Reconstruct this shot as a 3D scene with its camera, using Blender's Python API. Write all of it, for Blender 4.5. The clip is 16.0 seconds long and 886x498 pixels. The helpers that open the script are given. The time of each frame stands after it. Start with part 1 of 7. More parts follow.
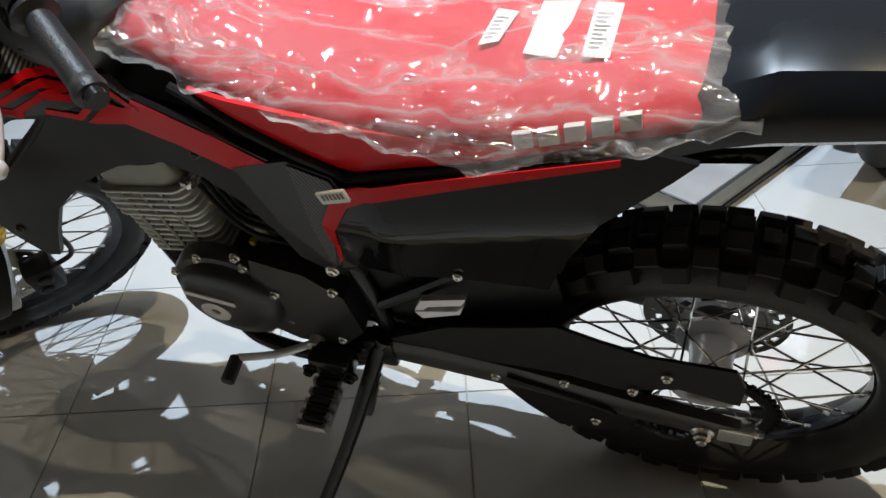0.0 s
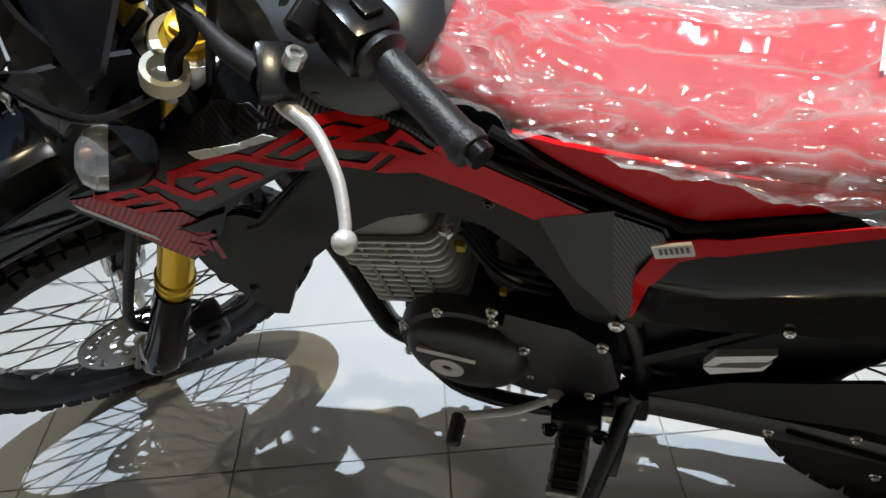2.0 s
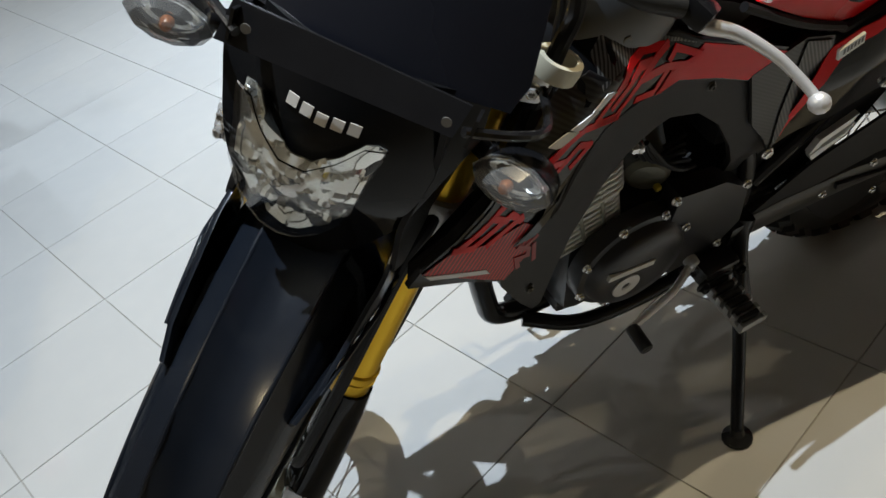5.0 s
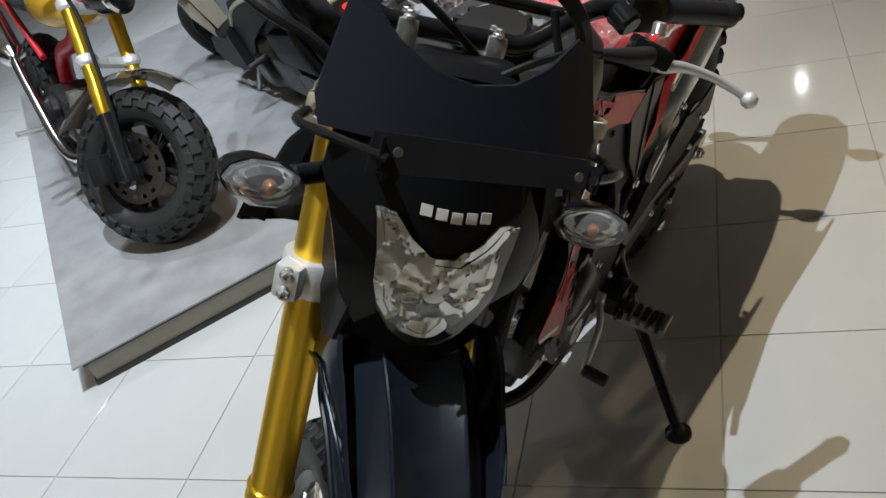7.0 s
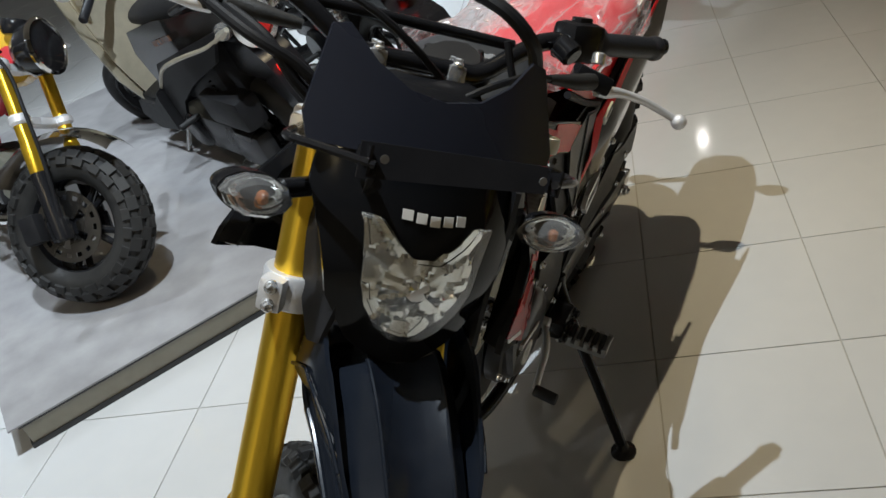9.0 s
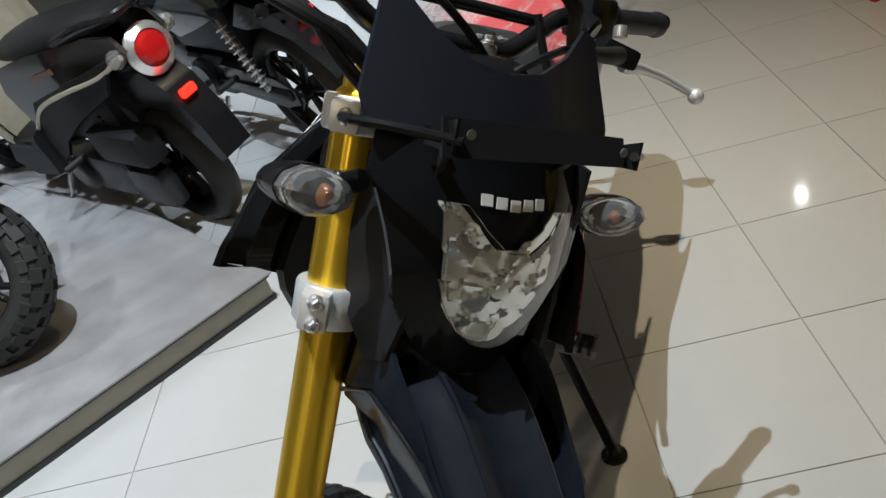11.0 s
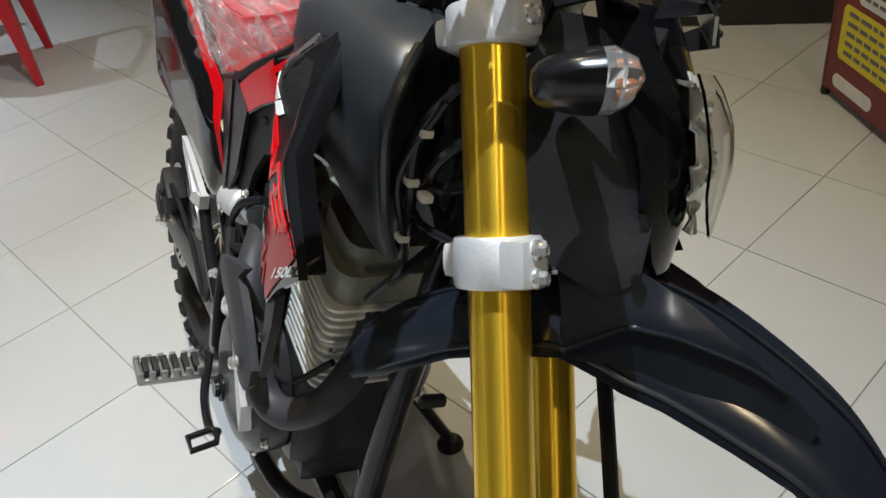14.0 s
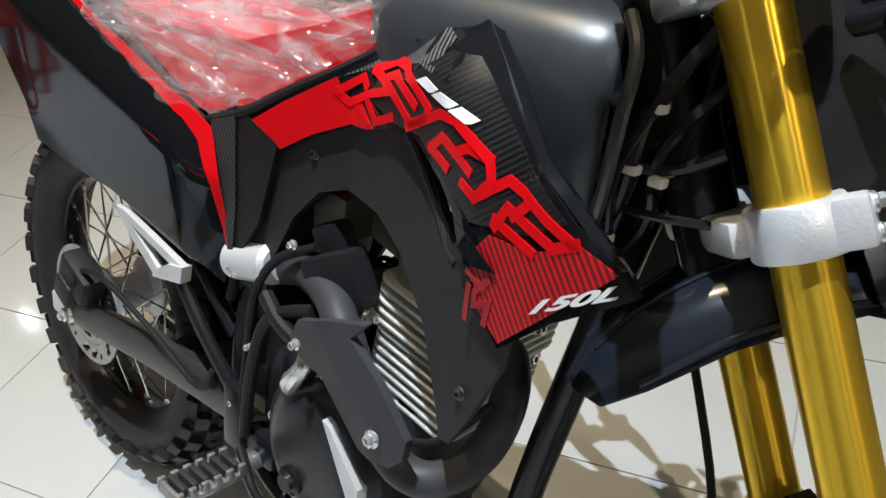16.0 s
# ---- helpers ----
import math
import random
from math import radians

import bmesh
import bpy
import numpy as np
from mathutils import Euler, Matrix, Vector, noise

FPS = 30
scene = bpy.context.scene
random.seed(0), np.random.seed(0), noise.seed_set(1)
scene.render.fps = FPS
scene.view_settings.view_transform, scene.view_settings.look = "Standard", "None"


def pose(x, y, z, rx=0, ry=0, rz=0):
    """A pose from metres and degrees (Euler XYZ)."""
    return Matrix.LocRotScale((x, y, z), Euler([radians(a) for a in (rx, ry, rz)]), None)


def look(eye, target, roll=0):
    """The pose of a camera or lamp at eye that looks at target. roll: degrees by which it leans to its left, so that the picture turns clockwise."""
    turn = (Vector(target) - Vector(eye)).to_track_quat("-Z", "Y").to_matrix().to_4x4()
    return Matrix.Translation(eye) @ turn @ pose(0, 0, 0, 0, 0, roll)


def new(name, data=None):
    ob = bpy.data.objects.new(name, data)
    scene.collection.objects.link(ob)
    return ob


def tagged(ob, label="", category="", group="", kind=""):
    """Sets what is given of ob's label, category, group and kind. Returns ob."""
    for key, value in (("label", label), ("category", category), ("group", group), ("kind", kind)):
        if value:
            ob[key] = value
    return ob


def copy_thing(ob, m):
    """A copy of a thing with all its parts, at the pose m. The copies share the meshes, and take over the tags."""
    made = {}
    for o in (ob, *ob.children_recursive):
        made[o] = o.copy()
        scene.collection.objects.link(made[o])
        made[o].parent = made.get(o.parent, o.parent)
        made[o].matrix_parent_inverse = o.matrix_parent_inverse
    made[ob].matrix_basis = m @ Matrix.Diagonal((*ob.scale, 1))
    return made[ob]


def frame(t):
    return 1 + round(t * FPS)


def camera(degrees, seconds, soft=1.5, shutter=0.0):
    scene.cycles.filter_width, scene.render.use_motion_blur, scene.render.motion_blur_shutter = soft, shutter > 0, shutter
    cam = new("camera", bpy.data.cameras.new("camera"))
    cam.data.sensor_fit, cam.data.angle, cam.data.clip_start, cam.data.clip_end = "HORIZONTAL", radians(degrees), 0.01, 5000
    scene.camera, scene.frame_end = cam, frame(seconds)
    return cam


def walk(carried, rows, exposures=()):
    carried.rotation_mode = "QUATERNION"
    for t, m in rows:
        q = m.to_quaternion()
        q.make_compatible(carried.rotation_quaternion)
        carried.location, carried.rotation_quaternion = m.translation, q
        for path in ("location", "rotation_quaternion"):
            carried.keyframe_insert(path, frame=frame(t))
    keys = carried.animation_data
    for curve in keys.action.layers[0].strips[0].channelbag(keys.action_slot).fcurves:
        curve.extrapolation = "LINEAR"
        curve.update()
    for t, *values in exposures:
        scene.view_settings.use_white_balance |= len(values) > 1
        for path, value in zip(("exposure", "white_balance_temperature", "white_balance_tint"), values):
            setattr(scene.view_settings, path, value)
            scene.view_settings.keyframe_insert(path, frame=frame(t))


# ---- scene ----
cam = camera(55.8, 16.0)
PATH = [
    (0, (0.373, -1.199, 1.209), (0.368, 0.429, 0.048), -3.3),
    (0.5, (0.304, -1.169, 1.205), (0.301, 0.454, 0.036), -2.9),
    (1, (0.199, -1.123, 1.215), (0.188, 0.499, 0.046), -3.6),
    (1.5, (0.109, -1.095, 1.213), (0.096, 0.528, 0.043), -4.3),
    (2, (0.036, -1.045, 1.203), (0.019, 0.586, 0.046), -5.4),
    (2.5, (-0.067, -0.976, 1.213), (-0.096, 0.658, 0.059), -9.2),
    (3, (-0.192, -0.95, 1.221), (-0.149, 0.67, 0.049), -10.5),
    (3.5, (-0.341, -0.946, 1.222), (-0.053, 0.622, 0.015), -9.8),
    (3.7, (-0.383, -0.934, 1.222), (-0.036, 0.619, 0.011), -10.7),
    (5.8, (-0.847, -0.664, 1.307), (0.366, 0.359, 0.089), -17.7),
    (6, (-0.864, -0.625, 1.309), (0.414, 0.354, 0.122), -18.4),
    (6.5, (-0.889, -0.538, 1.327), (0.497, 0.295, 0.151), -20.1),
    (7, (-0.985, -0.494, 1.362), (0.504, 0.21, 0.227), -20.0),
    (7.5, (-1.049, -0.467, 1.368), (0.516, 0.141, 0.281), -18.4),
    (8, (-1.081, -0.464, 1.37), (0.518, 0.082, 0.3), -18.1),
    (8.5, (-1.092, -0.457, 1.368), (0.522, 0.062, 0.308), -18.0),
    (9, (-1.089, -0.454, 1.368), (0.529, 0.05, 0.306), -17.8),
    (9.2, (-1.088, -0.456, 1.369), (0.53, 0.046, 0.306), -17.7),
    (11.3, (-1.029, -0.204, 1.332), (0.624, -0.106, 0.211), -16.9),
    (11.5, (-1.026, -0.184, 1.344), (0.607, -0.156, 0.189), -16.3),
    (12, (-1.017, -0.036, 1.329), (0.59, -0.317, 0.171), -13.6),
    (12.5, (-1.0, 0.106, 1.309), (0.553, -0.374, 0.144), -13.0),
    (13, (-0.91, 0.18, 1.285), (0.565, -0.473, 0.102), -12.7),
    (13.5, (-0.816, 0.275, 1.287), (0.569, -0.547, 0.102), -11.4),
    (14, (-0.736, 0.352, 1.285), (0.5, -0.676, 0.095), -8.2),
    (14.5, (-0.639, 0.425, 1.286), (0.438, -0.753, 0.081), -8.1),
    (15, (-0.557, 0.476, 1.279), (0.418, -0.781, 0.067), -8.6),
    (15.5, (-0.455, 0.496, 1.265), (0.446, -0.803, 0.04), -9.0),
    (16, (-0.338, 0.516, 1.264), (0.417, -0.867, 0.032), -8.6),
]
walk(cam, [(t, look(eye, target, roll)) for t, eye, target, roll in PATH], exposures=((0.0, 0.37, 5900, 10), (3.5, 0.32, 6050, 10), (6.0, 0.02, 6200, 10), (9.0, 0.0, 6200, 10), (12.0, 0.02, 6200, 10), (14.0, 0.22, 6200, 10), (16.0, 0.45, 6100, 10)))

# ---- light ----
world = bpy.data.worlds.new("world")
scene.world = world
world.use_nodes = True
world.node_tree.nodes["Background"].inputs["Color"].default_value = (0.9, 0.85, 0.75, 1)
world.node_tree.nodes["Background"].inputs["Strength"].default_value = 0.02
CEILING = 4.0


def downlight(x, y, power, colour, spread, size=0.09, aim=(0.0, 0.0)):
    data = bpy.data.lights.new("downlight", "AREA")
    data.shape, data.size, data.energy, data.color, data.spread = "DISK", size, power, colour, radians(spread)
    lamp = new("downlight", data)
    lamp.matrix_world = look((x, y, CEILING - 0.03), (x + aim[0], y + aim[1], CEILING - 1.03))
    return lamp


COOL, WARM, PALE = (0.86, 0.945, 1.0), (1.0, 0.80, 0.48), (1.0, 0.95, 0.86)
downlight(-0.09, -0.09, 52, COOL, 100, 0.025, (0.11, 0.46))
downlight(0.94, -0.77, 10.5, WARM, 75, 0.03)
# Two added fills ahead of the bike: lift its front and the darkest shadow.
downlight(-3.6, 1.0, 32, WARM, 180, 0.12)
downlight(-3.0, 2.3, 14, PALE, 180, 0.12)
for lx, ly, lp, col in ((8.67, -1.13, 4.5, PALE), (6.52, -3.24, 4, PALE), (10.43, 0.19, 4.5, PALE), (4.58, 9.59, 40, COOL)):
    downlight(lx, ly, lp, col, 170, 0.06)
# Added fill with no known fixture, brightens the background.
downlight(2.6, 2.6, 14, COOL, 80)
# Lamp over the platform, placed from the shadow of the platform edge.
downlight(1.6, 2.2, 10, COOL, 55)
# Added fills again, for the far floor and the row behind.
downlight(3.6, 0.9, 24, COOL, 60)
downlight(-1.8, 4.2, 30, COOL, 80)

# ---- materials ----


def material(name, base, rough=0.5, metal=0.0, second=None, scale=30.0, amount=0.5, bump=0.0, bump_scale=200.0, rough_var=0.1, coat=0.0, spec=0.5, random=0.0):
    m = bpy.data.materials.new(name)
    m.use_nodes = True
    nt = m.node_tree
    p = nt.nodes["Principled BSDF"]
    p.inputs["Metallic"].default_value = metal
    p.inputs["Coat Weight"].default_value = coat
    p.inputs["Coat Roughness"].default_value = 0.08
    p.inputs["Specular IOR Level"].default_value = spec
    tc = nt.nodes.new("ShaderNodeTexCoord")
    n1 = nt.nodes.new("ShaderNodeTexNoise")
    n1.inputs["Scale"].default_value, n1.inputs["Detail"].default_value = scale, 6
    nt.links.new(tc.outputs["Object"], n1.inputs["Vector"])
    n2 = nt.nodes.new("ShaderNodeTexNoise")
    n2.inputs["Scale"].default_value, n2.inputs["Detail"].default_value = scale * 0.13, 3
    nt.links.new(tc.outputs["Object"], n2.inputs["Vector"])
    mul = nt.nodes.new("ShaderNodeMath")
    mul.operation = "MULTIPLY"
    nt.links.new(n1.outputs["Fac"], mul.inputs[0])
    nt.links.new(n2.outputs["Fac"], mul.inputs[1])
    ramp = nt.nodes.new("ShaderNodeMapRange")
    ramp.inputs["From Min"].default_value, ramp.inputs["From Max"].default_value = 0.12, 0.42
    ramp.inputs["To Max"].default_value = amount
    nt.links.new(mul.outputs[0], ramp.inputs["Value"])
    mix = nt.nodes.new("ShaderNodeMix")
    mix.data_type = "RGBA"
    mix.inputs["A"].default_value = (*base, 1)
    second = second or tuple(min(1, c * 1.35 + 0.004) for c in base)
    mix.inputs["B"].default_value = (*second, 1)
    nt.links.new(ramp.outputs["Result"], mix.inputs["Factor"])
    out = mix.outputs["Result"]
    if random:
        oi = nt.nodes.new("ShaderNodeObjectInfo")
        hs = nt.nodes.new("ShaderNodeHueSaturation")
        mr = nt.nodes.new("ShaderNodeMapRange")
        mr.inputs["To Min"].default_value, mr.inputs["To Max"].default_value = 1 - random, 1 + random
        nt.links.new(oi.outputs["Random"], mr.inputs["Value"])
        nt.links.new(mr.outputs["Result"], hs.inputs["Value"])
        nt.links.new(out, hs.inputs["Color"])
        out = hs.outputs["Color"]
    nt.links.new(out, p.inputs["Base Color"])
    rr = nt.nodes.new("ShaderNodeMapRange")
    rr.inputs["To Min"].default_value, rr.inputs["To Max"].default_value = max(0.02, rough - rough_var), min(1, rough + rough_var)
    nt.links.new(n2.outputs["Fac"], rr.inputs["Value"])
    nt.links.new(rr.outputs["Result"], p.inputs["Roughness"])
    if bump:
        n3 = nt.nodes.new("ShaderNodeTexNoise")
        n3.inputs["Scale"].default_value, n3.inputs["Detail"].default_value = bump_scale, 4
        nt.links.new(tc.outputs["Object"], n3.inputs["Vector"])
        b = nt.nodes.new("ShaderNodeBump")
        b.inputs["Strength"].default_value, b.inputs["Distance"].default_value = bump, 0.002
        nt.links.new(n3.outputs["Fac"], b.inputs["Height"])
        nt.links.new(b.outputs["Normal"], p.inputs["Normal"])
    return m


def striped(name, a, b, scale, axis, rough=0.35, turn=0.0):
    """Fine parallel lines of two colours, as on carbon-look stickers."""
    m = material(name, a, rough)
    nt = m.node_tree
    p = nt.nodes["Principled BSDF"]
    tc = nt.nodes.new("ShaderNodeTexCoord")
    mp = nt.nodes.new("ShaderNodeMapping")
    mp.inputs["Rotation"].default_value = (0, radians(turn), 0)
    wv = nt.nodes.new("ShaderNodeTexWave")
    wv.bands_direction, wv.inputs["Scale"].default_value = axis, scale
    nt.links.new(tc.outputs["Object"], mp.inputs["Vector"])
    nt.links.new(mp.outputs["Vector"], wv.inputs["Vector"])
    st = nt.nodes.new("ShaderNodeMath")
    st.operation, st.inputs[1].default_value = "GREATER_THAN", 0.5
    nt.links.new(wv.outputs["Fac"], st.inputs[0])
    mx = nt.nodes.new("ShaderNodeMix")
    mx.data_type = "RGBA"
    mx.inputs["A"].default_value, mx.inputs["B"].default_value = (*a, 1), (*b, 1)
    nt.links.new(st.outputs[0], mx.inputs["Factor"])
    nt.links.new(mx.outputs["Result"], p.inputs["Base Color"])
    return m


def clear(name, tint=(1, 1, 1), rough=0.03, ior=1.45):
    m = bpy.data.materials.new(name)
    m.use_nodes = True
    p = m.node_tree.nodes["Principled BSDF"]
    p.inputs["Base Color"].default_value = (*tint, 1)
    p.inputs["Roughness"].default_value = rough
    p.inputs["Transmission Weight"].default_value = 1
    p.inputs["IOR"].default_value = ior
    return m


def film(name):
    """Thin crinkled polythene: mostly see-through, with glossy creases whitened to stand for glints."""
    m = bpy.data.materials.new(name)
    m.use_nodes = True
    nt = m.node_tree
    nt.nodes.remove(nt.nodes["Principled BSDF"])
    out = nt.nodes["Material Output"]
    tc = nt.nodes.new("ShaderNodeTexCoord")
    mp = nt.nodes.new("ShaderNodeMapping")
    mp.inputs["Rotation"].default_value = (0.0, 0.6, 0.35)
    mp.inputs["Scale"].default_value = (4, 16, 28)
    nt.links.new(tc.outputs["Object"], mp.inputs["Vector"])
    nz = nt.nodes.new("ShaderNodeTexNoise")
    nz.inputs["Scale"].default_value, nz.inputs["Detail"].default_value, nz.inputs["Distortion"].default_value = 1.1, 2.5, 0.6
    nt.links.new(mp.outputs["Vector"], nz.inputs["Vector"])

    def math_node(op, a, b):
        n = nt.nodes.new("ShaderNodeMath")
        n.operation = op
        for k, v in enumerate((a, b)):
            if isinstance(v, (int, float)):
                n.inputs[k].default_value = v
            else:
                nt.links.new(v, n.inputs[k])
        return n.outputs[0]

    ridge = math_node("SUBTRACT", 1.0, math_node("MULTIPLY", math_node("ABSOLUTE", math_node("SUBTRACT", nz.outputs["Fac"], 0.5), 0.0), 9.0))
    ridge = math_node("MAXIMUM", ridge, 0.0)
    crease = math_node("POWER", ridge, 3.0)
    bmp = nt.nodes.new("ShaderNodeBump")
    bmp.inputs["Strength"].default_value, bmp.inputs["Distance"].default_value = 1.0, 0.016
    nt.links.new(ridge, bmp.inputs["Height"])
    tr = nt.nodes.new("ShaderNodeBsdfTransparent")
    tr.inputs["Color"].default_value = (0.985, 0.985, 0.985, 1)
    gl = nt.nodes.new("ShaderNodeBsdfGlossy")
    gl.inputs["Roughness"].default_value = 0.13
    nt.links.new(bmp.outputs["Normal"], gl.inputs["Normal"])
    df = nt.nodes.new("ShaderNodeBsdfDiffuse")
    df.inputs["Color"].default_value = (0.85, 0.85, 0.86, 1)
    tl = nt.nodes.new("ShaderNodeBsdfTranslucent")
    tl.inputs["Color"].default_value = (0.85, 0.85, 0.86, 1)
    m0, m1, m2 = nt.nodes.new("ShaderNodeMixShader"), nt.nodes.new("ShaderNodeMixShader"), nt.nodes.new("ShaderNodeMixShader")
    m0.inputs["Fac"].default_value = 0.4
    nt.links.new(df.outputs[0], m0.inputs[1])
    nt.links.new(tl.outputs[0], m0.inputs[2])
    # White in the diffuse colour along creases paints in their streaks of highlight.
    nt.links.new(math_node("ADD", math_node("MULTIPLY", crease, 0.44), 0.14), m1.inputs["Fac"])
    nt.links.new(tr.outputs[0], m1.inputs[1])
    nt.links.new(m0.outputs[0], m1.inputs[2])
    nt.links.new(math_node("ADD", math_node("MULTIPLY", crease, 0.22), 0.10), m2.inputs["Fac"])
    nt.links.new(m1.outputs[0], m2.inputs[1])
    nt.links.new(gl.outputs[0], m2.inputs[2])
    nt.links.new(m2.outputs[0], out.inputs["Surface"])
    return m


GLOSS = material("gloss_black_plastic", (0.0085, 0.009, 0.0105), 0.055, second=(0.010, 0.0105, 0.012), bump=0.012, bump_scale=40, rough_var=0.03, spec=0.22)
MATTE = material("matte_black_plastic", (0.015, 0.015, 0.0165), 0.45, bump=0.25, bump_scale=900, spec=0.16)
SATIN = material("satin_black_paint", (0.012, 0.012, 0.0135), 0.22, bump=0.05, spec=0.30)
TANKM = material("satin_dark_tank", (0.022, 0.025, 0.030), 0.43, bump=0.04, bump_scale=900, spec=0.9)
FENDM = material("dark_blue_black_plastic", (0.0105, 0.0135, 0.020), 0.19, bump=0.04, bump_scale=28, spec=0.42)
GREYP = material("dark_grey_plastic", (0.023, 0.0225, 0.0235), 0.46, second=(0.030, 0.029, 0.031), bump=0.3, bump_scale=700, spec=0.22)
NAVY = material("blue_black_visor_plastic", (0.016, 0.018, 0.027), 0.26, second=(0.020, 0.022, 0.032), bump=0.03, bump_scale=60, spec=0.45)
RED = material("gloss_red_sticker", (0.72, 0.004, 0.008), 0.25, second=(0.66, 0.004, 0.007), spec=0.18)
REDDULL = material("dark_red_sticker", (0.30, 0.012, 0.016), 0.35)
VINYL = material("red_vinyl", (0.56, 0.022, 0.036), 0.5, second=(0.50, 0.018, 0.028), bump=0.2, bump_scale=700, spec=0.3)
WHITEP = material("white_sticker", (0.75, 0.75, 0.74), 0.4)
SILVERP = material("silver_print", (0.62, 0.60, 0.57), 0.4)
INK = material("grey_print", (0.16, 0.16, 0.16), 0.6)
CARBON = striped("carbon_line_sticker", (0.004, 0.004, 0.005), (0.018, 0.018, 0.019), 62, "Z", turn=-38)
CARBON2 = striped("carbon_line_sticker_steep", (0.006, 0.006, 0.007), (0.075, 0.075, 0.075), 62, "X", turn=25)
LINES = striped("fine_line_sticker", (0.008, 0.008, 0.009), (0.15, 0.15, 0.145), 62, "X", turn=-28)
REDLINES = striped("red_line_sticker", (0.16, 0.006, 0.008), (0.62, 0.008, 0.012), 52, "X", turn=-40)
GOLD = material("gold_anodised", (0.95, 0.60, 0.045), 0.30, 0.85, second=(0.90, 0.55, 0.04), rough_var=0.02)
GP = GOLD.node_tree.nodes["Principled BSDF"]
GP.inputs["Anisotropic"].default_value, GP.inputs["Anisotropic Rotation"].default_value = 0.85, 0.0
GRAIN = GOLD.node_tree.nodes.new("ShaderNodeCombineXYZ")
for axis_, value_ in zip("XYZ", (0.339, -0.426, 0.839)):
    GRAIN.inputs[axis_].default_value = value_
GOLD.node_tree.links.new(GRAIN.outputs["Vector"], GP.inputs["Tangent"])
ALLOY = material("cast_alloy", (0.80, 0.80, 0.82), 0.40, 0.4, bump=0.25, bump_scale=300)
STEEL = material("zinc_steel", (0.80, 0.80, 0.80), 0.22, 0.75, bump=0.1)
FINM = material("grey_alloy_fins", (0.68, 0.68, 0.65), 0.42, 0.4, bump=0.25, bump_scale=300)
HEATM = material("heat_proof_grey_paint", (0.045, 0.045, 0.050), 0.5, second=(0.055, 0.055, 0.06), bump=0.15, bump_scale=500, spec=0.35)
PEGM = material("worn_grey_peg_metal", (0.34, 0.34, 0.33), 0.35, 0.7, bump=0.2, bump_scale=300)
ARMM = material("dark_grey_arm_paint", (0.042, 0.041, 0.038), 0.34, second=(0.052, 0.050, 0.046), bump=0.1, spec=0.4)
CHROME = material("polished_steel", (0.72, 0.72, 0.72), 0.12, 1.0)
ENGINE = material("grey_engine_casting", (0.24, 0.24, 0.20), 0.42, 0.4, bump=0.3, bump_scale=250)
CASE = material("black_engine_cover", (0.022, 0.022, 0.024), 0.30, 0.0, second=(0.030, 0.030, 0.033), bump=0.1, bump_scale=400, spec=0.4)
RUBBER = material("tyre_rubber", (0.018, 0.018, 0.018), 0.58, bump=0.3, bump_scale=250, second=(0.045, 0.043, 0.04), spec=0.4)
GRIPM = material("grip_rubber", (0.020, 0.021, 0.025), 0.42, bump=0.35, bump_scale=420)
CHAINM = material("dark_chain_steel", (0.10, 0.095, 0.085), 0.4, 0.9)
DISC = material("drilled_disc_steel", (0.42, 0.41, 0.39), 0.28, 1.0)
CREAM = material("cream_rubber", (0.66, 0.62, 0.48), 0.5)
YELLOW = material("yellow_mark", (0.55, 0.42, 0.02), 0.4)
AMBER = material("amber_bulb", (0.17, 0.055, 0.015), 0.25)
TAIL = material("tail_lamp_red", (0.55, 0.01, 0.01), 0.2, coat=0.5)
REFLECT = material("lamp_reflector", (0.74, 0.77, 0.73), 0.07, 0.88, bump=0.05, bump_scale=30, rough_var=0.03)
LENS = clear("clear_lamp_lens")
FROST = clear("ribbed_clear_lens", (0.95, 0.96, 0.97), 0.08)
FROST.node_tree.nodes["Principled BSDF"].inputs["Transmission Weight"].default_value = 0.88
FILM = film("clear_plastic_film")
TILE = material("pale_porcelain_tile", (0.58, 0.585, 0.585), 0.075, second=(0.63, 0.63, 0.62), scale=14, bump=0.015, bump_scale=30, rough_var=0.03, random=0.02, spec=0.4)
GROUT = material("grey_grout", (0.40, 0.39, 0.36), 0.8, bump=0.4)
WALLM = material("warm_grey_wall", (0.20, 0.18, 0.15), 0.8, bump=0.1)
CEILM = material("pale_warm_ceiling", (0.62, 0.56, 0.46), 0.85)
SLATE = material("grey_stone_laminate", (0.24, 0.235, 0.24), 0.42, second=(0.36, 0.355, 0.36), scale=9, amount=1.0, bump=0.15, bump_scale=60)
BEIGE = material("beige_edge_strip", (0.40, 0.38, 0.31), 0.5, second=(0.30, 0.28, 0.22))
BLACKTRIM = material("black_edge_trim", (0.018, 0.018, 0.018), 0.4)
DARKBRD = material("dark_wood_board", (0.02, 0.018, 0.016), 0.45)
MAROON = material("maroon_board", (0.20, 0.015, 0.02), 0.4)
SIGNYEL = material("yellow_panel", (0.80, 0.66, 0.03), 0.45)
CHAIRRED = material("red_chair_plastic", (0.50, 0.012, 0.02), 0.35)
GLOWM = bpy.data.materials.new("glowing_red_lens")
GLOWM.use_nodes = True
GLOWM.node_tree.nodes["Principled BSDF"].inputs["Base Color"].default_value = (0.7, 0.02, 0.01, 1)
GLOWM.node_tree.nodes["Principled BSDF"].inputs["Emission Color"].default_value = (1, 0.02, 0.008, 1)
GLOWM.node_tree.nodes["Principled BSDF"].inputs["Emission Strength"].default_value = 2.5

# ---- mesh helpers ----


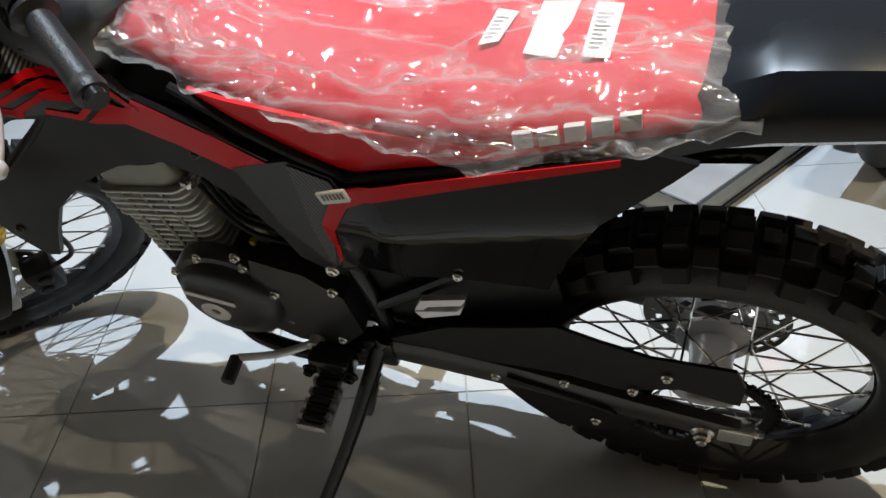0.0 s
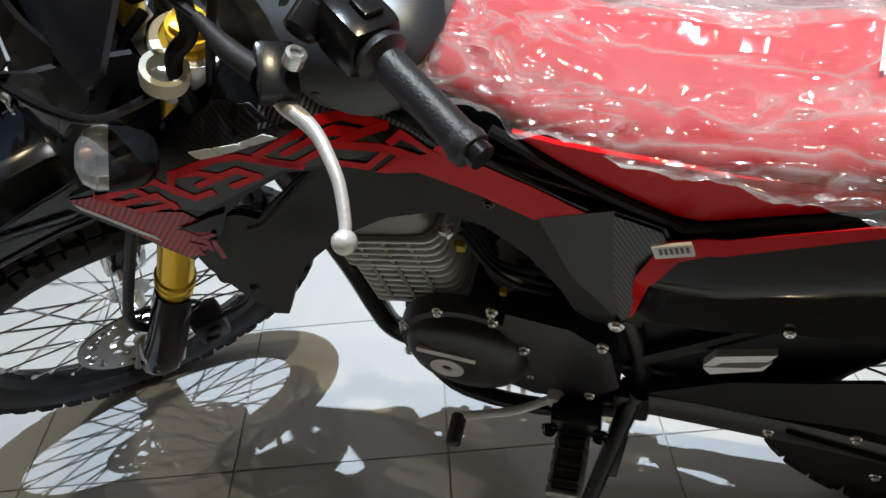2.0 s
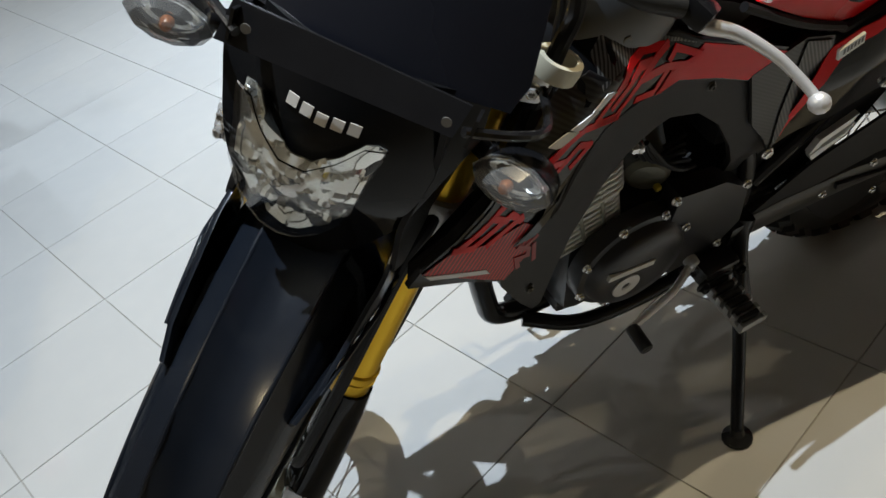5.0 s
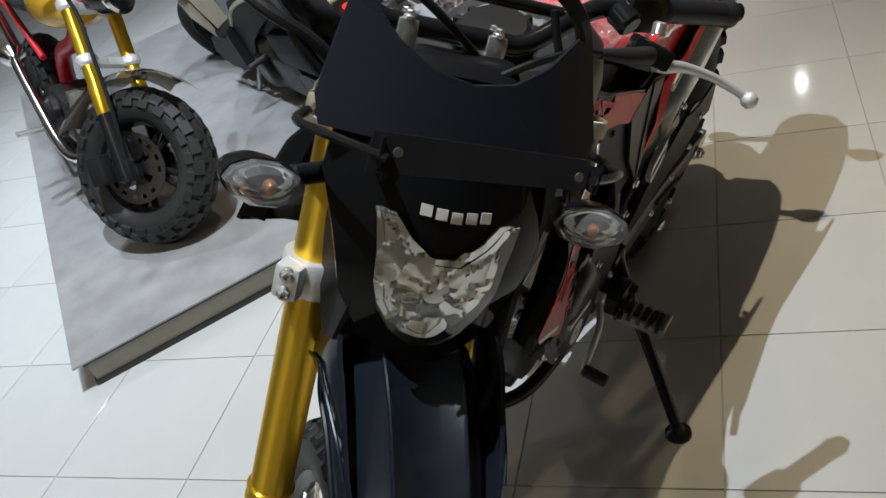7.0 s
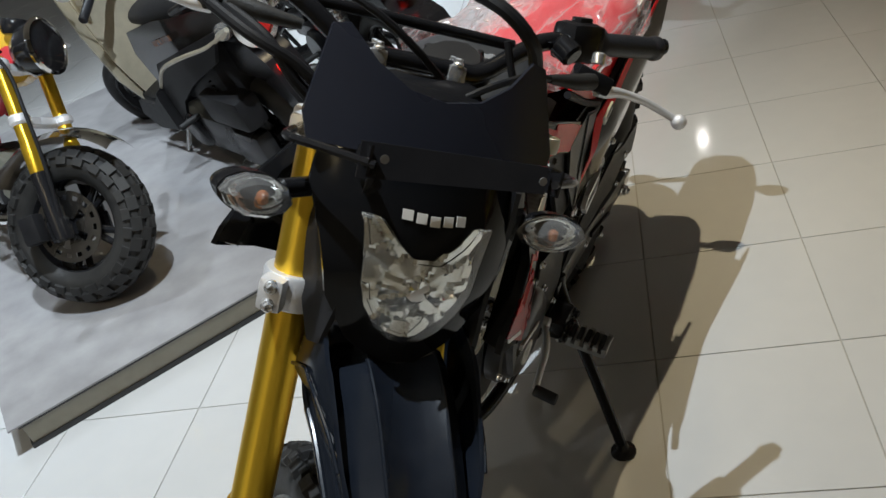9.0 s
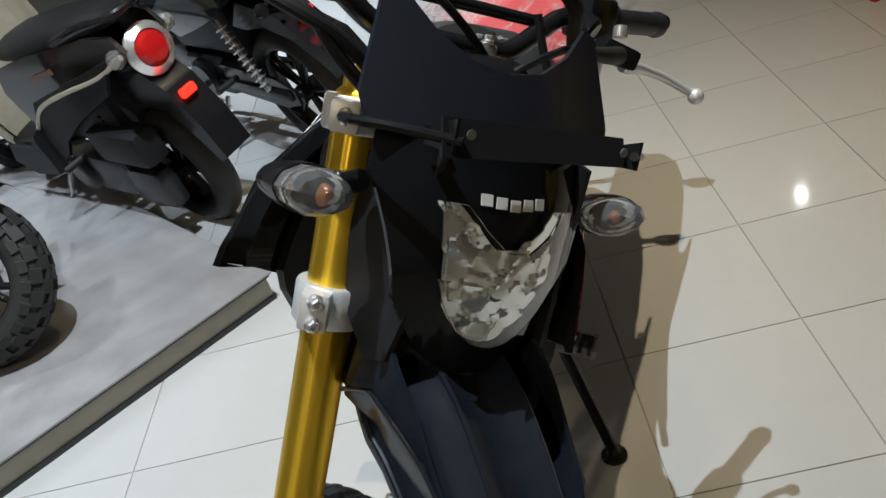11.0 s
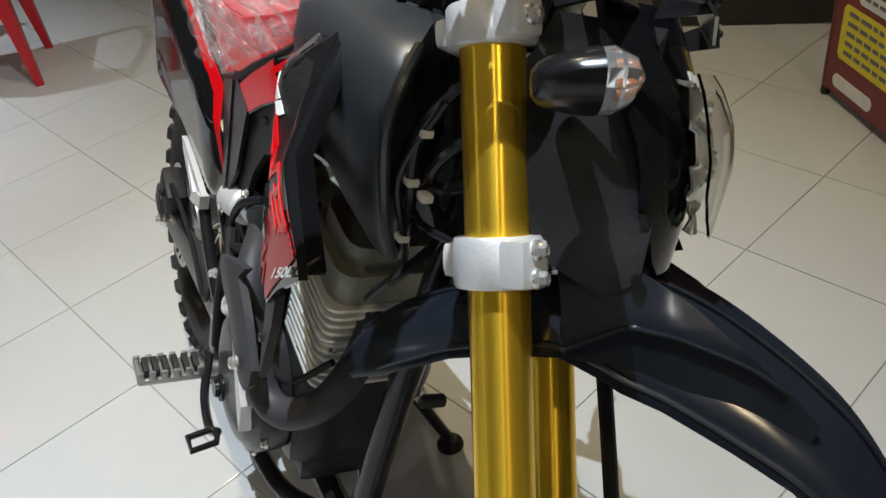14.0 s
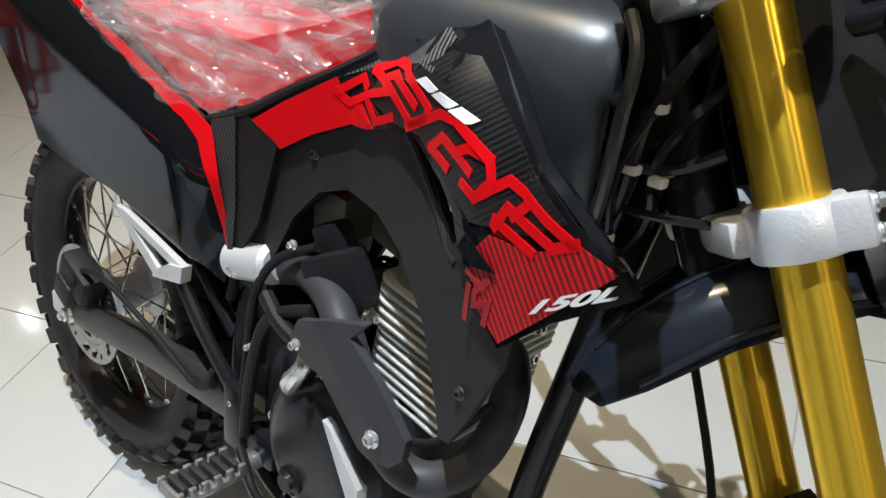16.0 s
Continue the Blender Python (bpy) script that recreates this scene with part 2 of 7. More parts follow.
def spline(points, steps=6):
    """A smooth line through the points."""
    pts = [Vector(p) for p in points]
    if len(pts) < 3:
        return pts
    ext = [pts[0] * 2 - pts[1], *pts, pts[-1] * 2 - pts[-2]]
    out = []
    for i in range(1, len(ext) - 2):
        a, b, c, d = ext[i - 1], ext[i], ext[i + 1], ext[i + 2]
        for j in range(steps):
            t = j / steps
            out.append(0.5 * (2 * b + (c - a) * t + (2 * a - 5 * b + 4 * c - d) * t * t + (3 * b - a - 3 * c + d) * t ** 3))
    out.append(pts[-1])
    return out


def ring_skin(bm, rings, closed=False, caps=True):
    rows = [[bm.verts.new(p) for p in r] for r in rings]
    n = len(rows[0])
    for a, b in zip(rows, rows[1:] + ([rows[0]] if closed else [])):
        for i in range(n):
            bm.faces.new((a[i], a[(i + 1) % n], b[(i + 1) % n], b[i]))
    if caps and not closed:
        bm.faces.new(rows[0][::-1])
        bm.faces.new(rows[-1])
    return bm


def tube(points, r, seg=10, steps=6, bm=None, smooth=True):
    """A round bar along a line; r is one radius or one for each given point."""
    bm = bm or bmesh.new()
    line = spline(points, steps) if smooth else [Vector(p) for p in points]
    n = len(line)
    radii = [r] * n if isinstance(r, (int, float)) else list(np.interp(np.linspace(0, len(r) - 1, n), range(len(r)), r))
    t0 = (line[1] - line[0]).normalized()
    side = t0.orthogonal().normalized()
    rings = []
    for i, p in enumerate(line):
        t = (line[min(i + 1, n - 1)] - line[max(i - 1, 0)]).normalized()
        side = (side - t * side.dot(t)).normalized()
        up = t.cross(side)
        rings.append([p + (side * math.cos(a) + up * math.sin(a)) * radii[i] for a in np.linspace(0, 2 * math.pi, seg, endpoint=False)])
    return ring_skin(bm, rings)


def lathe(profile, centre=(0, 0, 0), axis=(0, 0, 1), seg=24, bm=None, closed=False):
    """A turned form: profile rows are (radius, height along the axis)."""
    bm = bm or bmesh.new()
    q = Vector((0, 0, 1)).rotation_difference(Vector(axis).normalized())
    c = Vector(centre)
    rings = [[c + q @ Vector((r * math.cos(a), r * math.sin(a), h)) for a in np.linspace(0, 2 * math.pi, seg, endpoint=False)] for r, h in profile]
    return ring_skin(bm, rings, closed=closed, caps=not closed)


def rod(p0, p1, r, seg=12, edge=0.12, bm=None):
    """A straight round piece with softened ends."""
    p0, p1 = Vector(p0), Vector(p1)
    length = (p1 - p0).length
    e = min(r * edge * 2, length * 0.3)
    return lathe([(r - e, 0), (r, e), (r, length - e), (r - e, length)], p0, p1 - p0, seg, bm)


def bolt(p, axis, r=0.006, h=0.006, bm=None):
    p, axis = Vector(p), Vector(axis).normalized()
    bm = rod(p - axis * 0.002, p + axis * h * 0.4, r * 1.35, 12, bm=bm)
    return lathe([(r, 0), (r, h * 0.85), (r * 0.8, h), (r * 0.55, h), (r * 0.5, h * 0.6)], p, axis, 6, bm)


def box(c, size, bevel=0.003, m=None, bm=None):
    b = bmesh.new()
    bmesh.ops.create_cube(b, size=1, matrix=Matrix.Diagonal((*size, 1)))
    if bevel:
        bmesh.ops.bevel(b, geom=b.edges[:], offset=min(bevel, min(size) * 0.3), segments=2, affect="EDGES", profile=0.6)
    b.transform(Matrix.Translation(c) @ (m or Matrix()))
    return join(bm, b) if bm else b


def join(*bms):
    """All meshes in the first one."""
    first = bms[0]
    for other in bms[1:]:
        me = bpy.data.meshes.new("joined")
        other.to_mesh(me)
        other.free()
        first.from_mesh(me)
        bpy.data.meshes.remove(me)
    return first


def sheet(outline, depth, thick=0.004, cell=0.03, to=None, roll=0.0):
    """A moulded panel: an outline in a plane (u, v), with depth(u, v) as its third coordinate, made solid.
    to(u, v, w) gives the point; roll: how far the rim is rounded back."""
    bm = bmesh.new()
    face = bm.faces.new([bm.verts.new((u, 0, v)) for u, v in outline])
    if roll:
        bmesh.ops.inset_region(bm, faces=[face], thickness=abs(roll) * 1.3, use_even_offset=True, use_boundary=True)
    us, vs = [p[0] for p in outline], [p[1] for p in outline]
    for axis, lo, hi in ((0, min(us), max(us)), (2, min(vs), max(vs))):
        k = max(1, int((hi - lo) / cell))
        for i in range(1, k):
            co, no = [0, 0, 0], [0, 0, 0]
            co[axis], no[axis] = lo + (hi - lo) * i / k, 1
            bmesh.ops.bisect_plane(bm, geom=bm.verts[:] + bm.edges[:] + bm.faces[:], plane_co=co, plane_no=no, dist=1e-5)
    bmesh.ops.triangulate(bm, faces=[f for f in bm.faces if len(f.verts) > 4])
    bm.normal_update()
    top = {v: v.co.copy() for v in bm.verts}
    back = bmesh.ops.duplicate(bm, geom=bm.verts[:] + bm.edges[:] + bm.faces[:])
    twin = {a: b for a, b in back["vert_map"].items() if a in top}
    rim = [e for e in bm.edges if e.is_boundary and e.verts[0] in top]
    edge = {v for e in rim for v in e.verts}
    for f in [g for g in back["geom"] if isinstance(g, bmesh.types.BMFace)]:
        f.normal_flip()
    for e in rim:
        a, b = e.verts
        bm.faces.new((a, b, twin[b], twin[a]))
    to = to or (lambda u, v, w: (u, w, v))
    for v, co in top.items():
        w = depth(co.x, co.z)
        sign = 1 if w >= 0 else -1
        v.co = to(co.x, co.z, w - (sign * roll if v in edge else 0))
        twin[v].co = to(co.x, co.z, w - sign * thick)
    bmesh.ops.recalc_face_normals(bm, faces=bm.faces[:])
    return bm


def finish(bm, mat, smooth=35):
    me = bpy.data.meshes.new("mesh")
    bmesh.ops.recalc_face_normals(bm, faces=bm.faces[:])
    bm.to_mesh(me)
    bm.free()
    for m in (mat if isinstance(mat, (list, tuple)) else [mat]):
        me.materials.append(m)
    if smooth:
        for p in me.polygons:
            p.use_smooth = True
        me.set_sharp_from_angle(angle=radians(smooth))
    return me


def part(name, bm, mat, parent, label="", at=None, smooth=35):
    """One mesh object under a thing or a part, in the thing's own coordinates."""
    ob = new(name, bm if isinstance(bm, bpy.types.Mesh) else finish(bm, mat, smooth))
    ob.parent = parent
    if at is not None:
        ob.matrix_local = at
    if label:
        ob["label"] = label
    return ob


def thing(name, label, category, m=None, group="", bm=None, mat=None):
    ob = new(name, finish(bm, mat) if bm else None)
    if m is not None:
        ob.matrix_world = m
    return tagged(ob, label, category, group)


# ---- room ----
X0, X1, Y0, Y1 = -5.6, 11.2, -5.6, 10.4


def setting(name, bm, mat, label, category):
    return tagged(new(name, finish(bm, mat, 0)), label, category, kind="structure")


floor = setting("floor", box(((X0 + X1) / 2, (Y0 + Y1) / 2, -0.054), (X1 - X0, Y1 - Y0, 0.1), 0), GROUT, "pale glossy square floor tiles with dark joints", "floor")
# Ceiling and walls are unseen: they close the room, the pale ceiling adds bounce.
setting("ceiling", box(((X0 + X1) / 2, (Y0 + Y1) / 2, CEILING + 0.05), (X1 - X0, Y1 - Y0, 0.1), 0), CEILM, "unseen pale showroom ceiling that bounces fill light", "ceiling")
for nm, c, sz in (("wall_north", ((X0 + X1) / 2, Y1 + 0.1, CEILING / 2), (X1 - X0 + 0.4, 0.2, CEILING)), ("wall_south", ((X0 + X1) / 2, Y0 - 0.1, CEILING / 2), (X1 - X0 + 0.4, 0.2, CEILING)),
                  ("wall_west", (X0 - 0.1, (Y0 + Y1) / 2, CEILING / 2), (0.2, Y1 - Y0, CEILING)), ("wall_east", (X1 + 0.1, (Y0 + Y1) / 2, CEILING / 2), (0.2, Y1 - Y0, CEILING))):
    setting(nm, box(c, sz, 0), WALLM, "unseen warm grey showroom wall that closes the room", "wall")

# ---- the red and black motorcycle: its own axes are x to the rear, y to its right, z up ----
BIKE = pose(0.8014, -0.1768, 0, 19.0, 0, -19.5)
STEER = pose(-1.481, 0, 0, 0, 27.5, 0) @ pose(0, 0, 0, 0, 0, 44)
bike = thing("motorcycle", "red and black off-road motorcycle with gold forks on its side stand", "motorcycle", BIKE)


def S(f, l, s):
    """A place on the steered front: f ahead of the steering axis, l to its left, s along it."""
    return Vector((-f, -l, s))


def bp(name, bm, mat, label="", parent=None, smooth=35):
    return part(name, bm, mat, parent or bike, label, smooth=smooth)


def sp(name, bm, mat, label="", parent=None, smooth=35):
    bm.transform(STEER)
    return part(name, bm, mat, parent or bike, label, smooth=smooth)


def cells(r0, r1, n, rows, skip, thick, axis_y=True):
    """A flat ring cut into cells, some left open as holes."""
    bm = bmesh.new()
    grid = [[bm.verts.new(((r0 + (r1 - r0) * j / rows) * math.cos(2 * math.pi * i / n), 0, (r0 + (r1 - r0) * j / rows) * math.sin(2 * math.pi * i / n))) for j in range(rows + 1)] for i in range(n)]
    for i in range(n):
        for j in range(rows):
            if not skip(i, j):
                a, b = grid[i], grid[(i + 1) % n]
                bm.faces.new((a[j], a[j + 1], b[j + 1], b[j]))
    bmesh.ops.delete(bm, geom=[v for v in bm.verts if not v.link_faces], context="VERTS")
    bmesh.ops.solidify(bm, geom=bm.faces[:], thickness=thick)
    return bm


def knobbly_tyre(R, half, height, n, knob, rows, wheel, label):
    """A tyre casing with raised tread blocks, each a part. rows: (offset along the tread's arc, which steps, width, length)."""
    bm = bmesh.new()
    rc = R - knob - height
    prof = [(rc + height * math.cos(a), half * math.sin(a)) for a in np.linspace(-2.75, 2.75, 18)]
    seg = 96
    rings = []
    for k in range(seg):
        th = 2 * math.pi * k / seg
        rings.append([Vector((r * math.cos(th), y, r * math.sin(th))) for r, y in prof])
    ring_skin(bm, rings, closed=True, caps=False)
    part("tyre", bm, RUBBER, wheel, label)
    rnd = random.Random(4)
    for phi, phase, wd, ln in rows:
        out, acr = Vector((math.cos(phi), math.sin(phi), 0)), Vector((-math.sin(phi), math.cos(phi), 0))
        c = Vector((rc + height * math.cos(phi), half * math.sin(phi), 0))
        block = bmesh.new()
        vs = [[block.verts.new(c + out * o + Vector((0, 0, ln * a * sh)) + acr * (wd * b * sh)) for a, b in ((-1, -1), (1, -1), (1, 1), (-1, 1))] for o, sh in ((-0.006, 0.55), (knob * 0.9, 0.49), (knob, 0.45))]
        block.faces.new(vs[2])
        for lo, hi in zip(vs, vs[1:]):
            for q in range(4):
                block.faces.new((lo[q], lo[(q + 1) % 4], hi[(q + 1) % 4], hi[q]))
        mesh = finish(block, RUBBER, 0)
        for k in range(phase, n, 2):
            part("tread_block", mesh, None, wheel, at=pose(0, 0, 0, 0, -360 * (k + rnd.uniform(-0.05, 0.05)) / n, 0))


def spoked_wheel(name, at, R, half, height, rim_r, hub_r, hub_w, n, knob, rows, rim_mat, label, parent):
    hub = join(lathe([(0.012, -hub_w - 0.012), (hub_r * 0.5, -hub_w - 0.012), (hub_r * 0.55, -hub_w), (hub_r, -hub_w), (hub_r, -hub_w + 0.007), (hub_r * 0.62, -hub_w + 0.015), (hub_r * 0.55, 0), (hub_r * 0.62, hub_w - 0.015),
                      (hub_r, hub_w - 0.007), (hub_r, hub_w), (hub_r * 0.55, hub_w), (hub_r * 0.5, hub_w + 0.012), (0.012, hub_w + 0.012)], (0, 0, 0), (0, 1, 0), 32))
    w = part(name, hub, ALLOY, parent, label, at=at)
    knobbly_tyre(R, half, height, n, knob, rows, w, "black off-road tyre with square tread blocks")
    rw = half * 0.62
    prof = [(rim_r + 0.008, -rw), (rim_r + 0.011, -rw * 0.9), (rim_r + 0.004, -rw * 0.75), (rim_r - 0.010, -rw * 0.45), (rim_r - 0.014, 0), (rim_r - 0.010, rw * 0.45), (rim_r + 0.004, rw * 0.75), (rim_r + 0.011, rw * 0.9), (rim_r + 0.008, rw), (rim_r + 0.001, rw * 0.85),
            (rim_r - 0.016, rw * 0.4), (rim_r - 0.019, 0), (rim_r - 0.016, -rw * 0.4), (rim_r + 0.001, -rw * 0.85)]
    part("rim", lathe(prof, (0, 0, 0), (0, 1, 0), 72, closed=True), rim_mat, w, "dark alloy rim")
    spoke = finish(rod((0, 0, 0), (0, 0, 1), 1, 6), CHROME)
    nipple = finish(rod((0, 0, 0), (0, 0, 1), 1, 6), STEEL)
    for k in range(36):
        side, lead = (1 if k % 2 else -1), (1 if (k // 2) % 2 else -1)
        a = 2 * math.pi * k / 36
        p1 = Vector((rim_r * 0.955 * math.cos(a), side * 0.004, rim_r * 0.955 * math.sin(a)))
        b = a + lead * 0.95
        p0 = Vector((hub_r * 0.86 * math.cos(b), side * hub_w * 0.98, hub_r * 0.86 * math.sin(b)))
        d = p1 - p0
        q = Vector((0, 0, 1)).rotation_difference(d).to_matrix().to_4x4()
        part("spoke", spoke, None, w, at=Matrix.Translation(p0) @ q @ Matrix.Diagonal((0.0019, 0.0019, d.length, 1)))
        part("spoke_nipple", nipple, None, w, at=Matrix.Translation(p1 - d.normalized() * 0.016) @ q @ Matrix.Diagonal((0.0034, 0.0034, 0.016, 1)))
    return w


AXLE = 0.355
front = spoked_wheel("front_wheel", STEER @ Matrix.Translation(S(0.065, 0, AXLE)), 0.345, 0.036, 0.036, 0.268, 0.036, 0.034, 72, 0.010,
                     [(-0.28, 0, 0.020, 0.024), (0.28, 0, 0.020, 0.024), (0.0, 1, 0.026, 0.020), (-0.85, 1, 0.020, 0.026), (0.85, 1, 0.020, 0.026), (-0.72, 0, 0.014, 0.018), (0.72, 0, 0.014, 0.018)], SATIN, "wire-spoked front wheel", bike)
rear = spoked_wheel("rear_wheel", Matrix.Translation((0, 0, 0.333)), 0.333, 0.054, 0.050, 0.236, 0.058, 0.045, 56, 0.013,
                    [(-0.22, 0, 0.026, 0.030), (0.22, 0, 0.026, 0.030), (-0.62, 1, 0.024, 0.030), (0.62, 1, 0.024, 0.030), (0.0, 1, 0.022, 0.022), (-1.0, 0, 0.022, 0.032), (1.0, 0, 0.022, 0.032)], SATIN, "wire-spoked rear wheel", bike)


def brake_disc(y, r, parent):
    d = join(cells(r * 0.66, r, 90, 4, lambda i, j: j in (1, 2) and (i + 3 * j) % 5 < 2 and (i % 15) < 12, 0.004), cells(r * 0.34, r * 0.68, 36, 3, lambda i, j: j == 1 and i % 6 > 1, 0.004))
    d.transform(Matrix.Translation((0, y, 0)))
    return part("brake_disc", d, DISC, parent, "drilled steel brake disc")


brake_disc(-0.062, 0.118, front)
brake_disc(0.078, 0.112, rear)
# sprocket, chain and their covers
spk = join(cells(0.062, 0.098, 84, 2, lambda i, j: j == 0 and i % 14 > 4, 0.006), cells(0.095, 0.104, 84, 1, lambda i, j: i % 2 == 0, 0.005))
spk.transform(Matrix.Translation((0, -0.078, 0)))
part("sprocket", spk, SATIN, rear, "black rear sprocket")


def chain_run(p0, p1, bm):
    p0, p1 = Vector(p0), Vector(p1)
    d = (p1 - p0).normalized()
    n = int((p1 - p0).length / 0.0127)
    m = d.to_track_quat("X", "Z").to_matrix().to_4x4()
    for k in range(n):
        c = p0 + d * 0.0127 * (k + 0.5)
        for sgn in (-1, 1):
            y = sgn * (0.0065 if k % 2 else 0.0045)
            lathe([(0.0055, -0.0006), (0.0055, 0.0006)], c - d * 0.0045 + Vector((0, y, 0)), (0, 1, 0), 8, bm)
            lathe([(0.0055, -0.0006), (0.0055, 0.0006)], c + d * 0.0045 + Vector((0, y, 0)), (0, 1, 0), 8, bm)
        rod(c - d * 0.0063 + Vector((0, -0.008, 0)), c - d * 0.0063 + Vector((0, 0.008, 0)), 0.003, 6, bm=bm)
    return bm


for za, zb in ((0.385, 0.225), (0.455, 0.43)):
    bp("chain_run", chain_run((-0.52, -0.079, za), (-0.02, -0.079, zb), bmesh.new()), CHAINM, "dark steel drive chain")["kind"] = "stuff"

# swinging arm: two tapered beams with a bridge
for sd in (-1, 1):
    y = sd * 0.098
    arm = bmesh.new()
    rings = []
    for x, z, h, w in ((-0.50, 0.40, 0.026, 0.016), (-0.40, 0.395, 0.031, 0.016), (-0.25, 0.375, 0.030, 0.014), (-0.10, 0.345, 0.026, 0.013), (0.02, 0.325, 0.024, 0.012), (0.055, 0.322, 0.020, 0.010)):
        rings.append([Vector((x, y + w * cx, z + h * cz)) for cx, cz in ((-1, -0.7), (-0.7, -1), (0.7, -1), (1, -0.7), (1, 0.7), (0.7, 1), (-0.7, 1), (-1, 0.7))])
    ring_skin(arm, rings)
    bp("swinging_arm_beam", arm, ARMM, "dark grey painted steel swinging arm beam")
    nut = bolt((0, y + sd * 0.012, 0.325), (0, sd, 0), 0.013, 0.016)
    rod((0, y + sd * 0.012, 0.325), (0, y + sd * 0.034, 0.325), 0.008, bm=nut)
    bp("axle_nut", nut, STEEL, "bright zinc axle nut")
    adj = box((0.045, y, 0.323), (0.05, 0.028, 0.04), 0.006)
    bolt((0.072, y, 0.323), (1, 0, 0), 0.006, 0.012, adj)
    bp("chain_adjuster", adj, ALLOY if sd > 0 else STEEL)
br = box((-0.34, 0, 0.40), (0.05, 0.19, 0.045), 0.01)
bp("swinging_arm_bridge", br, SATIN)
guard = sheet([(-0.465, 0.431), (-0.360, 0.500), (-0.274, 0.532), (-0.206, 0.560), (-0.150, 0.535), (-0.085, 0.512), (0.023, 0.514), (0.040, 0.470), (0.039, 0.419), (-0.043, 0.436), (-0.119, 0.404), (-0.198, 0.420), (-0.290, 0.418), (-0.404, 0.412)], lambda u, v: -0.108 - 0.10 * max(0, v - 0.49), 0.005, 0.03, roll=0.003)
bp("chain_guard", guard, MATTE, "long black plastic chain guard")
low = sheet([(-0.300, 0.375), (-0.200, 0.350), (-0.117, 0.330), (-0.100, 0.262), (-0.150, 0.228), (-0.215, 0.222), (-0.262, 0.270), (-0.300, 0.325)], lambda u, v: -0.098, 0.024, 0.05)
bp("chain_slider", low, MATTE, "black plastic lower chain guide")
for x, z in ((-0.304, 0.381), (-0.154, 0.293), (-0.103, 0.414), (-0.06, 0.47), (-0.20, 0.40)):
    bp("guard_bolt", bolt((x, -0.112, z), (0, -1, 0), 0.006, 0.006), STEEL, "small zinc bolt")

bp("slider_strip", sheet([(-0.284, 0.400), (-0.134, 0.352), (-0.122, 0.340), (-0.201, 0.368), (-0.282, 0.386)], lambda u, v: -0.1195, 0.006, 0.1, roll=0.001), CASE, "black strip along the lower chain guide")
# Added filler sheet: hides the floor where dark inner parts would show.
low_fill = sheet([(-0.525, 0.548), (-0.500, 0.640), (-0.368, 0.670), (-0.215, 0.665), (-0.205, 0.561), (-0.258, 0.470), (-0.374, 0.422), (-0.482, 0.385), (-0.516, 0.443)], lambda u, v: -0.078, 0.006, 0.04)
bp("lower_body_panel", low_fill, MATTE, "matte black sheet standing for the dark parts below the side cover")

# rear brake caliper
cal = box((-0.045, 0.105, 0.415), (0.085, 0.045, 0.06), 0.012, pose(0, 0, 0, 0, -25, 0))
box((-0.02, 0.118, 0.385), (0.05, 0.03, 0.05), 0.008, pose(0, 0, 0, 0, -25, 0), cal)
bolt((-0.06, 0.13, 0.42), (0, 1, 0), 0.007, 0.008, cal)
bp("rear_caliper", cal, GREYP, "dark grey rear brake caliper")
bp("rear_brake_hose", tube([(-0.07, 0.115, 0.44), (-0.15, 0.12, 0.46), (-0.28, 0.115, 0.43), (-0.42, 0.12, 0.40), (-0.46, 0.12, 0.45)], 0.0045), MATTE)

# frame
bp("down_tube", tube([(-0.995, 0, 0.93), (-0.955, 0, 0.72), (-0.915, 0, 0.50), (-0.90, 0, 0.38), (-0.885, 0, 0.315), (-0.83, 0, 0.285), (-0.74, 0, 0.28)], 0.019, 14), SATIN, "black painted frame down tube")
for sd in (-1, 1):
    bp("cradle_tube", tube([(-0.84, sd * 0.02, 0.285), (-0.75, sd * 0.07, 0.275), (-0.60, sd * 0.085, 0.285), (-0.50, sd * 0.085, 0.34), (-0.475, sd * 0.085, 0.45), (-0.50, sd * 0.08, 0.60), (-0.56, sd * 0.06, 0.75)], 0.014, 12), SATIN)
    bp("seat_rail", tube([(-0.93, sd * 0.02, 0.93), (-0.75, sd * 0.05, 0.86), (-0.50, sd * 0.075, 0.79), (-0.28, sd * 0.08, 0.815), (-0.16, sd * 0.07, 0.850)], 0.012, 12), SATIN)
    bp("subframe_tube", tube([(-0.47, sd * 0.09, 0.50), (-0.33, sd * 0.09, 0.62), (-0.14, sd * 0.085, 0.80)], 0.011, 10), SATIN)
bp("head_tube", rod((-1.481 + 0.88 * 0.4617, 0, 0.88 * 0.887), (-1.481 + 1.18 * 0.4617, 0, 1.18 * 0.887), 0.030, 24), SATIN, "black steering head tube")
# Block added so that the inside below the seat stays dark.
bp("airbox", box((-0.38, 0, 0.72), (0.36, 0.15, 0.22), 0.02), MATTE, "black block in place of the airbox, closing the dark space under the seat")
mud = bmesh.new()
ring_skin(mud, [[Vector((x, yy, z + (0.018 if abs(yy) < 0.06 else 0) - 0.003 * q)) for yy, q in ((-0.075, 0), (-0.05, 0), (0.05, 0), (0.075, 0), (0.05, 1), (-0.05, 1))] for x, z in ((-0.30, 0.52), (-0.27, 0.62), (-0.22, 0.70), (-0.16, 0.77), (-0.12, 0.83))])
bp("inner_mudguard", mud, MATTE, "matte black inner rear mudguard")

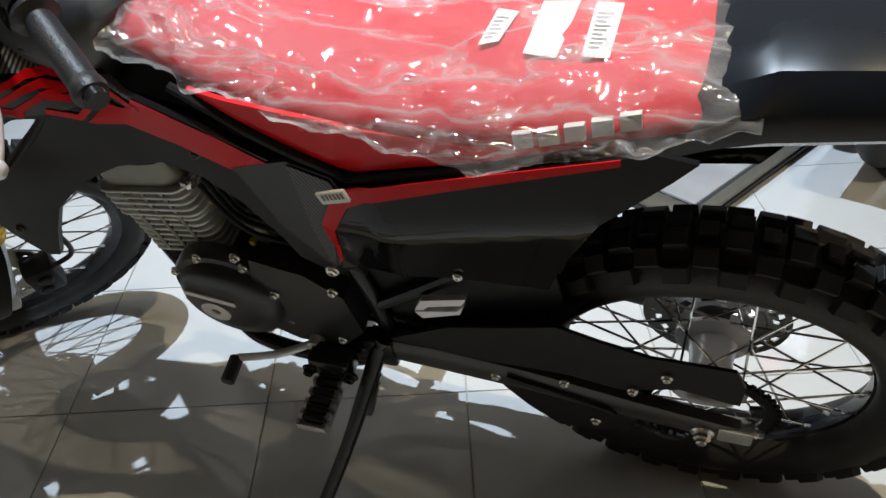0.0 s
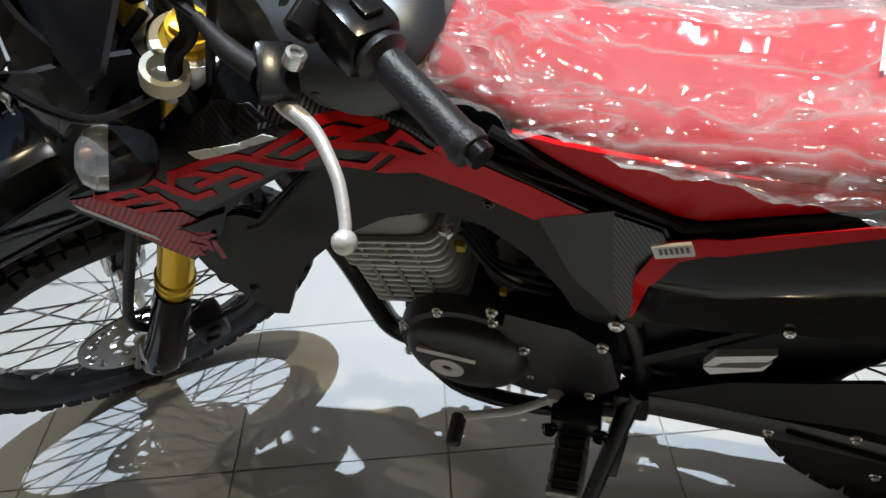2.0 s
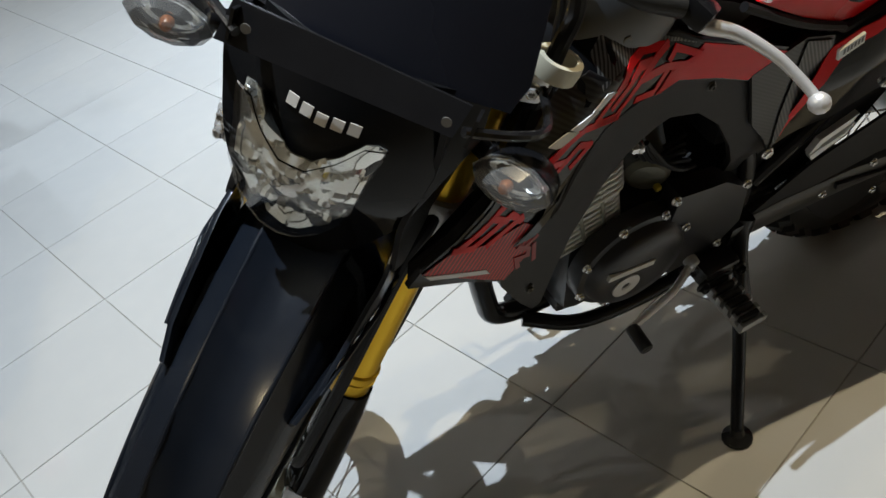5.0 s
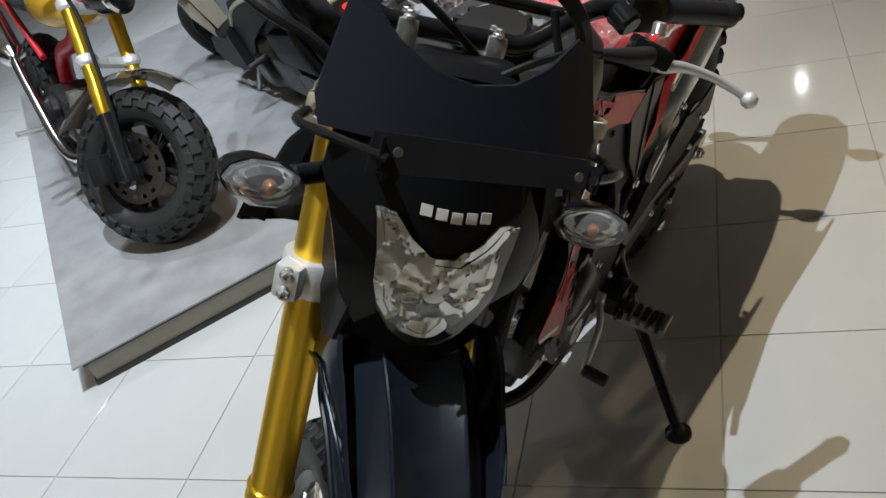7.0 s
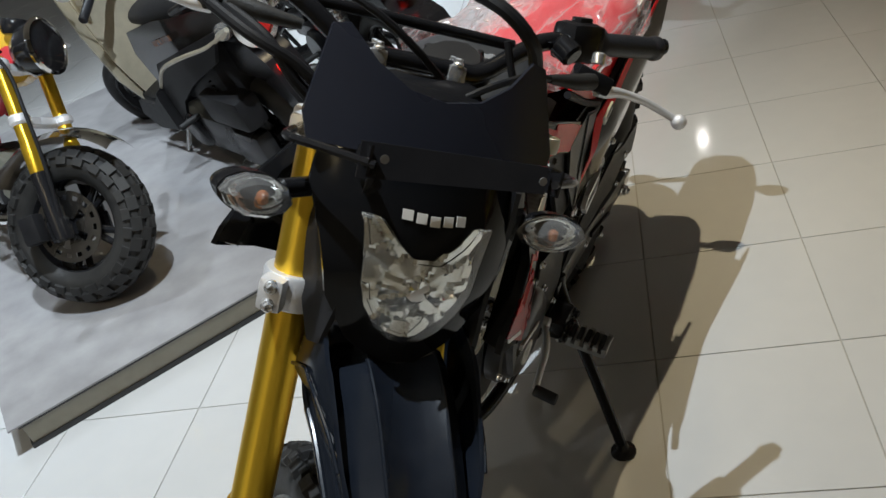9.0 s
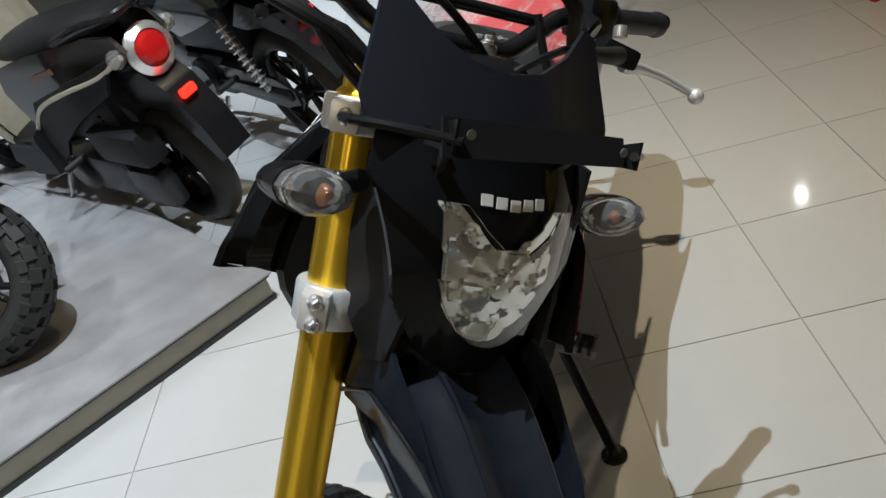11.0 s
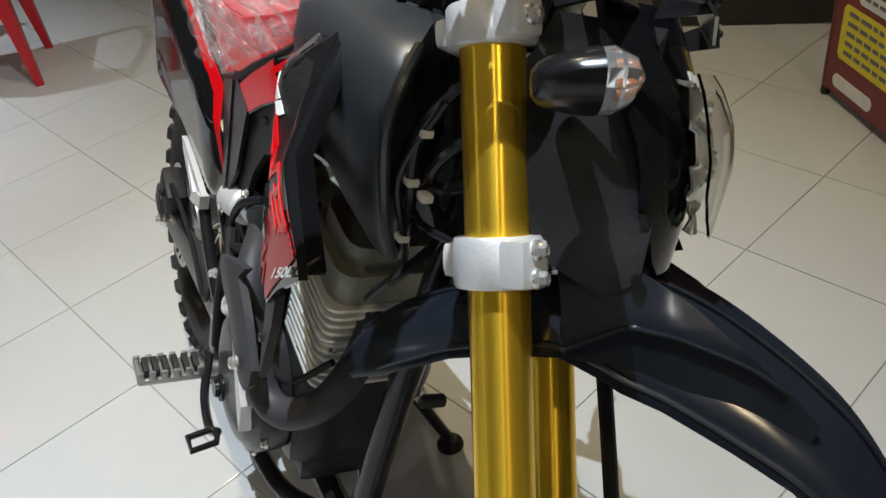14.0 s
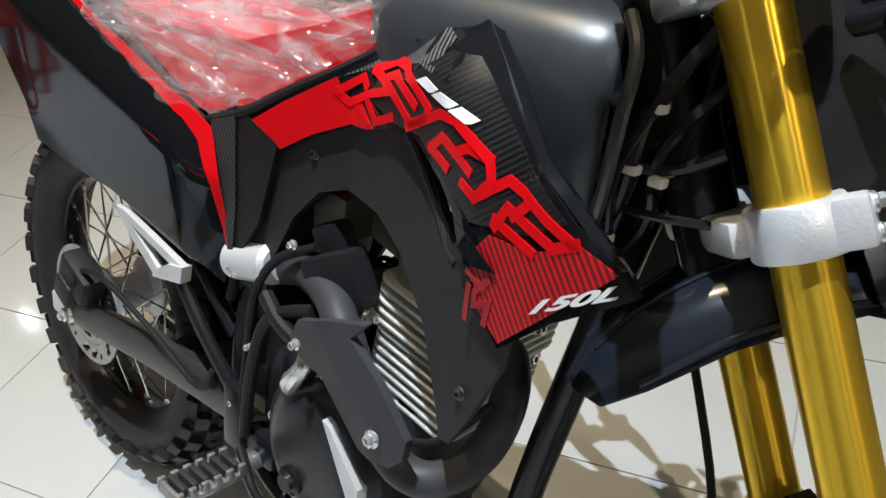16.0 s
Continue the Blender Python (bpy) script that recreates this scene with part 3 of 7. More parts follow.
# engine: crankcase, covers, finned barrel, head
case = box((-0.66, 0, 0.455), (0.29, 0.17, 0.20), 0.03)
box((-0.54, 0, 0.48), (0.14, 0.15, 0.16), 0.02, None, case)
box((-0.70, 0, 0.345), (0.20, 0.12, 0.05), 0.015, None, case)
engine = bp("engine", case, CASE, "black air-cooled single-cylinder engine")
lc = lathe([(0.100, 0), (0.100, 0.018), (0.096, 0.026), (0.087, 0.028), (0.083, 0.038), (0.074, 0.046), (0.05, 0.050), (0.0, 0.050)], (-0.705, -0.085, 0.487), (0, -1, 0), 40)
bp("generator_cover", lc, CASE, "round black generator cover", engine)
bar = sheet([(-0.768, 0.512), (-0.688, 0.498), (-0.686, 0.509), (-0.766, 0.523)], lambda u, v: -0.1375, 0.008, 0.1)
bp("cover_badge", join(bar, lathe([(0.024, 0), (0.024, 0.004), (0.008, 0.004), (0.006, 0.001)], (-0.732, -0.133, 0.472), (0, -1, 0), 24)), SILVERP, "silver badge bar and plug", engine)
sc = sheet([(-0.64, 0.60), (-0.56, 0.585), (-0.51, 0.54), (-0.50, 0.45), (-0.54, 0.40), (-0.62, 0.39), (-0.68, 0.42)], lambda u, v: -0.118 + 0.3 * ((u + 0.58) ** 2 + (v - 0.49) ** 2), 0.035, 0.04)
bp("sprocket_cover", sc, CASE, "black front sprocket cover", engine)
for k in range(8):
    a = k * 0.785 + 0.3
    bp("cover_bolt", bolt((-0.705 + 0.095 * math.cos(a), -0.110, 0.487 + 0.095 * math.sin(a)), (0, -1, 0), 0.006, 0.007), STEEL, "", engine)
for x, z in ((-0.622, 0.525), (-0.54, 0.42), (-0.52, 0.56), (-0.655, 0.61)):
    bp("cover_bolt", bolt((x, -0.118, z), (0, -1, 0), 0.006, 0.007), STEEL, "", engine)
rc_ = lathe([(0.108, 0), (0.108, 0.030), (0.104, 0.040), (0.096, 0.044), (0.088, 0.052), (0.070, 0.058), (0.04, 0.060), (0.0, 0.060)], (-0.698, 0.085, 0.448), (0, 1, 0), 44)
bp("clutch_cover", rc_, CASE, "rounded black clutch cover", engine)
bp("clutch_cover_rib", sheet([(-0.722, 0.530), (-0.734, 0.526), (-0.786, 0.470), (-0.790, 0.430), (-0.780, 0.432), (-0.752, 0.478)], lambda u, v: 0.150, 0.016, 0.1), ALLOY, "bare alloy machined edge", engine)
bp("oil_filler_plug", lathe([(0.020, 0), (0.020, 0.008), (0.014, 0.010), (0.012, 0.016)], (-0.665, 0.140, 0.405), (0, 1, 0), 20), SATIN, "", engine)
for k in range(9):
    a = k * 0.698
    bp("clutch_cover_bolt", bolt((-0.698 + 0.107 * math.cos(a), 0.114, 0.448 + 0.107 * math.sin(a)), (0, 1, 0), 0.0065, 0.008), STEEL, "", engine)
BARREL = Matrix.Translation((-0.775, 0, 0.545)) @ pose(0, 0, 0, 0, -9, 0)


def slab(z, hx, hy, hz, r, bm):
    ring = []
    for sx, sy, a0 in ((1, 1, 0), (-1, 1, 90), (-1, -1, 180), (1, -1, 270)):
        for a in (0, 30, 60, 90):
            t = radians(a0 + a)
            ring.append((sx * (hx - r) + r * math.cos(t), sy * (hy - r) + r * math.sin(t)))
    return ring_skin(bm, [[Vector((x * k, y * k, z + d)) for x, y in ring] for d, k in ((-hz, 0.985), (-hz * 0.5, 1), (hz * 0.5, 1), (hz, 0.985))])


core = bmesh.new()
slab(0.06, 0.058, 0.060, 0.075, 0.02, core)
core.transform(BARREL)
bp("barrel", core, ENGINE, "grey cast cylinder barrel", engine)
for k in range(12):
    fin = bmesh.new()
    slab(0, 0.072 if k < 7 else 0.078, 0.080 if k < 7 else 0.083, 0.0026, 0.02, fin)
    fin.transform(BARREL @ Matrix.Translation((0, 0, 0.0 + 0.0125 * k)))
    bp("cooling_fin", fin, FINM, "", engine)
hd = bmesh.new()
slab(0.158, 0.070, 0.074, 0.026, 0.025, hd)
slab(0.196, 0.055, 0.060, 0.018, 0.025, hd)
hd.transform(BARREL)
bp("cylinder_head", hd, ENGINE, "grey cast cylinder head cover", engine)
for x in (-0.035, 0.0, 0.035):
    for sy in (-1,):
        b = box((x, sy * 0.078, 0.07), (0.006, 0.006, 0.13), 0.001)
        b.transform(BARREL)
        bp("fin_post", b, ENGINE, "", engine)
for x, y, z in ((-0.86, -0.03, 0.655), (-0.855, 0.03, 0.66), (-0.845, -0.05, 0.60), (-0.84, 0.06, 0.60), (-0.70, -0.075, 0.71), (-0.715, 0.085, 0.64)):
    bp("head_bolt", bolt((x, y, z), (-1, 0, 0.2), 0.008, 0.016), STEEL, "", engine)
bp("yellow_connector", box((-0.709, -0.046, 0.64), (0.016, 0.012, 0.014), 0.003), YELLOW, "small yellow paint-marked nut", engine)
bp("second_yellow_mark", box((-0.652, -0.075, 0.59), (0.010, 0.010, 0.010), 0.003), YELLOW, "", engine)
bp("starter_motor", rod((-0.66, -0.06, 0.60), (-0.60, 0.05, 0.60), 0.034, 20), ENGINE, "grey starter motor", engine)
tb = rod((-0.70, 0.0, 0.70), (-0.58, 0.0, 0.73), 0.026, 20)
box((-0.62, 0.02, 0.725), (0.06, 0.10, 0.06), 0.012, None, tb)
bp("throttle_body", tb, ENGINE, "grey throttle body", engine)
for k in range(5):
    y = -0.075 + 0.012 * k
    bp("wire", tube([(-0.69, y, 0.71), (-0.66, y - 0.01, 0.66 - 0.01 * k), (-0.63 + 0.01 * k, y - 0.012, 0.63), (-0.59, y, 0.60)], 0.004, 8), MATTE, "", engine)

# exhaust
bp("exhaust_pipe", tube([(-0.835, 0.015, 0.640), (-0.875, 0.025, 0.640), (-0.898, 0.050, 0.605), (-0.896, 0.082, 0.555), (-0.866, 0.115, 0.520), (-0.826, 0.134, 0.526), (-0.78, 0.142, 0.585), (-0.735, 0.136, 0.642), (-0.68, 0.112, 0.660), (-0.60, 0.085, 0.650), (-0.52, 0.080, 0.622), (-0.44, 0.082, 0.625), (-0.38, 0.088, 0.650)], 0.0205, 18), HEATM, "dark grey painted exhaust pipe")
bp("exhaust_collar", rod((-0.565, 0.098, 0.648), (-0.478, 0.098, 0.622), 0.027, 28), ALLOY, "bare metal exhaust collar")
SHIELD = [(-0.672, 0.618), (-0.690, 0.650), (-0.740, 0.672), (-0.789, 0.687), (-0.772, 0.665), (-0.815, 0.635), (-0.862, 0.590), (-0.862, 0.568), (-0.846, 0.550), (-0.815, 0.538), (-0.795, 0.540), (-0.764, 0.568), (-0.730, 0.598), (-0.690, 0.600)]
shield = bp("exhaust_shield", sheet(SHIELD,
          lambda u, v: 0.168 - 0.12 * abs((u + 0.77) * 0.62 - (v - 0.62) * 0.78), 0.010, 0.012, roll=0.004), HEATM, "dark grey exhaust heat shield")
for x, z, r in ((-0.824, 0.576, 0.0075), (-0.698, 0.626, 0.005)):
    bp("shield_bolt", bolt((x, 0.172, z), (0, 1, 0), r, 0.009), STEEL, "", shield)
bp("clutch_arm", tube([(-0.63, 0.110, 0.512), (-0.645, 0.135, 0.532), (-0.672, 0.14, 0.572), (-0.668, 0.125, 0.605)], [0.016, 0.013, 0.010, 0.010], 10), STEEL, "bright clutch release arm")
bp("muffler", join(lathe([(0.02, 0), (0.036, 0.02), (0.040, 0.05), (0.042, 0.38), (0.036, 0.42), (0.02, 0.43)], (-0.32, 0.085, 0.700), (0.43, 0.02, 0.16), 28), lathe([(0.028, -0.09), (0.030, -0.085), (0.030, 0.01), (0.028, 0.02)], (-0.37, 0.09, 0.668), (0.43, 0.02, 0.16), 24)), ALLOY, "bare metal muffler")
bp("regulator", join(box((-0.680, 0.098, 0.672), (0.085, 0.035, 0.070), 0.010, pose(0, 0, 0, 0, 28, 6)), box((-0.650, 0.080, 0.705), (0.045, 0.030, 0.050), 0.008, pose(0, 0, 0, 0, 28, 5))), MATTE, "black finned regulator box")
for pts, r in (([(-0.664, 0.120, 0.634), (-0.614, 0.128, 0.611), (-0.582, 0.130, 0.576), (-0.556, 0.128, 0.49), (-0.540, 0.124, 0.39)], 0.0085), ([(-0.64, 0.10, 0.70), (-0.585, 0.115, 0.665), (-0.548, 0.118, 0.60), (-0.525, 0.116, 0.46)], 0.006), ([(-0.90, 0.08, 0.62), (-0.86, 0.112, 0.565), (-0.80, 0.118, 0.545), (-0.74, 0.118, 0.575)], 0.0045),
               ([(-0.62, 0.07, 0.76), (-0.56, 0.09, 0.70), (-0.50, 0.095, 0.66), (-0.47, 0.10, 0.56)], 0.007), ([(-0.58, 0.125, 0.62), (-0.63, 0.135, 0.60), (-0.70, 0.13, 0.585)], 0.010)):
    bp("hose", tube(pts, r), MATTE, "black rubber hose")
for x, z in ((-0.54, 0.525), (-0.505, 0.42), (-0.62, 0.70)):
    bp("frame_bolt", bolt((x, 0.118, z), (0, 1, 0), 0.0048, 0.008), STEEL)
pb = join(sheet([(-0.222, 0.612), (-0.236, 0.594), (-0.322, 0.543), (-0.345, 0.550), (-0.252, 0.606)], lambda u, v: 0.128, 0.010, 0.2), sheet([(-0.223, 0.613), (-0.248, 0.614), (-0.402, 0.584), (-0.398, 0.570), (-0.250, 0.602)], lambda u, v: 0.1285, 0.010, 0.2), sheet([(-0.405, 0.586), (-0.400, 0.560), (-0.325, 0.541), (-0.335, 0.556), (-0.370, 0.578)], lambda u, v: 0.132, 0.016, 0.2))
bp("passenger_peg_bracket", pb, ALLOY, "bare alloy passenger peg bracket")
bp("bracket_strut", tube([(-0.375, 0.120, 0.565), (-0.43, 0.118, 0.50), (-0.50, 0.112, 0.43)], 0.010, 10), SATIN)
pb2 = join(sheet([(-0.400, 0.550), (-0.388, 0.575), (-0.322, 0.597), (-0.330, 0.580), (-0.380, 0.562), (-0.392, 0.545)], lambda u, v: -0.118, 0.010, 0.2), sheet([(-0.400, 0.548), (-0.338, 0.566), (-0.326, 0.582), (-0.334, 0.560), (-0.391, 0.533)], lambda u, v: -0.120, 0.010, 0.2))
bp("passenger_peg_bracket", pb2, ALLOY, "bare alloy passenger peg bracket")

# foot controls
for sd in (-1, 1):
    plate = box((-0.557, sd * 0.198, 0.362), (0.048, 0.10, 0.010), 0.002)
    for k in range(6):
        for e in (-1, 1):
            box((-0.557 + e * 0.021, sd * (0.155 + 0.018 * k), 0.372), (0.006, 0.010, 0.016), 0.001, None, plate)
    box((-0.557, sd * 0.246, 0.368), (0.046, 0.006, 0.018), 0.002, None, plate)
    rod((-0.557, sd * 0.10, 0.355), (-0.557, sd * 0.16, 0.358), 0.013, bm=plate)
    peg = bp("foot_peg", plate, PEGM, "serrated metal foot peg")
    for k in range(6):
        bp("peg_rubber", box((-0.557, sd * (0.160 + 0.015 * k), 0.374), (0.036, 0.009, 0.014), 0.003), RUBBER, "", peg)
bp("peg_bracket", join(box((-0.555, -0.142, 0.392), (0.070, 0.040, 0.045), 0.010), bolt((-0.590, -0.160, 0.385), (0, -1, 0), 0.009, 0.012), bolt((-0.520, -0.160, 0.388), (0, -1, 0), 0.009, 0.012), box((-0.545, -0.10, 0.375), (0.09, 0.035, 0.05), 0.008), box((-0.485, -0.105, 0.395), (0.05, 0.03, 0.07), 0.008)), SATIN)
bp("peg_bracket", join(box((-0.545, 0.10, 0.375), (0.09, 0.035, 0.05), 0.008), box((-0.51, 0.115, 0.40), (0.04, 0.02, 0.10), 0.006)), SATIN)
sh = tube([(-0.590, -0.125, 0.405), (-0.64, -0.148, 0.395), (-0.69, -0.155, 0.378), (-0.722, -0.16, 0.372)], 0.0065, 10)
rod((-0.588, -0.105, 0.405), (-0.588, -0.135, 0.405), 0.012, bm=sh)
lever = bp("gear_lever", sh, ALLOY, "bare metal gear lever")
bp("toe_rubber", rod((-0.724, -0.158, 0.371), (-0.724, -0.204, 0.366), 0.0115, 14), RUBBER, "ribbed black toe rubber", lever)
bk = tube([(-0.545, 0.135, 0.375), (-0.61, 0.155, 0.35), (-0.69, 0.165, 0.355), (-0.735, 0.165, 0.385)], 0.007, 10)
bp("brake_pedal", bk, SATIN, "black rear brake pedal")
bp("brake_pedal_tread", join(tube([(-0.735, 0.165, 0.385), (-0.755, 0.17, 0.385), (-0.762, 0.205, 0.383), (-0.735, 0.205, 0.383), (-0.728, 0.172, 0.385)], 0.005, 8, smooth=False)), SATIN)
st = tube([(-0.475, -0.105, 0.425), (-0.49, -0.125, 0.39), (-0.535, -0.225, 0.26), (-0.588, -0.328, 0.135)], [0.017, 0.014, 0.0115, 0.0115], 14)
box((-0.500, -0.16, 0.335), (0.022, 0.02, 0.07), 0.004, pose(0, 0, 0, -38, 12, 0), st)
stand = bp("side_stand", st, SATIN, "black side stand taking the weight of the bike")
up = BIKE.to_3x3().inverted() @ Vector((0, 0, 1))
foot = BIKE.inverted() @ Vector((0.129, -0.315, 0.0))
bp("stand_foot", lathe([(0.024, 0.0), (0.027, 0.003), (0.026, 0.008), (0.014, 0.016), (0.01, 0.03)], foot, up, 16), SATIN, "", stand)

# bodywork


# Added sheet: stands for the shade in the joint of tank and seat.
bp("tank_side_cover", sheet([(-0.76, 0.89), (-0.60, 0.85), (-0.56, 0.87), (-0.60, 0.90), (-0.66, 0.932), (-0.75, 0.94)], lambda u, v: -0.075, 0.010, 0.04), MATTE, "matte black sheet filling the dark gap between tank and seat")


def lettering(text, size, place):
    """Flat letters of the built-in font, each corner carried to its place."""
    data = bpy.data.curves.new("letters", "FONT")
    data.body, data.size, data.shear, data.offset = text, size, 0.25, 0.0012
    ob = bpy.data.objects.new("letters", data)
    bm = bmesh.new()
    mesh = bpy.data.meshes.new_from_object(ob)
    bm.from_mesh(mesh)
    bpy.data.objects.remove(ob)
    bpy.data.curves.remove(data)
    bpy.data.meshes.remove(mesh)
    for v in bm.verts:
        v.co = Vector(place(v.co.x, v.co.y))
    return bm


def yb(u):
    """Half width of the bodywork by place along the bike."""
    return float(np.interp(u, (-1.105, -1.0, -0.93, -0.857, -0.769, -0.70), (0.203, 0.193, 0.182, 0.160, 0.130, 0.112)))


LIP = ((-1.078, 0.862), (-1.027, 0.896), (-0.981, 0.922), (-0.908, 0.966), (-0.855, 0.996), (-0.811, 0.995), (-0.765, 0.967), (-0.680, 0.912))


def ys(u, v):
    """Half width of the tank shroud, which turns in towards its upper front edge."""
    top = float(np.interp(u, [p[0] for p in LIP], [p[1] for p in LIP]))
    turn = float(np.interp(u, (-0.985, -0.894, -0.842, -0.80, -0.68), (0.0, 0.042, 0.056, 0.052, 0.0)))
    return yb(u) - turn * max(0.0, min(1.0, (v - top + 0.055) / 0.055)) ** 1.5


def cover_bulge(u, v, sd):
    """How far the rear side cover stands out: a fold runs along it, with a hollow flank below."""
    fold = 0.735 + 0.30 * max(0, u + 0.46)
    d = v - fold
    k = 0.030 - (0.26 * d if d > 0 else -0.16 * d)
    return max(0.0, k - 0.02 * max(0, -u - 0.40) / 0.09) + (0.018 if sd > 0 else 0.0) * max(0, min(1, (u + 0.4) / 0.4))


for sd in (-1, 1):
    arch = sheet([(-0.472, 0.66), (-0.500, 0.71), (-0.545, 0.772), (-0.600, 0.832), (-0.660, 0.872), (-0.725, 0.890), (-0.775, 0.890), (-0.803, 0.880), (-0.884, 0.812), (-0.900, 0.826), (-0.920, 0.830), (-0.955, 0.800), (-0.975, 0.772), (-0.970, 0.735), (-0.944, 0.672), (-0.922, 0.630), (-0.907, 0.625),
                  (-0.884, 0.675), (-0.858, 0.722), (-0.806, 0.765), (-0.751, 0.786), (-0.690, 0.788), (-0.645, 0.770), (-0.603, 0.725), (-0.568, 0.660), (-0.545, 0.59), (-0.525, 0.505), (-0.498, 0.495), (-0.478, 0.56)],
                 lambda u, v: sd * (yb(u) - 0.006 - 0.35 * max(0, 0.62 - v) - 0.012 * max(0.0, 1 - abs(u + 0.84) / 0.07) * min(1, max(0, (v - 0.79) / 0.03))), 0.010, 0.02, roll=0.004)
    bp("engine_shroud", arch, GREYP, "dark grey plastic arch round the engine")
    bp("arch_rib", tube([(x, sd * (yb(x) - 0.008 - 0.011 * max(0.0, 1 - abs(x + 0.84) / 0.07)), z) for x, z in ((-0.782, 0.886), (-0.801, 0.877), (-0.824, 0.855), (-0.853, 0.828), (-0.880, 0.805), (-0.898, 0.801))], 0.0055, 8), GREYP, "raised rib along the arch")
    shroud = sheet([(-0.520, 0.822), (-0.600, 0.868), (-0.680, 0.912), (-0.765, 0.967), (-0.811, 0.995), (-0.855, 0.996), (-0.908, 0.966), (-0.981, 0.922), (-1.027, 0.892), (-1.068, 0.876), (-1.086, 0.861), (-1.020, 0.810), (-0.971, 0.762), (-0.942, 0.786), (-0.916, 0.816), (-0.904, 0.840), (-0.870, 0.868), (-0.824, 0.889), (-0.785, 0.884), (-0.700, 0.862), (-0.640, 0.833), (-0.585, 0.800)],
                   lambda u, v: sd * (ys(u, v) + 0.002), 0.008, 0.015, roll=0.0025)
    bp("radiator_shroud", shroud, GLOSS, "glossy black tank shroud with red graphics")
    lip = bmesh.new()
    ring_skin(lip, [[Vector((x, sd * (ys(x, z) + 0.001), z - 0.001)), Vector((x - 0.004, sd * (ys(x, z) - 0.006), z + 0.003)), Vector((x + 0.006, sd * (ys(x, z) - 0.026), z - 0.003)), Vector((x + 0.010, sd * (ys(x, z) - 0.026), z - 0.009))] for x, z in LIP[:6]])
    bp("shroud_lip", lip, GLOSS, "rounded black front lip of the shroud")

    def decal(name, outline, mat, lift=0.0035, label=""):
        return bp(name, sheet(outline, lambda u, v: sd * (ys(u, v) + lift), 0.0012, 0.015), mat, label)

    def ribbon(points, width, lift):
        """A narrow flat stripe along a line, lying on the bodywork."""
        line = []
        for a, b in zip(points, points[1:]):
            k = max(1, int(math.hypot(b[0] - a[0], b[1] - a[1]) / 0.015))
            line += [(a[0] + (b[0] - a[0]) * j / k, a[1] + (b[1] - a[1]) * j / k) for j in range(k)]
        line.append(points[-1])
        bm = bmesh.new()
        rows = []
        for i, p in enumerate(line):
            a, b = Vector(line[max(i - 1, 0)]), Vector(line[min(i + 1, len(line) - 1)])
            p = Vector(p)
            t0, t1 = ((p - a).normalized() if i else (b - p).normalized()), ((b - p).normalized() if i < len(line) - 1 else (p - a).normalized())
            t = (t0 + t1).normalized() if (t0 + t1).length > 0.1 else t1
            nrm = Vector((-t.y, t.x)) * min(2.0, 1 / max(0.4, t.dot(t1))) * width / 2
            if i == 0:
                p = p - t1 * width / 2
            if i == len(line) - 1:
                p = p + t0 * width / 2
            rows.append([Vector((q.x, sd * (ys(q.x, q.y) + lift - d), q.y)) for q, d in ((p + nrm, 0), (p - nrm, 0), (p - nrm, 0.0012), (p + nrm, 0.0012))])
        return ring_skin(bm, rows)

    decal("line_sticker", [(-0.672, 0.904), (-0.772, 0.961), (-0.811, 0.984), (-0.834, 0.978), (-0.834, 0.950), (-0.809, 0.952), (-0.725, 0.928)], LINES, 0.003, "black sticker with fine pale lines")
    decal("dark_sticker", [(-0.842, 0.970), (-0.874, 0.972), (-0.944, 0.936), (-1.019, 0.890), (-0.986, 0.868), (-0.919, 0.852), (-0.876, 0.872), (-0.828, 0.894), (-0.780, 0.890), (-0.725, 0.900), (-0.738, 0.922), (-0.811, 0.946)], CARBON, 0.003, "black ground of the shroud graphics")
    decal("red_flash", [(-0.529, 0.821), (-0.590, 0.859), (-0.674, 0.906), (-0.692, 0.880), (-0.715, 0.892), (-0.742, 0.872), (-0.728, 0.868), (-0.700, 0.864), (-0.640, 0.836), (-0.587, 0.804)], RED, 0.0035, "glossy red sticker on the shroud")
    decal("red_shroud_tip", [(-0.924, 0.826), (-0.945, 0.852), (-0.990, 0.856), (-1.009, 0.866), (-1.031, 0.880), (-1.069, 0.872), (-1.017, 0.816), (-0.972, 0.768), (-0.944, 0.786)], REDLINES, 0.0038, "red sticker of fine lines on the shroud tip")
    decal("shroud_fin", [(-0.901, 0.848), (-0.919, 0.844), (-0.961, 0.826), (-0.932, 0.820), (-0.911, 0.829)], GLOSS, 0.007, "sharp black fin of the shroud")
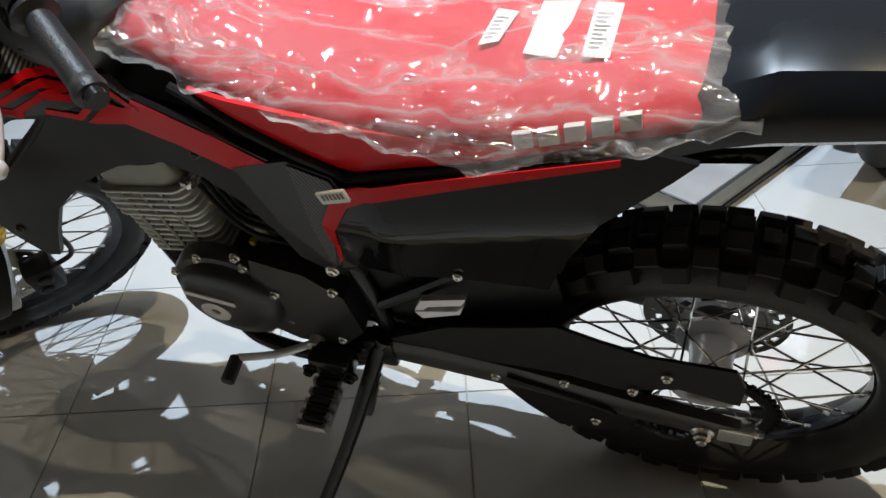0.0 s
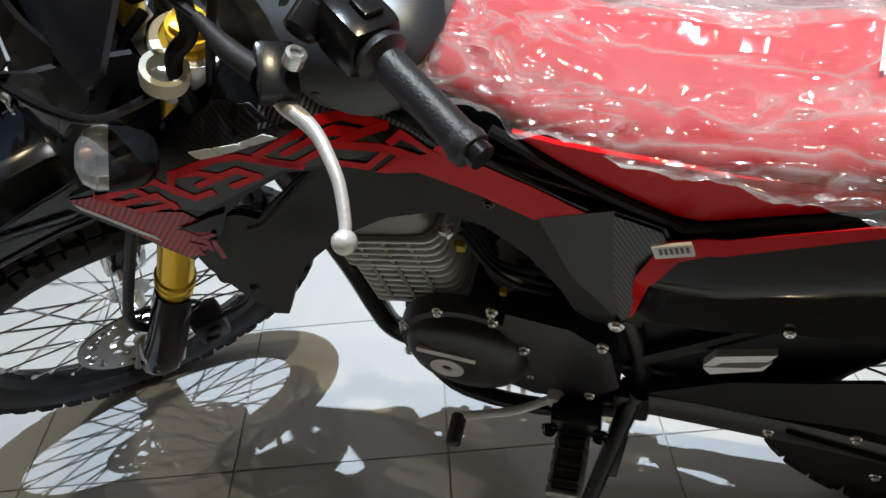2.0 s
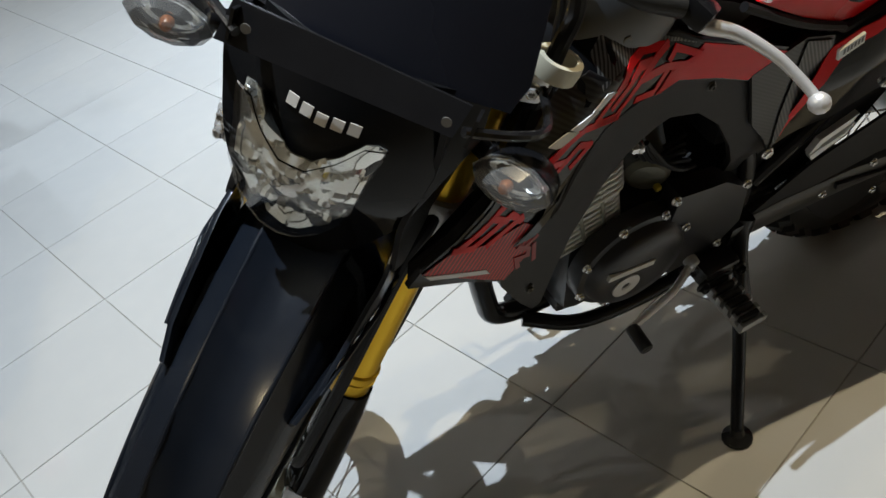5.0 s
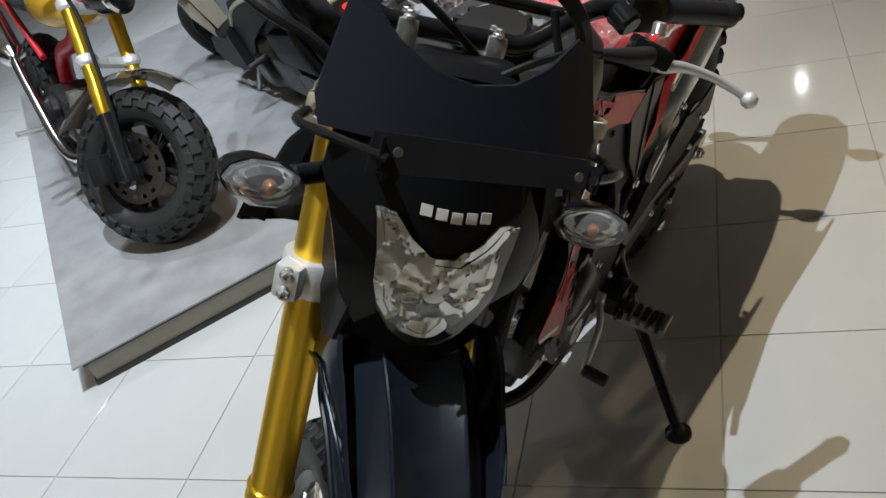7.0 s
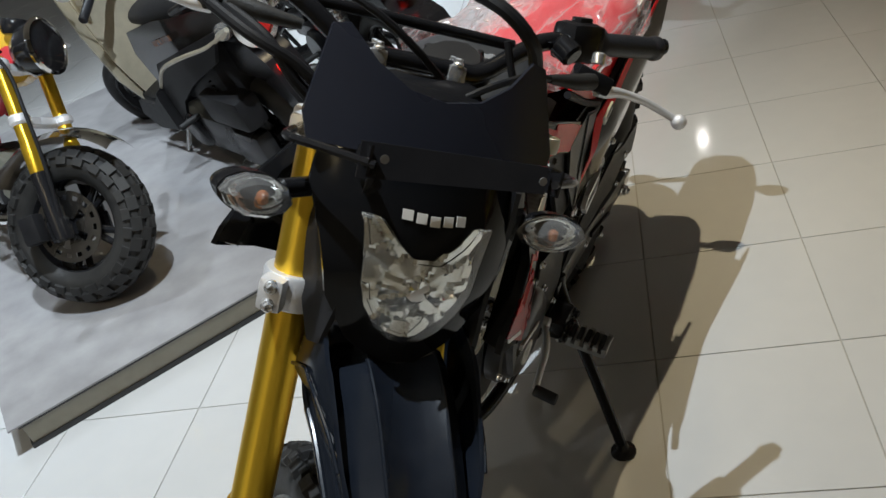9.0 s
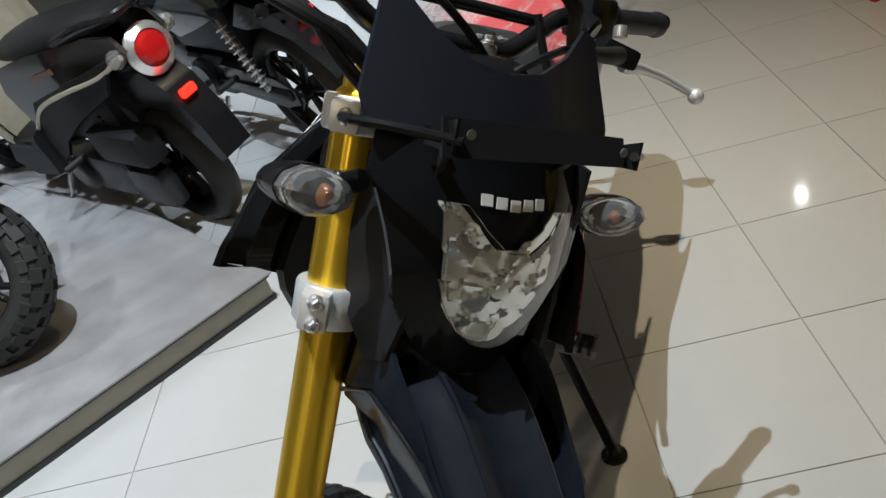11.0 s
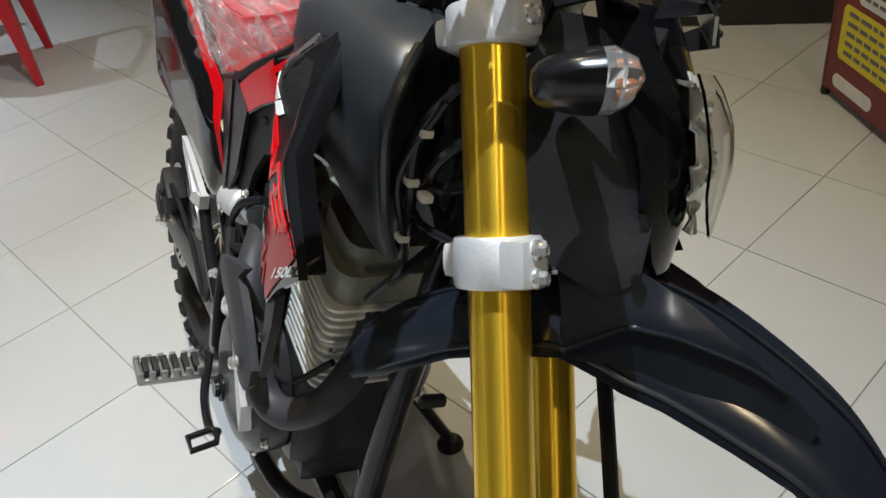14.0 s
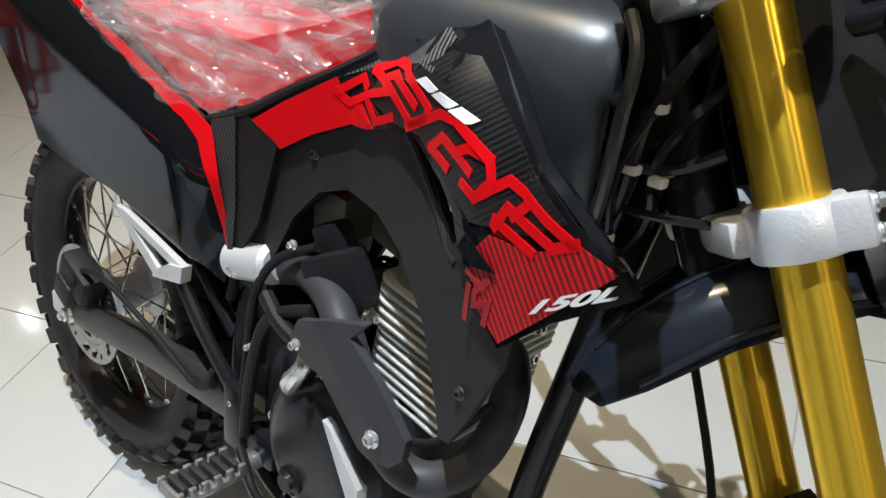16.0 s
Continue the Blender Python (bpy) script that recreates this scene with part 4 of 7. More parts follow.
    # angular outline figures along the shroud
    for pts in ([(-0.676, 0.892), (-0.695, 0.885), (-0.731, 0.904), (-0.772, 0.918)], [(-0.681, 0.895), (-0.710, 0.914), (-0.719, 0.908)], [(-0.710, 0.885), (-0.731, 0.874)], [(-0.729, 0.895), (-0.747, 0.881), (-0.776, 0.894)],
                [(-0.725, 0.925), (-0.762, 0.942), (-0.784, 0.944), (-0.816, 0.934), (-0.842, 0.922), (-0.837, 0.912), (-0.813, 0.900)], [(-0.725, 0.925), (-0.772, 0.918), (-0.813, 0.900)], [(-0.754, 0.925), (-0.770, 0.932), (-0.792, 0.928), (-0.817, 0.918)],
                [(-0.809, 0.896), (-0.861, 0.924), (-0.883, 0.925), (-0.933, 0.909), (-0.940, 0.894), (-0.922, 0.874), (-0.904, 0.879)], [(-0.852, 0.892), (-0.878, 0.884)], [(-0.852, 0.892), (-0.868, 0.906), (-0.888, 0.900), (-0.910, 0.892)], [(-0.888, 0.900), (-0.906, 0.910), (-0.933, 0.909)],
                [(-0.922, 0.874), (-0.957, 0.901), (-0.974, 0.898), (-1.002, 0.886), (-1.028, 0.878)], [(-0.950, 0.862), (-0.961, 0.881), (-1.011, 0.868)], [(-0.950, 0.866), (-0.991, 0.857)], [(-0.968, 0.877), (-0.982, 0.892)], [(-1.011, 0.868), (-1.030, 0.879)]):
        bp("red_figure", ribbon(pts, 0.0084, 0.0044), RED, "angular red outline figure")
    for pts in ([(-0.928, 0.812), (-0.947, 0.806)], [(-0.931, 0.800), (-0.931, 0.772)], [(-0.952, 0.815), (-0.939, 0.800), (-0.940, 0.788), (-0.956, 0.796), (-0.954, 0.778)]):
        bp("faded_figure", ribbon(pts, 0.006, 0.0050), REDDULL, "faded red figure")
    # pale marks: slanted blocks
    for k in range(3):
        a, b = k / 3 + 0.01, (k + 1) / 3 - 0.035
        x0, z0, x1, z1 = -0.816 - 0.083 * a, 0.9405 - 0.015 * a, -0.816 - 0.083 * b, 0.9405 - 0.015 * b
        decal("pale_mark", [(x0, z0), (x0 - 0.013, z0 + 0.006), (x1 - 0.013, z1 + 0.006), (x1 - 0.006, z1 + 0.0015), (x0 - 0.012, z0 + 0.001), (x1 - 0.001, z1 - 0.0035), (x1, z1 - 0.004)][:4] + [(x1, z1)], WHITEP, 0.005, "pale slanted mark")
    if sd > 0:
        bp("capacity_mark", lettering("150L", 0.030, lambda x, y: (-0.994 - 1.28 * x - 0.16 * y, ys(-0.994 - 1.28 * x, 0.83) + 0.0050, 0.806 + 0.83 * x + 0.58 * y)), WHITEP, "pale figures of the engine size")
    else:
        decal("pale_mark", [(-0.992, 0.803), (-1.062, 0.857), (-1.067, 0.868), (-0.996, 0.814)], WHITEP, 0.0046, "pale slanted mark")
    for x, z, r, h in ((-0.636, 0.812, 0.0065, -0.006), (-0.929, 0.69, 0.0065, -0.006), (-0.783, 0.962, 0.0085, 0.003)):
        bp("shroud_bolt", bolt((x, sd * (ys(x, z) + h), z), (0, sd, 0), r * 0.8, 0.005), CHAINM)
    # side panels
    if sd < 0:
        panel_rim, seam_line = [(-0.60, 0.922), (-0.52, 0.866), (-0.455, 0.828), (-0.423, 0.822)], [(-0.62, 0.925), (-0.525, 0.862), (-0.452, 0.823), (-0.42, 0.815)]
    else:
        panel_rim, seam_line = [(-0.775, 0.982), (-0.70, 0.934), (-0.60, 0.883), (-0.52, 0.838), (-0.455, 0.812), (-0.423, 0.806)], [(-0.77, 0.976), (-0.69, 0.924), (-0.60, 0.875), (-0.52, 0.830), (-0.452, 0.804), (-0.42, 0.798)]
    red = sheet(panel_rim + [(-0.272, 0.864), (-0.16, 0.905), (-0.28, 0.885), (-0.40, 0.89), (-0.50, 0.905)] + ([(-0.62, 0.945), (-0.72, 0.985), (-0.76, 1.0)] if sd > 0 else []), lambda u, v: sd * (0.110 - 0.10 * max(0, -0.56 - u)), 0.006, 0.04)
    bp("side_panel", red, RED, "glossy red side panel below the seat")
    seam = tube([(x, sd * (0.113 - 0.10 * max(0, -0.56 - x)), z) for x, z in seam_line] + [(-0.27, sd * 0.113, 0.857), (-0.12, sd * 0.108, 0.908)], 0.006, 8)
    bp("panel_seam", seam, MATTE)
    car = sheet([(-0.582, 0.808), (-0.505, 0.832), (-0.455, 0.812), (-0.448, 0.79), (-0.472, 0.73), (-0.488, 0.64), (-0.498, 0.615), (-0.518, 0.655), (-0.55, 0.70)], lambda u, v: sd * 0.116, 0.006, 0.05)
    cpan = bp("carbon_panel", car, CARBON, "dark carbon-look line sticker panel")
    bp("carbon_panel_edge", sheet([(-0.505, 0.828), (-0.458, 0.808), (-0.452, 0.79), (-0.474, 0.73), (-0.490, 0.645), (-0.498, 0.622), (-0.506, 0.70)], lambda u, v: sd * 0.1185, 0.0012, 0.05), CARBON2, "", cpan)
    bp("panel_bolt", bolt((-0.503, sd * 0.120, 0.620), (0, sd, 0), 0.0075, 0.006), STEEL)
    if sd < 0:
        cover = [(-0.49, 0.622), (-0.478, 0.735), (-0.452, 0.787), (-0.418, 0.806), (-0.315, 0.842), (-0.183, 0.889), (-0.100, 0.918), (-0.06, 0.915), (-0.08, 0.893), (-0.146, 0.828), (-0.190, 0.725), (-0.210, 0.655), (-0.33, 0.657), (-0.433, 0.640)]
    else:
        cover = [(-0.484, 0.622), (-0.472, 0.70), (-0.44, 0.782), (-0.38, 0.808), (-0.229, 0.858), (-0.10, 0.905), (0.05, 0.935), (0.13, 0.90), (0.10, 0.78), (0.015, 0.645), (-0.10, 0.632), (-0.204, 0.630), (-0.38, 0.600), (-0.478, 0.590)]
    bp("rear_side_cover", sheet(cover, lambda u, v: sd * (0.114 + cover_bulge(u, v, sd)), 0.006, 0.018, roll=0.004), GLOSS, "glossy black rear side cover")
    bp("red_stripe", sheet([(-0.49, 0.632), (-0.483, 0.735), (-0.455, 0.793), (-0.418, 0.813), (-0.30, 0.852), (-0.13, 0.908), (-0.13, 0.901), (-0.30, 0.838), (-0.412, 0.795), (-0.440, 0.775), (-0.468, 0.725), (-0.483, 0.645)],
                           lambda u, v: sd * (0.1158 + cover_bulge(u, v, sd)), 0.0012, 0.018), RED, "red stripe sticker")
lab = bp("barcode_label", sheet([(-0.462, 0.790), (-0.425, 0.802), (-0.430, 0.820), (-0.467, 0.808)], lambda u, v: -0.138, 0.004, 0.1), WHITEP, "small white paper label")
lb = bmesh.new()
for k in range(6):
    u = -0.458 + 0.005 * k
    join(lb, sheet([(u, 0.797 + 0.32 * (u + 0.462)), (u + 0.003, 0.798 + 0.32 * (u + 0.462)), (u + 0.001, 0.807 + 0.32 * (u + 0.462)), (u - 0.002, 0.806 + 0.32 * (u + 0.462))], lambda a, b: -0.1388, 0.0004, 0.1))
bp("label_bars", lb, INK, "", lab)
bp("cover_bolt", bolt((-0.11, -0.112, 0.904), (0, -1, 0), 0.007, 0.006), STEEL)
bp("cover_bolt", bolt((-0.32, -0.13, 0.668), (0, -1, 0), 0.005, 0.004), STEEL)

# tank and filler cap
tank = bmesh.new()
rings = []
for z, xf, xb, hw in ((0.785, -0.950, -0.87, 0.060), (0.815, -0.966, -0.82, 0.078), (0.85, -0.978, -0.77, 0.095), (0.90, -0.988, -0.70, 0.112), (0.955, -0.992, -0.68, 0.118), (0.992, -0.990, -0.67, 0.110), (1.010, -0.982, -0.68, 0.097), (1.022, -0.960, -0.70, 0.075), (1.028, -0.92, -0.73, 0.042)):
    ring = []
    for t in np.linspace(0, 2 * math.pi, 40, endpoint=False):
        cx, cy = math.cos(t), math.sin(t)
        sx, sy = math.copysign(abs(cx) ** 0.5, cx), math.copysign(abs(cy) ** 0.45, cy)
        x = (xf + xb) / 2 + (xb - xf) / 2 * sx
        y = hw * sy
        if sx < 0:
            x += 0.085 * max(0.0, 1 - (y / (hw * 0.80)) ** 2) * min(1, -sx)
        ring.append(Vector((x, y, z)))
    rings.append(ring)
ring_skin(tank, rings)
bp("fuel_tank", tank, TANKM, "satin black fuel tank")
for sd in (-1, 1):
    bp("tank_edge", tube([(-0.950, sd * 0.055, 0.795), (-0.976, sd * 0.084, 0.86), (-0.992, sd * 0.104, 0.945), (-0.990, sd * 0.096, 0.995), (-0.965, sd * 0.072, 1.020)], 0.006, 8), TANKM)
cap = lathe([(0.052, 0), (0.052, 0.012), (0.046, 0.018), (0.046, 0.032), (0.040, 0.038), (0.0, 0.040)], (-0.815, 0, 1.015), (-0.10, 0, 1), 36)
fcap = bp("filler_cap", cap, MATTE, "round black ribbed filler cap")
for k in range(12):
    a = k * math.pi / 6
    bp("cap_rib", box((-0.815 + 0.047 * math.cos(a) - 0.002, 0.047 * math.sin(a), 1.04), (0.012, 0.010, 0.020), 0.003, pose(0, 0, 0, 0, 0, math.degrees(a))), MATTE, "", fcap)

# seat and tail
SEAT = [(-0.030, 0.925, 0.955, 0.080), (-0.075, 0.905, 0.958, 0.096), (-0.15, 0.885, 0.950, 0.106), (-0.24, 0.863, 0.940, 0.110), (-0.32, 0.862, 0.930, 0.110), (-0.42, 0.868, 0.925, 0.106), (-0.52, 0.880, 0.932, 0.098), (-0.60, 0.900, 0.955, 0.090), (-0.68, 0.935, 0.990, 0.080), (-0.755, 0.985, 1.025, 0.066), (-0.79, 1.01, 1.035, 0.05)]


def seat_ring(x, z0, z1, hw, grow=0.0, n=28):
    ring = []
    for t in np.linspace(0, 2 * math.pi, n, endpoint=False):
        cx, cy = math.cos(t), math.sin(t)
        y = (hw + grow) * math.copysign(abs(cx) ** 0.7, cx)
        z = (z0 + z1) / 2 + ((z1 - z0) / 2 + grow) * math.copysign(abs(cy) ** 0.75, cy)
        if cy > 0:
            z -= 0.010 * (y / hw) ** 2
        ring.append(Vector((x, y, z)))
    return ring


XS = np.linspace(-0.030, -0.79, 36)
interp = [[float(np.interp(-x, [-r[0] for r in SEAT], [r[i] for r in SEAT])) for i in (1, 2, 3)] for x in XS]
sbm = bmesh.new()
ring_skin(sbm, [seat_ring(x, *v) for x, v in zip(XS, interp)])
seat = bp("seat", sbm, VINYL, "long red vinyl seat")
for sd in (-1, 1):
    for k in range(5):
        x0 = -0.236 + 0.0255 * k
        z0 = 0.890 + 0.32 * (x0 + 0.236)
        y0 = 0.108 - 0.10 * max(0, x0 + 0.20)
        o = [(x0, z0), (x0 + 0.0195, z0 + 0.006), (x0 + 0.018, z0 + 0.026), (x0 - 0.0015, z0 + 0.020)]
        bp("seat_mark", sheet(o, lambda u, v: sd * (y0 + 0.0035), 0.006, 0.2), SILVERP, "silver printed block on the seat side", seat)
tail = bmesh.new()
ring_skin(tail, [[Vector((x, y * w, z0 + (z1 - z0) * q)) for y, q in ((-1, 0.25), (-0.97, 0.62), (-0.72, 0.92), (-0.3, 1.0), (0.3, 1.0), (0.72, 0.92), (0.97, 0.62), (1, 0.25), (0.8, 0.0), (-0.8, 0.0))] for x, w, z0, z1 in
                 ((-0.30, 0.098, 0.80, 0.86), (-0.16, 0.104, 0.845, 0.90), (-0.05, 0.098, 0.885, 0.965), (-0.005, 0.092, 0.89, 0.985), (0.10, 0.086, 0.905, 0.992), (0.18, 0.080, 0.895, 0.985), (0.25, 0.070, 0.878, 0.962), (0.285, 0.052, 0.865, 0.930))])
bp("tail_fairing", tail, FENDM, "black moulded tail and rear mudguard")
bp("tail_lamp", box((0.280, 0, 0.905), (0.03, 0.08, 0.04), 0.01), TAIL, "red tail lamp")
for sd in (-1, 1):
    ri = bmesh.new()
    ring_skin(ri, [[Vector((x, sd * 0.165 + a * math.cos(t), 0.845 + b * math.sin(t))) for t in np.linspace(0, 2 * math.pi, 16, endpoint=False)] for x, a, b in ((0.165, 0.012, 0.008), (0.178, 0.034, 0.017), (0.195, 0.038, 0.019), (0.206, 0.022, 0.010))])
    rod((0.190, sd * 0.060, 0.880), (0.185, sd * 0.140, 0.850), 0.010, 10, bm=ri)
    bp("rear_indicator", ri, SATIN, "black rear indicator")

# ---- steered front ----
for sd in (-1, 1):
    l = sd * 0.100
    F0 = 0.037
    gold = lathe([(0.0255, 0.60), (0.0275, 0.605), (0.0275, 0.655), (0.0262, 0.660), (0.0262, 0.93), (0.0275, 0.945), (0.0275, 1.13), (0.0275, 1.166), (0.0225, 1.171), (0.0225, 1.180)], (0, 0, 0), (0, 0, 1), 36)
    leg = part("fork_tube", gold, GOLD, bike, "gold anodised upside-down fork tube", at=STEER @ Matrix.Translation(S(F0, l, 0)))
    part("fork_collar", lathe([(0.0285, 0.632), (0.0300, 0.634), (0.0300, 0.640), (0.0285, 0.642), (0.0285, 0.650), (0.0300, 0.652), (0.0300, 0.656), (0.0275, 0.658)], (0, 0, 0), (0, 0, 1), 36), GOLD, leg)
    part("fork_cap", lathe([(0.020, 1.175), (0.020, 1.187), (0.013, 1.189), (0.013, 1.197), (0.010, 1.198)], (0, 0, 0), (0, 0, 1), 6), GOLD, leg)
    slid = rod(S(F0, l, 0.36), S(F0, l, 0.62), 0.0215, 20)
    box(S(0.052, l, AXLE), (0.075, 0.040, 0.07), 0.012, None, slid)
    sp("fork_slider", slid, ALLOY, "bare metal lower fork leg")
    g = bmesh.new()
    ring_skin(g, [[S(F0 + r * math.cos(a) * 1.1 + lean, l + sd * 0.004 + r * math.sin(a), s) for a in np.linspace(-2.0, 2.0, 12)] + [S(F0 + (r - 0.004) * math.cos(a) * 1.1 + lean, l + sd * 0.004 + (r - 0.004) * math.sin(a), s) for a in np.linspace(2.0, -2.0, 12)]
                  for s, r, lean in ((0.615, 0.028, 0.0), (0.57, 0.032, 0.0), (0.48, 0.034, 0.003), (0.40, 0.035, 0.010), (0.355, 0.036, 0.016), (0.335, 0.030, 0.020))])
    sp("fork_guard", g, GLOSS, "black plastic fork guard")
    # lower and upper clamps
    for s, hgt in ((0.955, 0.042), (1.146, 0.034)):
        cl = lathe([(0.0275, -hgt / 2), (0.036, -hgt / 2), (0.038, -hgt / 2 + 0.003), (0.038, hgt / 2 - 0.003), (0.036, hgt / 2), (0.0275, hgt / 2)], S(F0, l, s), (0, 0, 1), 28)
        box(S(F0 + 0.022, l + sd * 0.026, s), (0.044, 0.030, hgt * 0.94), 0.006, pose(0, 0, 0, 0, 0, sd * 32), cl)
        box(S(F0 * 0.4, l * 0.55, s), (0.060, 0.085, hgt * 0.75), 0.010, None, cl)
        cob = sp("fork_clamp", cl, ALLOY, "silver cast fork clamp half")
        for e in ((-0.011, 0.011) if hgt > 0.04 else (0.0,)):
            ax = Vector((-math.cos(radians(32)), -sd * math.sin(radians(32)) * 0.3, 0))
            sp("clamp_bolt", bolt(S(F0 + 0.040, l + sd * 0.036, s + e), ax, 0.0065, 0.010), STEEL, "", cob)
sp("steering_stem", rod(S(0, 0, 0.93), S(0, 0, 1.20), 0.017, 20), SATIN)
sp("stem_nut", lathe([(0.018, 1.19), (0.018, 1.205), (0.012, 1.21)], S(0, 0, 0), (0, 0, 1), 6), STEEL, "")
sp("front_axle", join(rod(S(0.065, -0.125, AXLE), S(0.065, 0.118, AXLE), 0.010, 16), bolt(S(0.065, 0.114, AXLE), (0, -1, 0), 0.011, 0.010)), STEEL)
fc = box(S(-0.035, 0.085, 0.385), (0.06, 0.05, 0.095), 0.014, pose(0, 0, 0, 0, -15, 0))
for e in (-0.02, 0.02):
    rod(S(-0.035, 0.108, 0.385 + e), S(-0.035, 0.118, 0.385 + e), 0.014, bm=fc)
sp("front_caliper", fc, GREYP, "dark grey front brake caliper")
sp("front_brake_hose", tube([S(-0.05, 0.10, 0.43), S(-0.085, 0.115, 0.50), S(-0.06, 0.12, 0.60), S(-0.02, 0.125, 0.66), S(0.0, 0.13, 0.90), S(0.03, 0.14, 1.15), S(0.02, 0.10, 1.28)], 0.0048, 10), MATTE, "black brake hose")
sp("speedometer_drive", join(lathe([(0.024, 0), (0.026, 0.004), (0.024, 0.02), (0.012, 0.024)], S(0.065, 0.060, AXLE), (0, -1, 0), 20), tube([S(0.08, 0.075, AXLE - 0.02), S(0.09, 0.085, AXLE - 0.07)], 0.007)), ENGINE)

# front mudguard: a long beak over the wheel
mg = bmesh.new()
rows = []
for f, s, hw, drop, ridge in ((-0.148, 0.852, 0.036, 0.020, 0.002), (-0.120, 0.880, 0.050, 0.042, 0.003), (-0.080, 0.903, 0.060, 0.050, 0.003), (-0.03, 0.918, 0.070, 0.050, 0.004), (0.03, 0.925, 0.078, 0.050, 0.006), (0.08, 0.928, 0.084, 0.052, 0.009), (0.125, 0.930, 0.089, 0.070, 0.012), (0.165, 0.918, 0.089, 0.075, 0.014), (0.21, 0.893, 0.085, 0.072, 0.014),
                              (0.265, 0.850, 0.081, 0.064, 0.013), (0.31, 0.806, 0.078, 0.054, 0.011), (0.345, 0.752, 0.075, 0.042, 0.009), (0.372, 0.695, 0.071, 0.025, 0.007), (0.39, 0.645, 0.067, 0.015, 0.004), (0.397, 0.622, 0.060, 0.010, 0.003)):
    top = [(-1.0, -drop), (-0.93, -drop * 0.55), (-0.72, -drop * 0.12), (-0.52, ridge * 0.2), (-0.44, ridge), (-0.2, ridge * 0.25), (0, 0), (0.2, ridge * 0.25), (0.44, ridge), (0.52, ridge * 0.2), (0.72, -drop * 0.12), (0.93, -drop * 0.55), (1.0, -drop)]
    rows.append((f, s, hw, top))
outer, under = [], []
for i, (f, s, hw, top) in enumerate(rows):
    a, b = rows[max(i - 1, 0)], rows[min(i + 1, len(rows) - 1)]
    d = Vector((b[0] - a[0], b[1] - a[1])).normalized()
    nf, ns = -d.y, d.x
    outer.append([S(f + nf * h, hw * q, s + ns * h) for q, h in top])
    under.append([S(f + nf * (h - 0.005), hw * q * 0.985, s + ns * (h - 0.005)) for q, h in top][::-1])
ring_skin(mg, [o + u for o, u in zip(outer, under)])
sp("front_mudguard", mg, FENDM, "dark glossy beak-shaped front mudguard")
for q in (-0.46, 0.46, -0.985, 0.985):
    line_ = []
    for i, (f, s, hw, top) in enumerate(rows[1:-1], 1):
        a, b = rows[i - 1], rows[i + 1]
        d = Vector((b[0] - a[0], b[1] - a[1])).normalized()
        h = float(np.interp(q, [p[0] for p in top], [p[1] for p in top]))
        line_.append(S(f - d.y * h, hw * q, s + d.x * h))
    sp("mudguard_crease", tube(line_, 0.0028 if abs(q) < 0.9 else 0.0035, 8), FENDM, "raised edge along the mudguard")
for sd in (-1, 1):
    def wing_w(u, v):
        """Side wing: creased along a fold that rises to a knee and runs on forwards."""
        fold = float(np.interp(u, (0.085, 0.141, 0.178, 0.235, 0.30), (0.879, 0.900, 0.893, 0.868, 0.825)))
        d = v - fold
        return sd * (0.0965 - (0.16 * d if d > 0 else -0.30 * d) - 0.17 * max(0.0, u - 0.17))

    stay = sheet([(0.080, 0.978), (0.110, 0.964), (0.153, 0.944), (0.190, 0.918), (0.225, 0.886), (0.262, 0.850), (0.285, 0.822), (0.275, 0.800), (0.214, 0.834), (0.151, 0.862), (0.089, 0.874), (0.086, 0.925)], wing_w, 0.005, 0.012, roll=0.002, to=lambda u, v, w: S(u, w, v))
    fold_ = [(0.088, 0.880), (0.115, 0.891), (0.141, 0.900), (0.160, 0.897), (0.178, 0.893), (0.207, 0.881), (0.235, 0.868), (0.262, 0.849)]
    sp("wing_crease", tube([S(u, wing_w(u, v) + sd * 0.0015, v) for u, v in fold_], 0.0024, 8), FENDM, "sharp fold along the side wing")
    sp("mudguard_side", stay, FENDM, "folded side wing of the front mudguard")


# headlamp mask
def mask_f(l, s):
    return 0.205 - 3.6 * l * l - 0.9 * max(0, 1.03 - s) ** 1.0 * 0.35 - 0.25 * max(0, s - 1.09)


HALF = [(0.070, 1.098), (0.052, 1.098), (0.034, 1.078), (0.012, 1.061)]
LOWER = [(0.063, 1.062), (0.060, 1.030), (0.050, 1.002), (0.036, 0.983), (0.018, 0.970)]
HL = HALF + [(-l, s) for l, s in HALF[::-1]] + [(-l, s) for l, s in LOWER] + [(0.0, 0.966)] + LOWER[::-1]
MASK = [(-0.118, 1.155), (0.118, 1.155), (0.124, 1.110), (0.108, 1.060), (0.090, 0.995), (0.060, 0.950), (0.025, 0.925), (-0.025, 0.925), (-0.060, 0.950), (-0.090, 0.995), (-0.108, 1.060), (-0.124, 1.110)]
mask = sheet(MASK, lambda l, s: mask_f(l, s) - 0.008, 0.006, 0.018, roll=0.005, to=lambda l, s, w: S(w, l - 0.010, s))
sp("headlamp_mask", mask, GLOSS, "glossy black headlamp mask")
rnd = random.Random(7)
tilt = {(i, j): (rnd.uniform(-0.4, 0.4), rnd.uniform(-0.3, 0.3), rnd.uniform(-0.001, 0.002)) for i in range(-20, 21) for j in range(0, 8)}


def facet_f(l, s):
    """Depth of the reflector behind the lens: tilted facets."""
    r, turn = math.hypot(l, s - 1.028), math.atan2(s - 1.028, l)
    i, j = round(turn / 0.42), round(r / 0.026)
    a, b, c = tilt[(i, j)]
    return mask_f(l, s) + 0.001 + c + a * r * (turn - i * 0.42) + b * (r - j * 0.026)


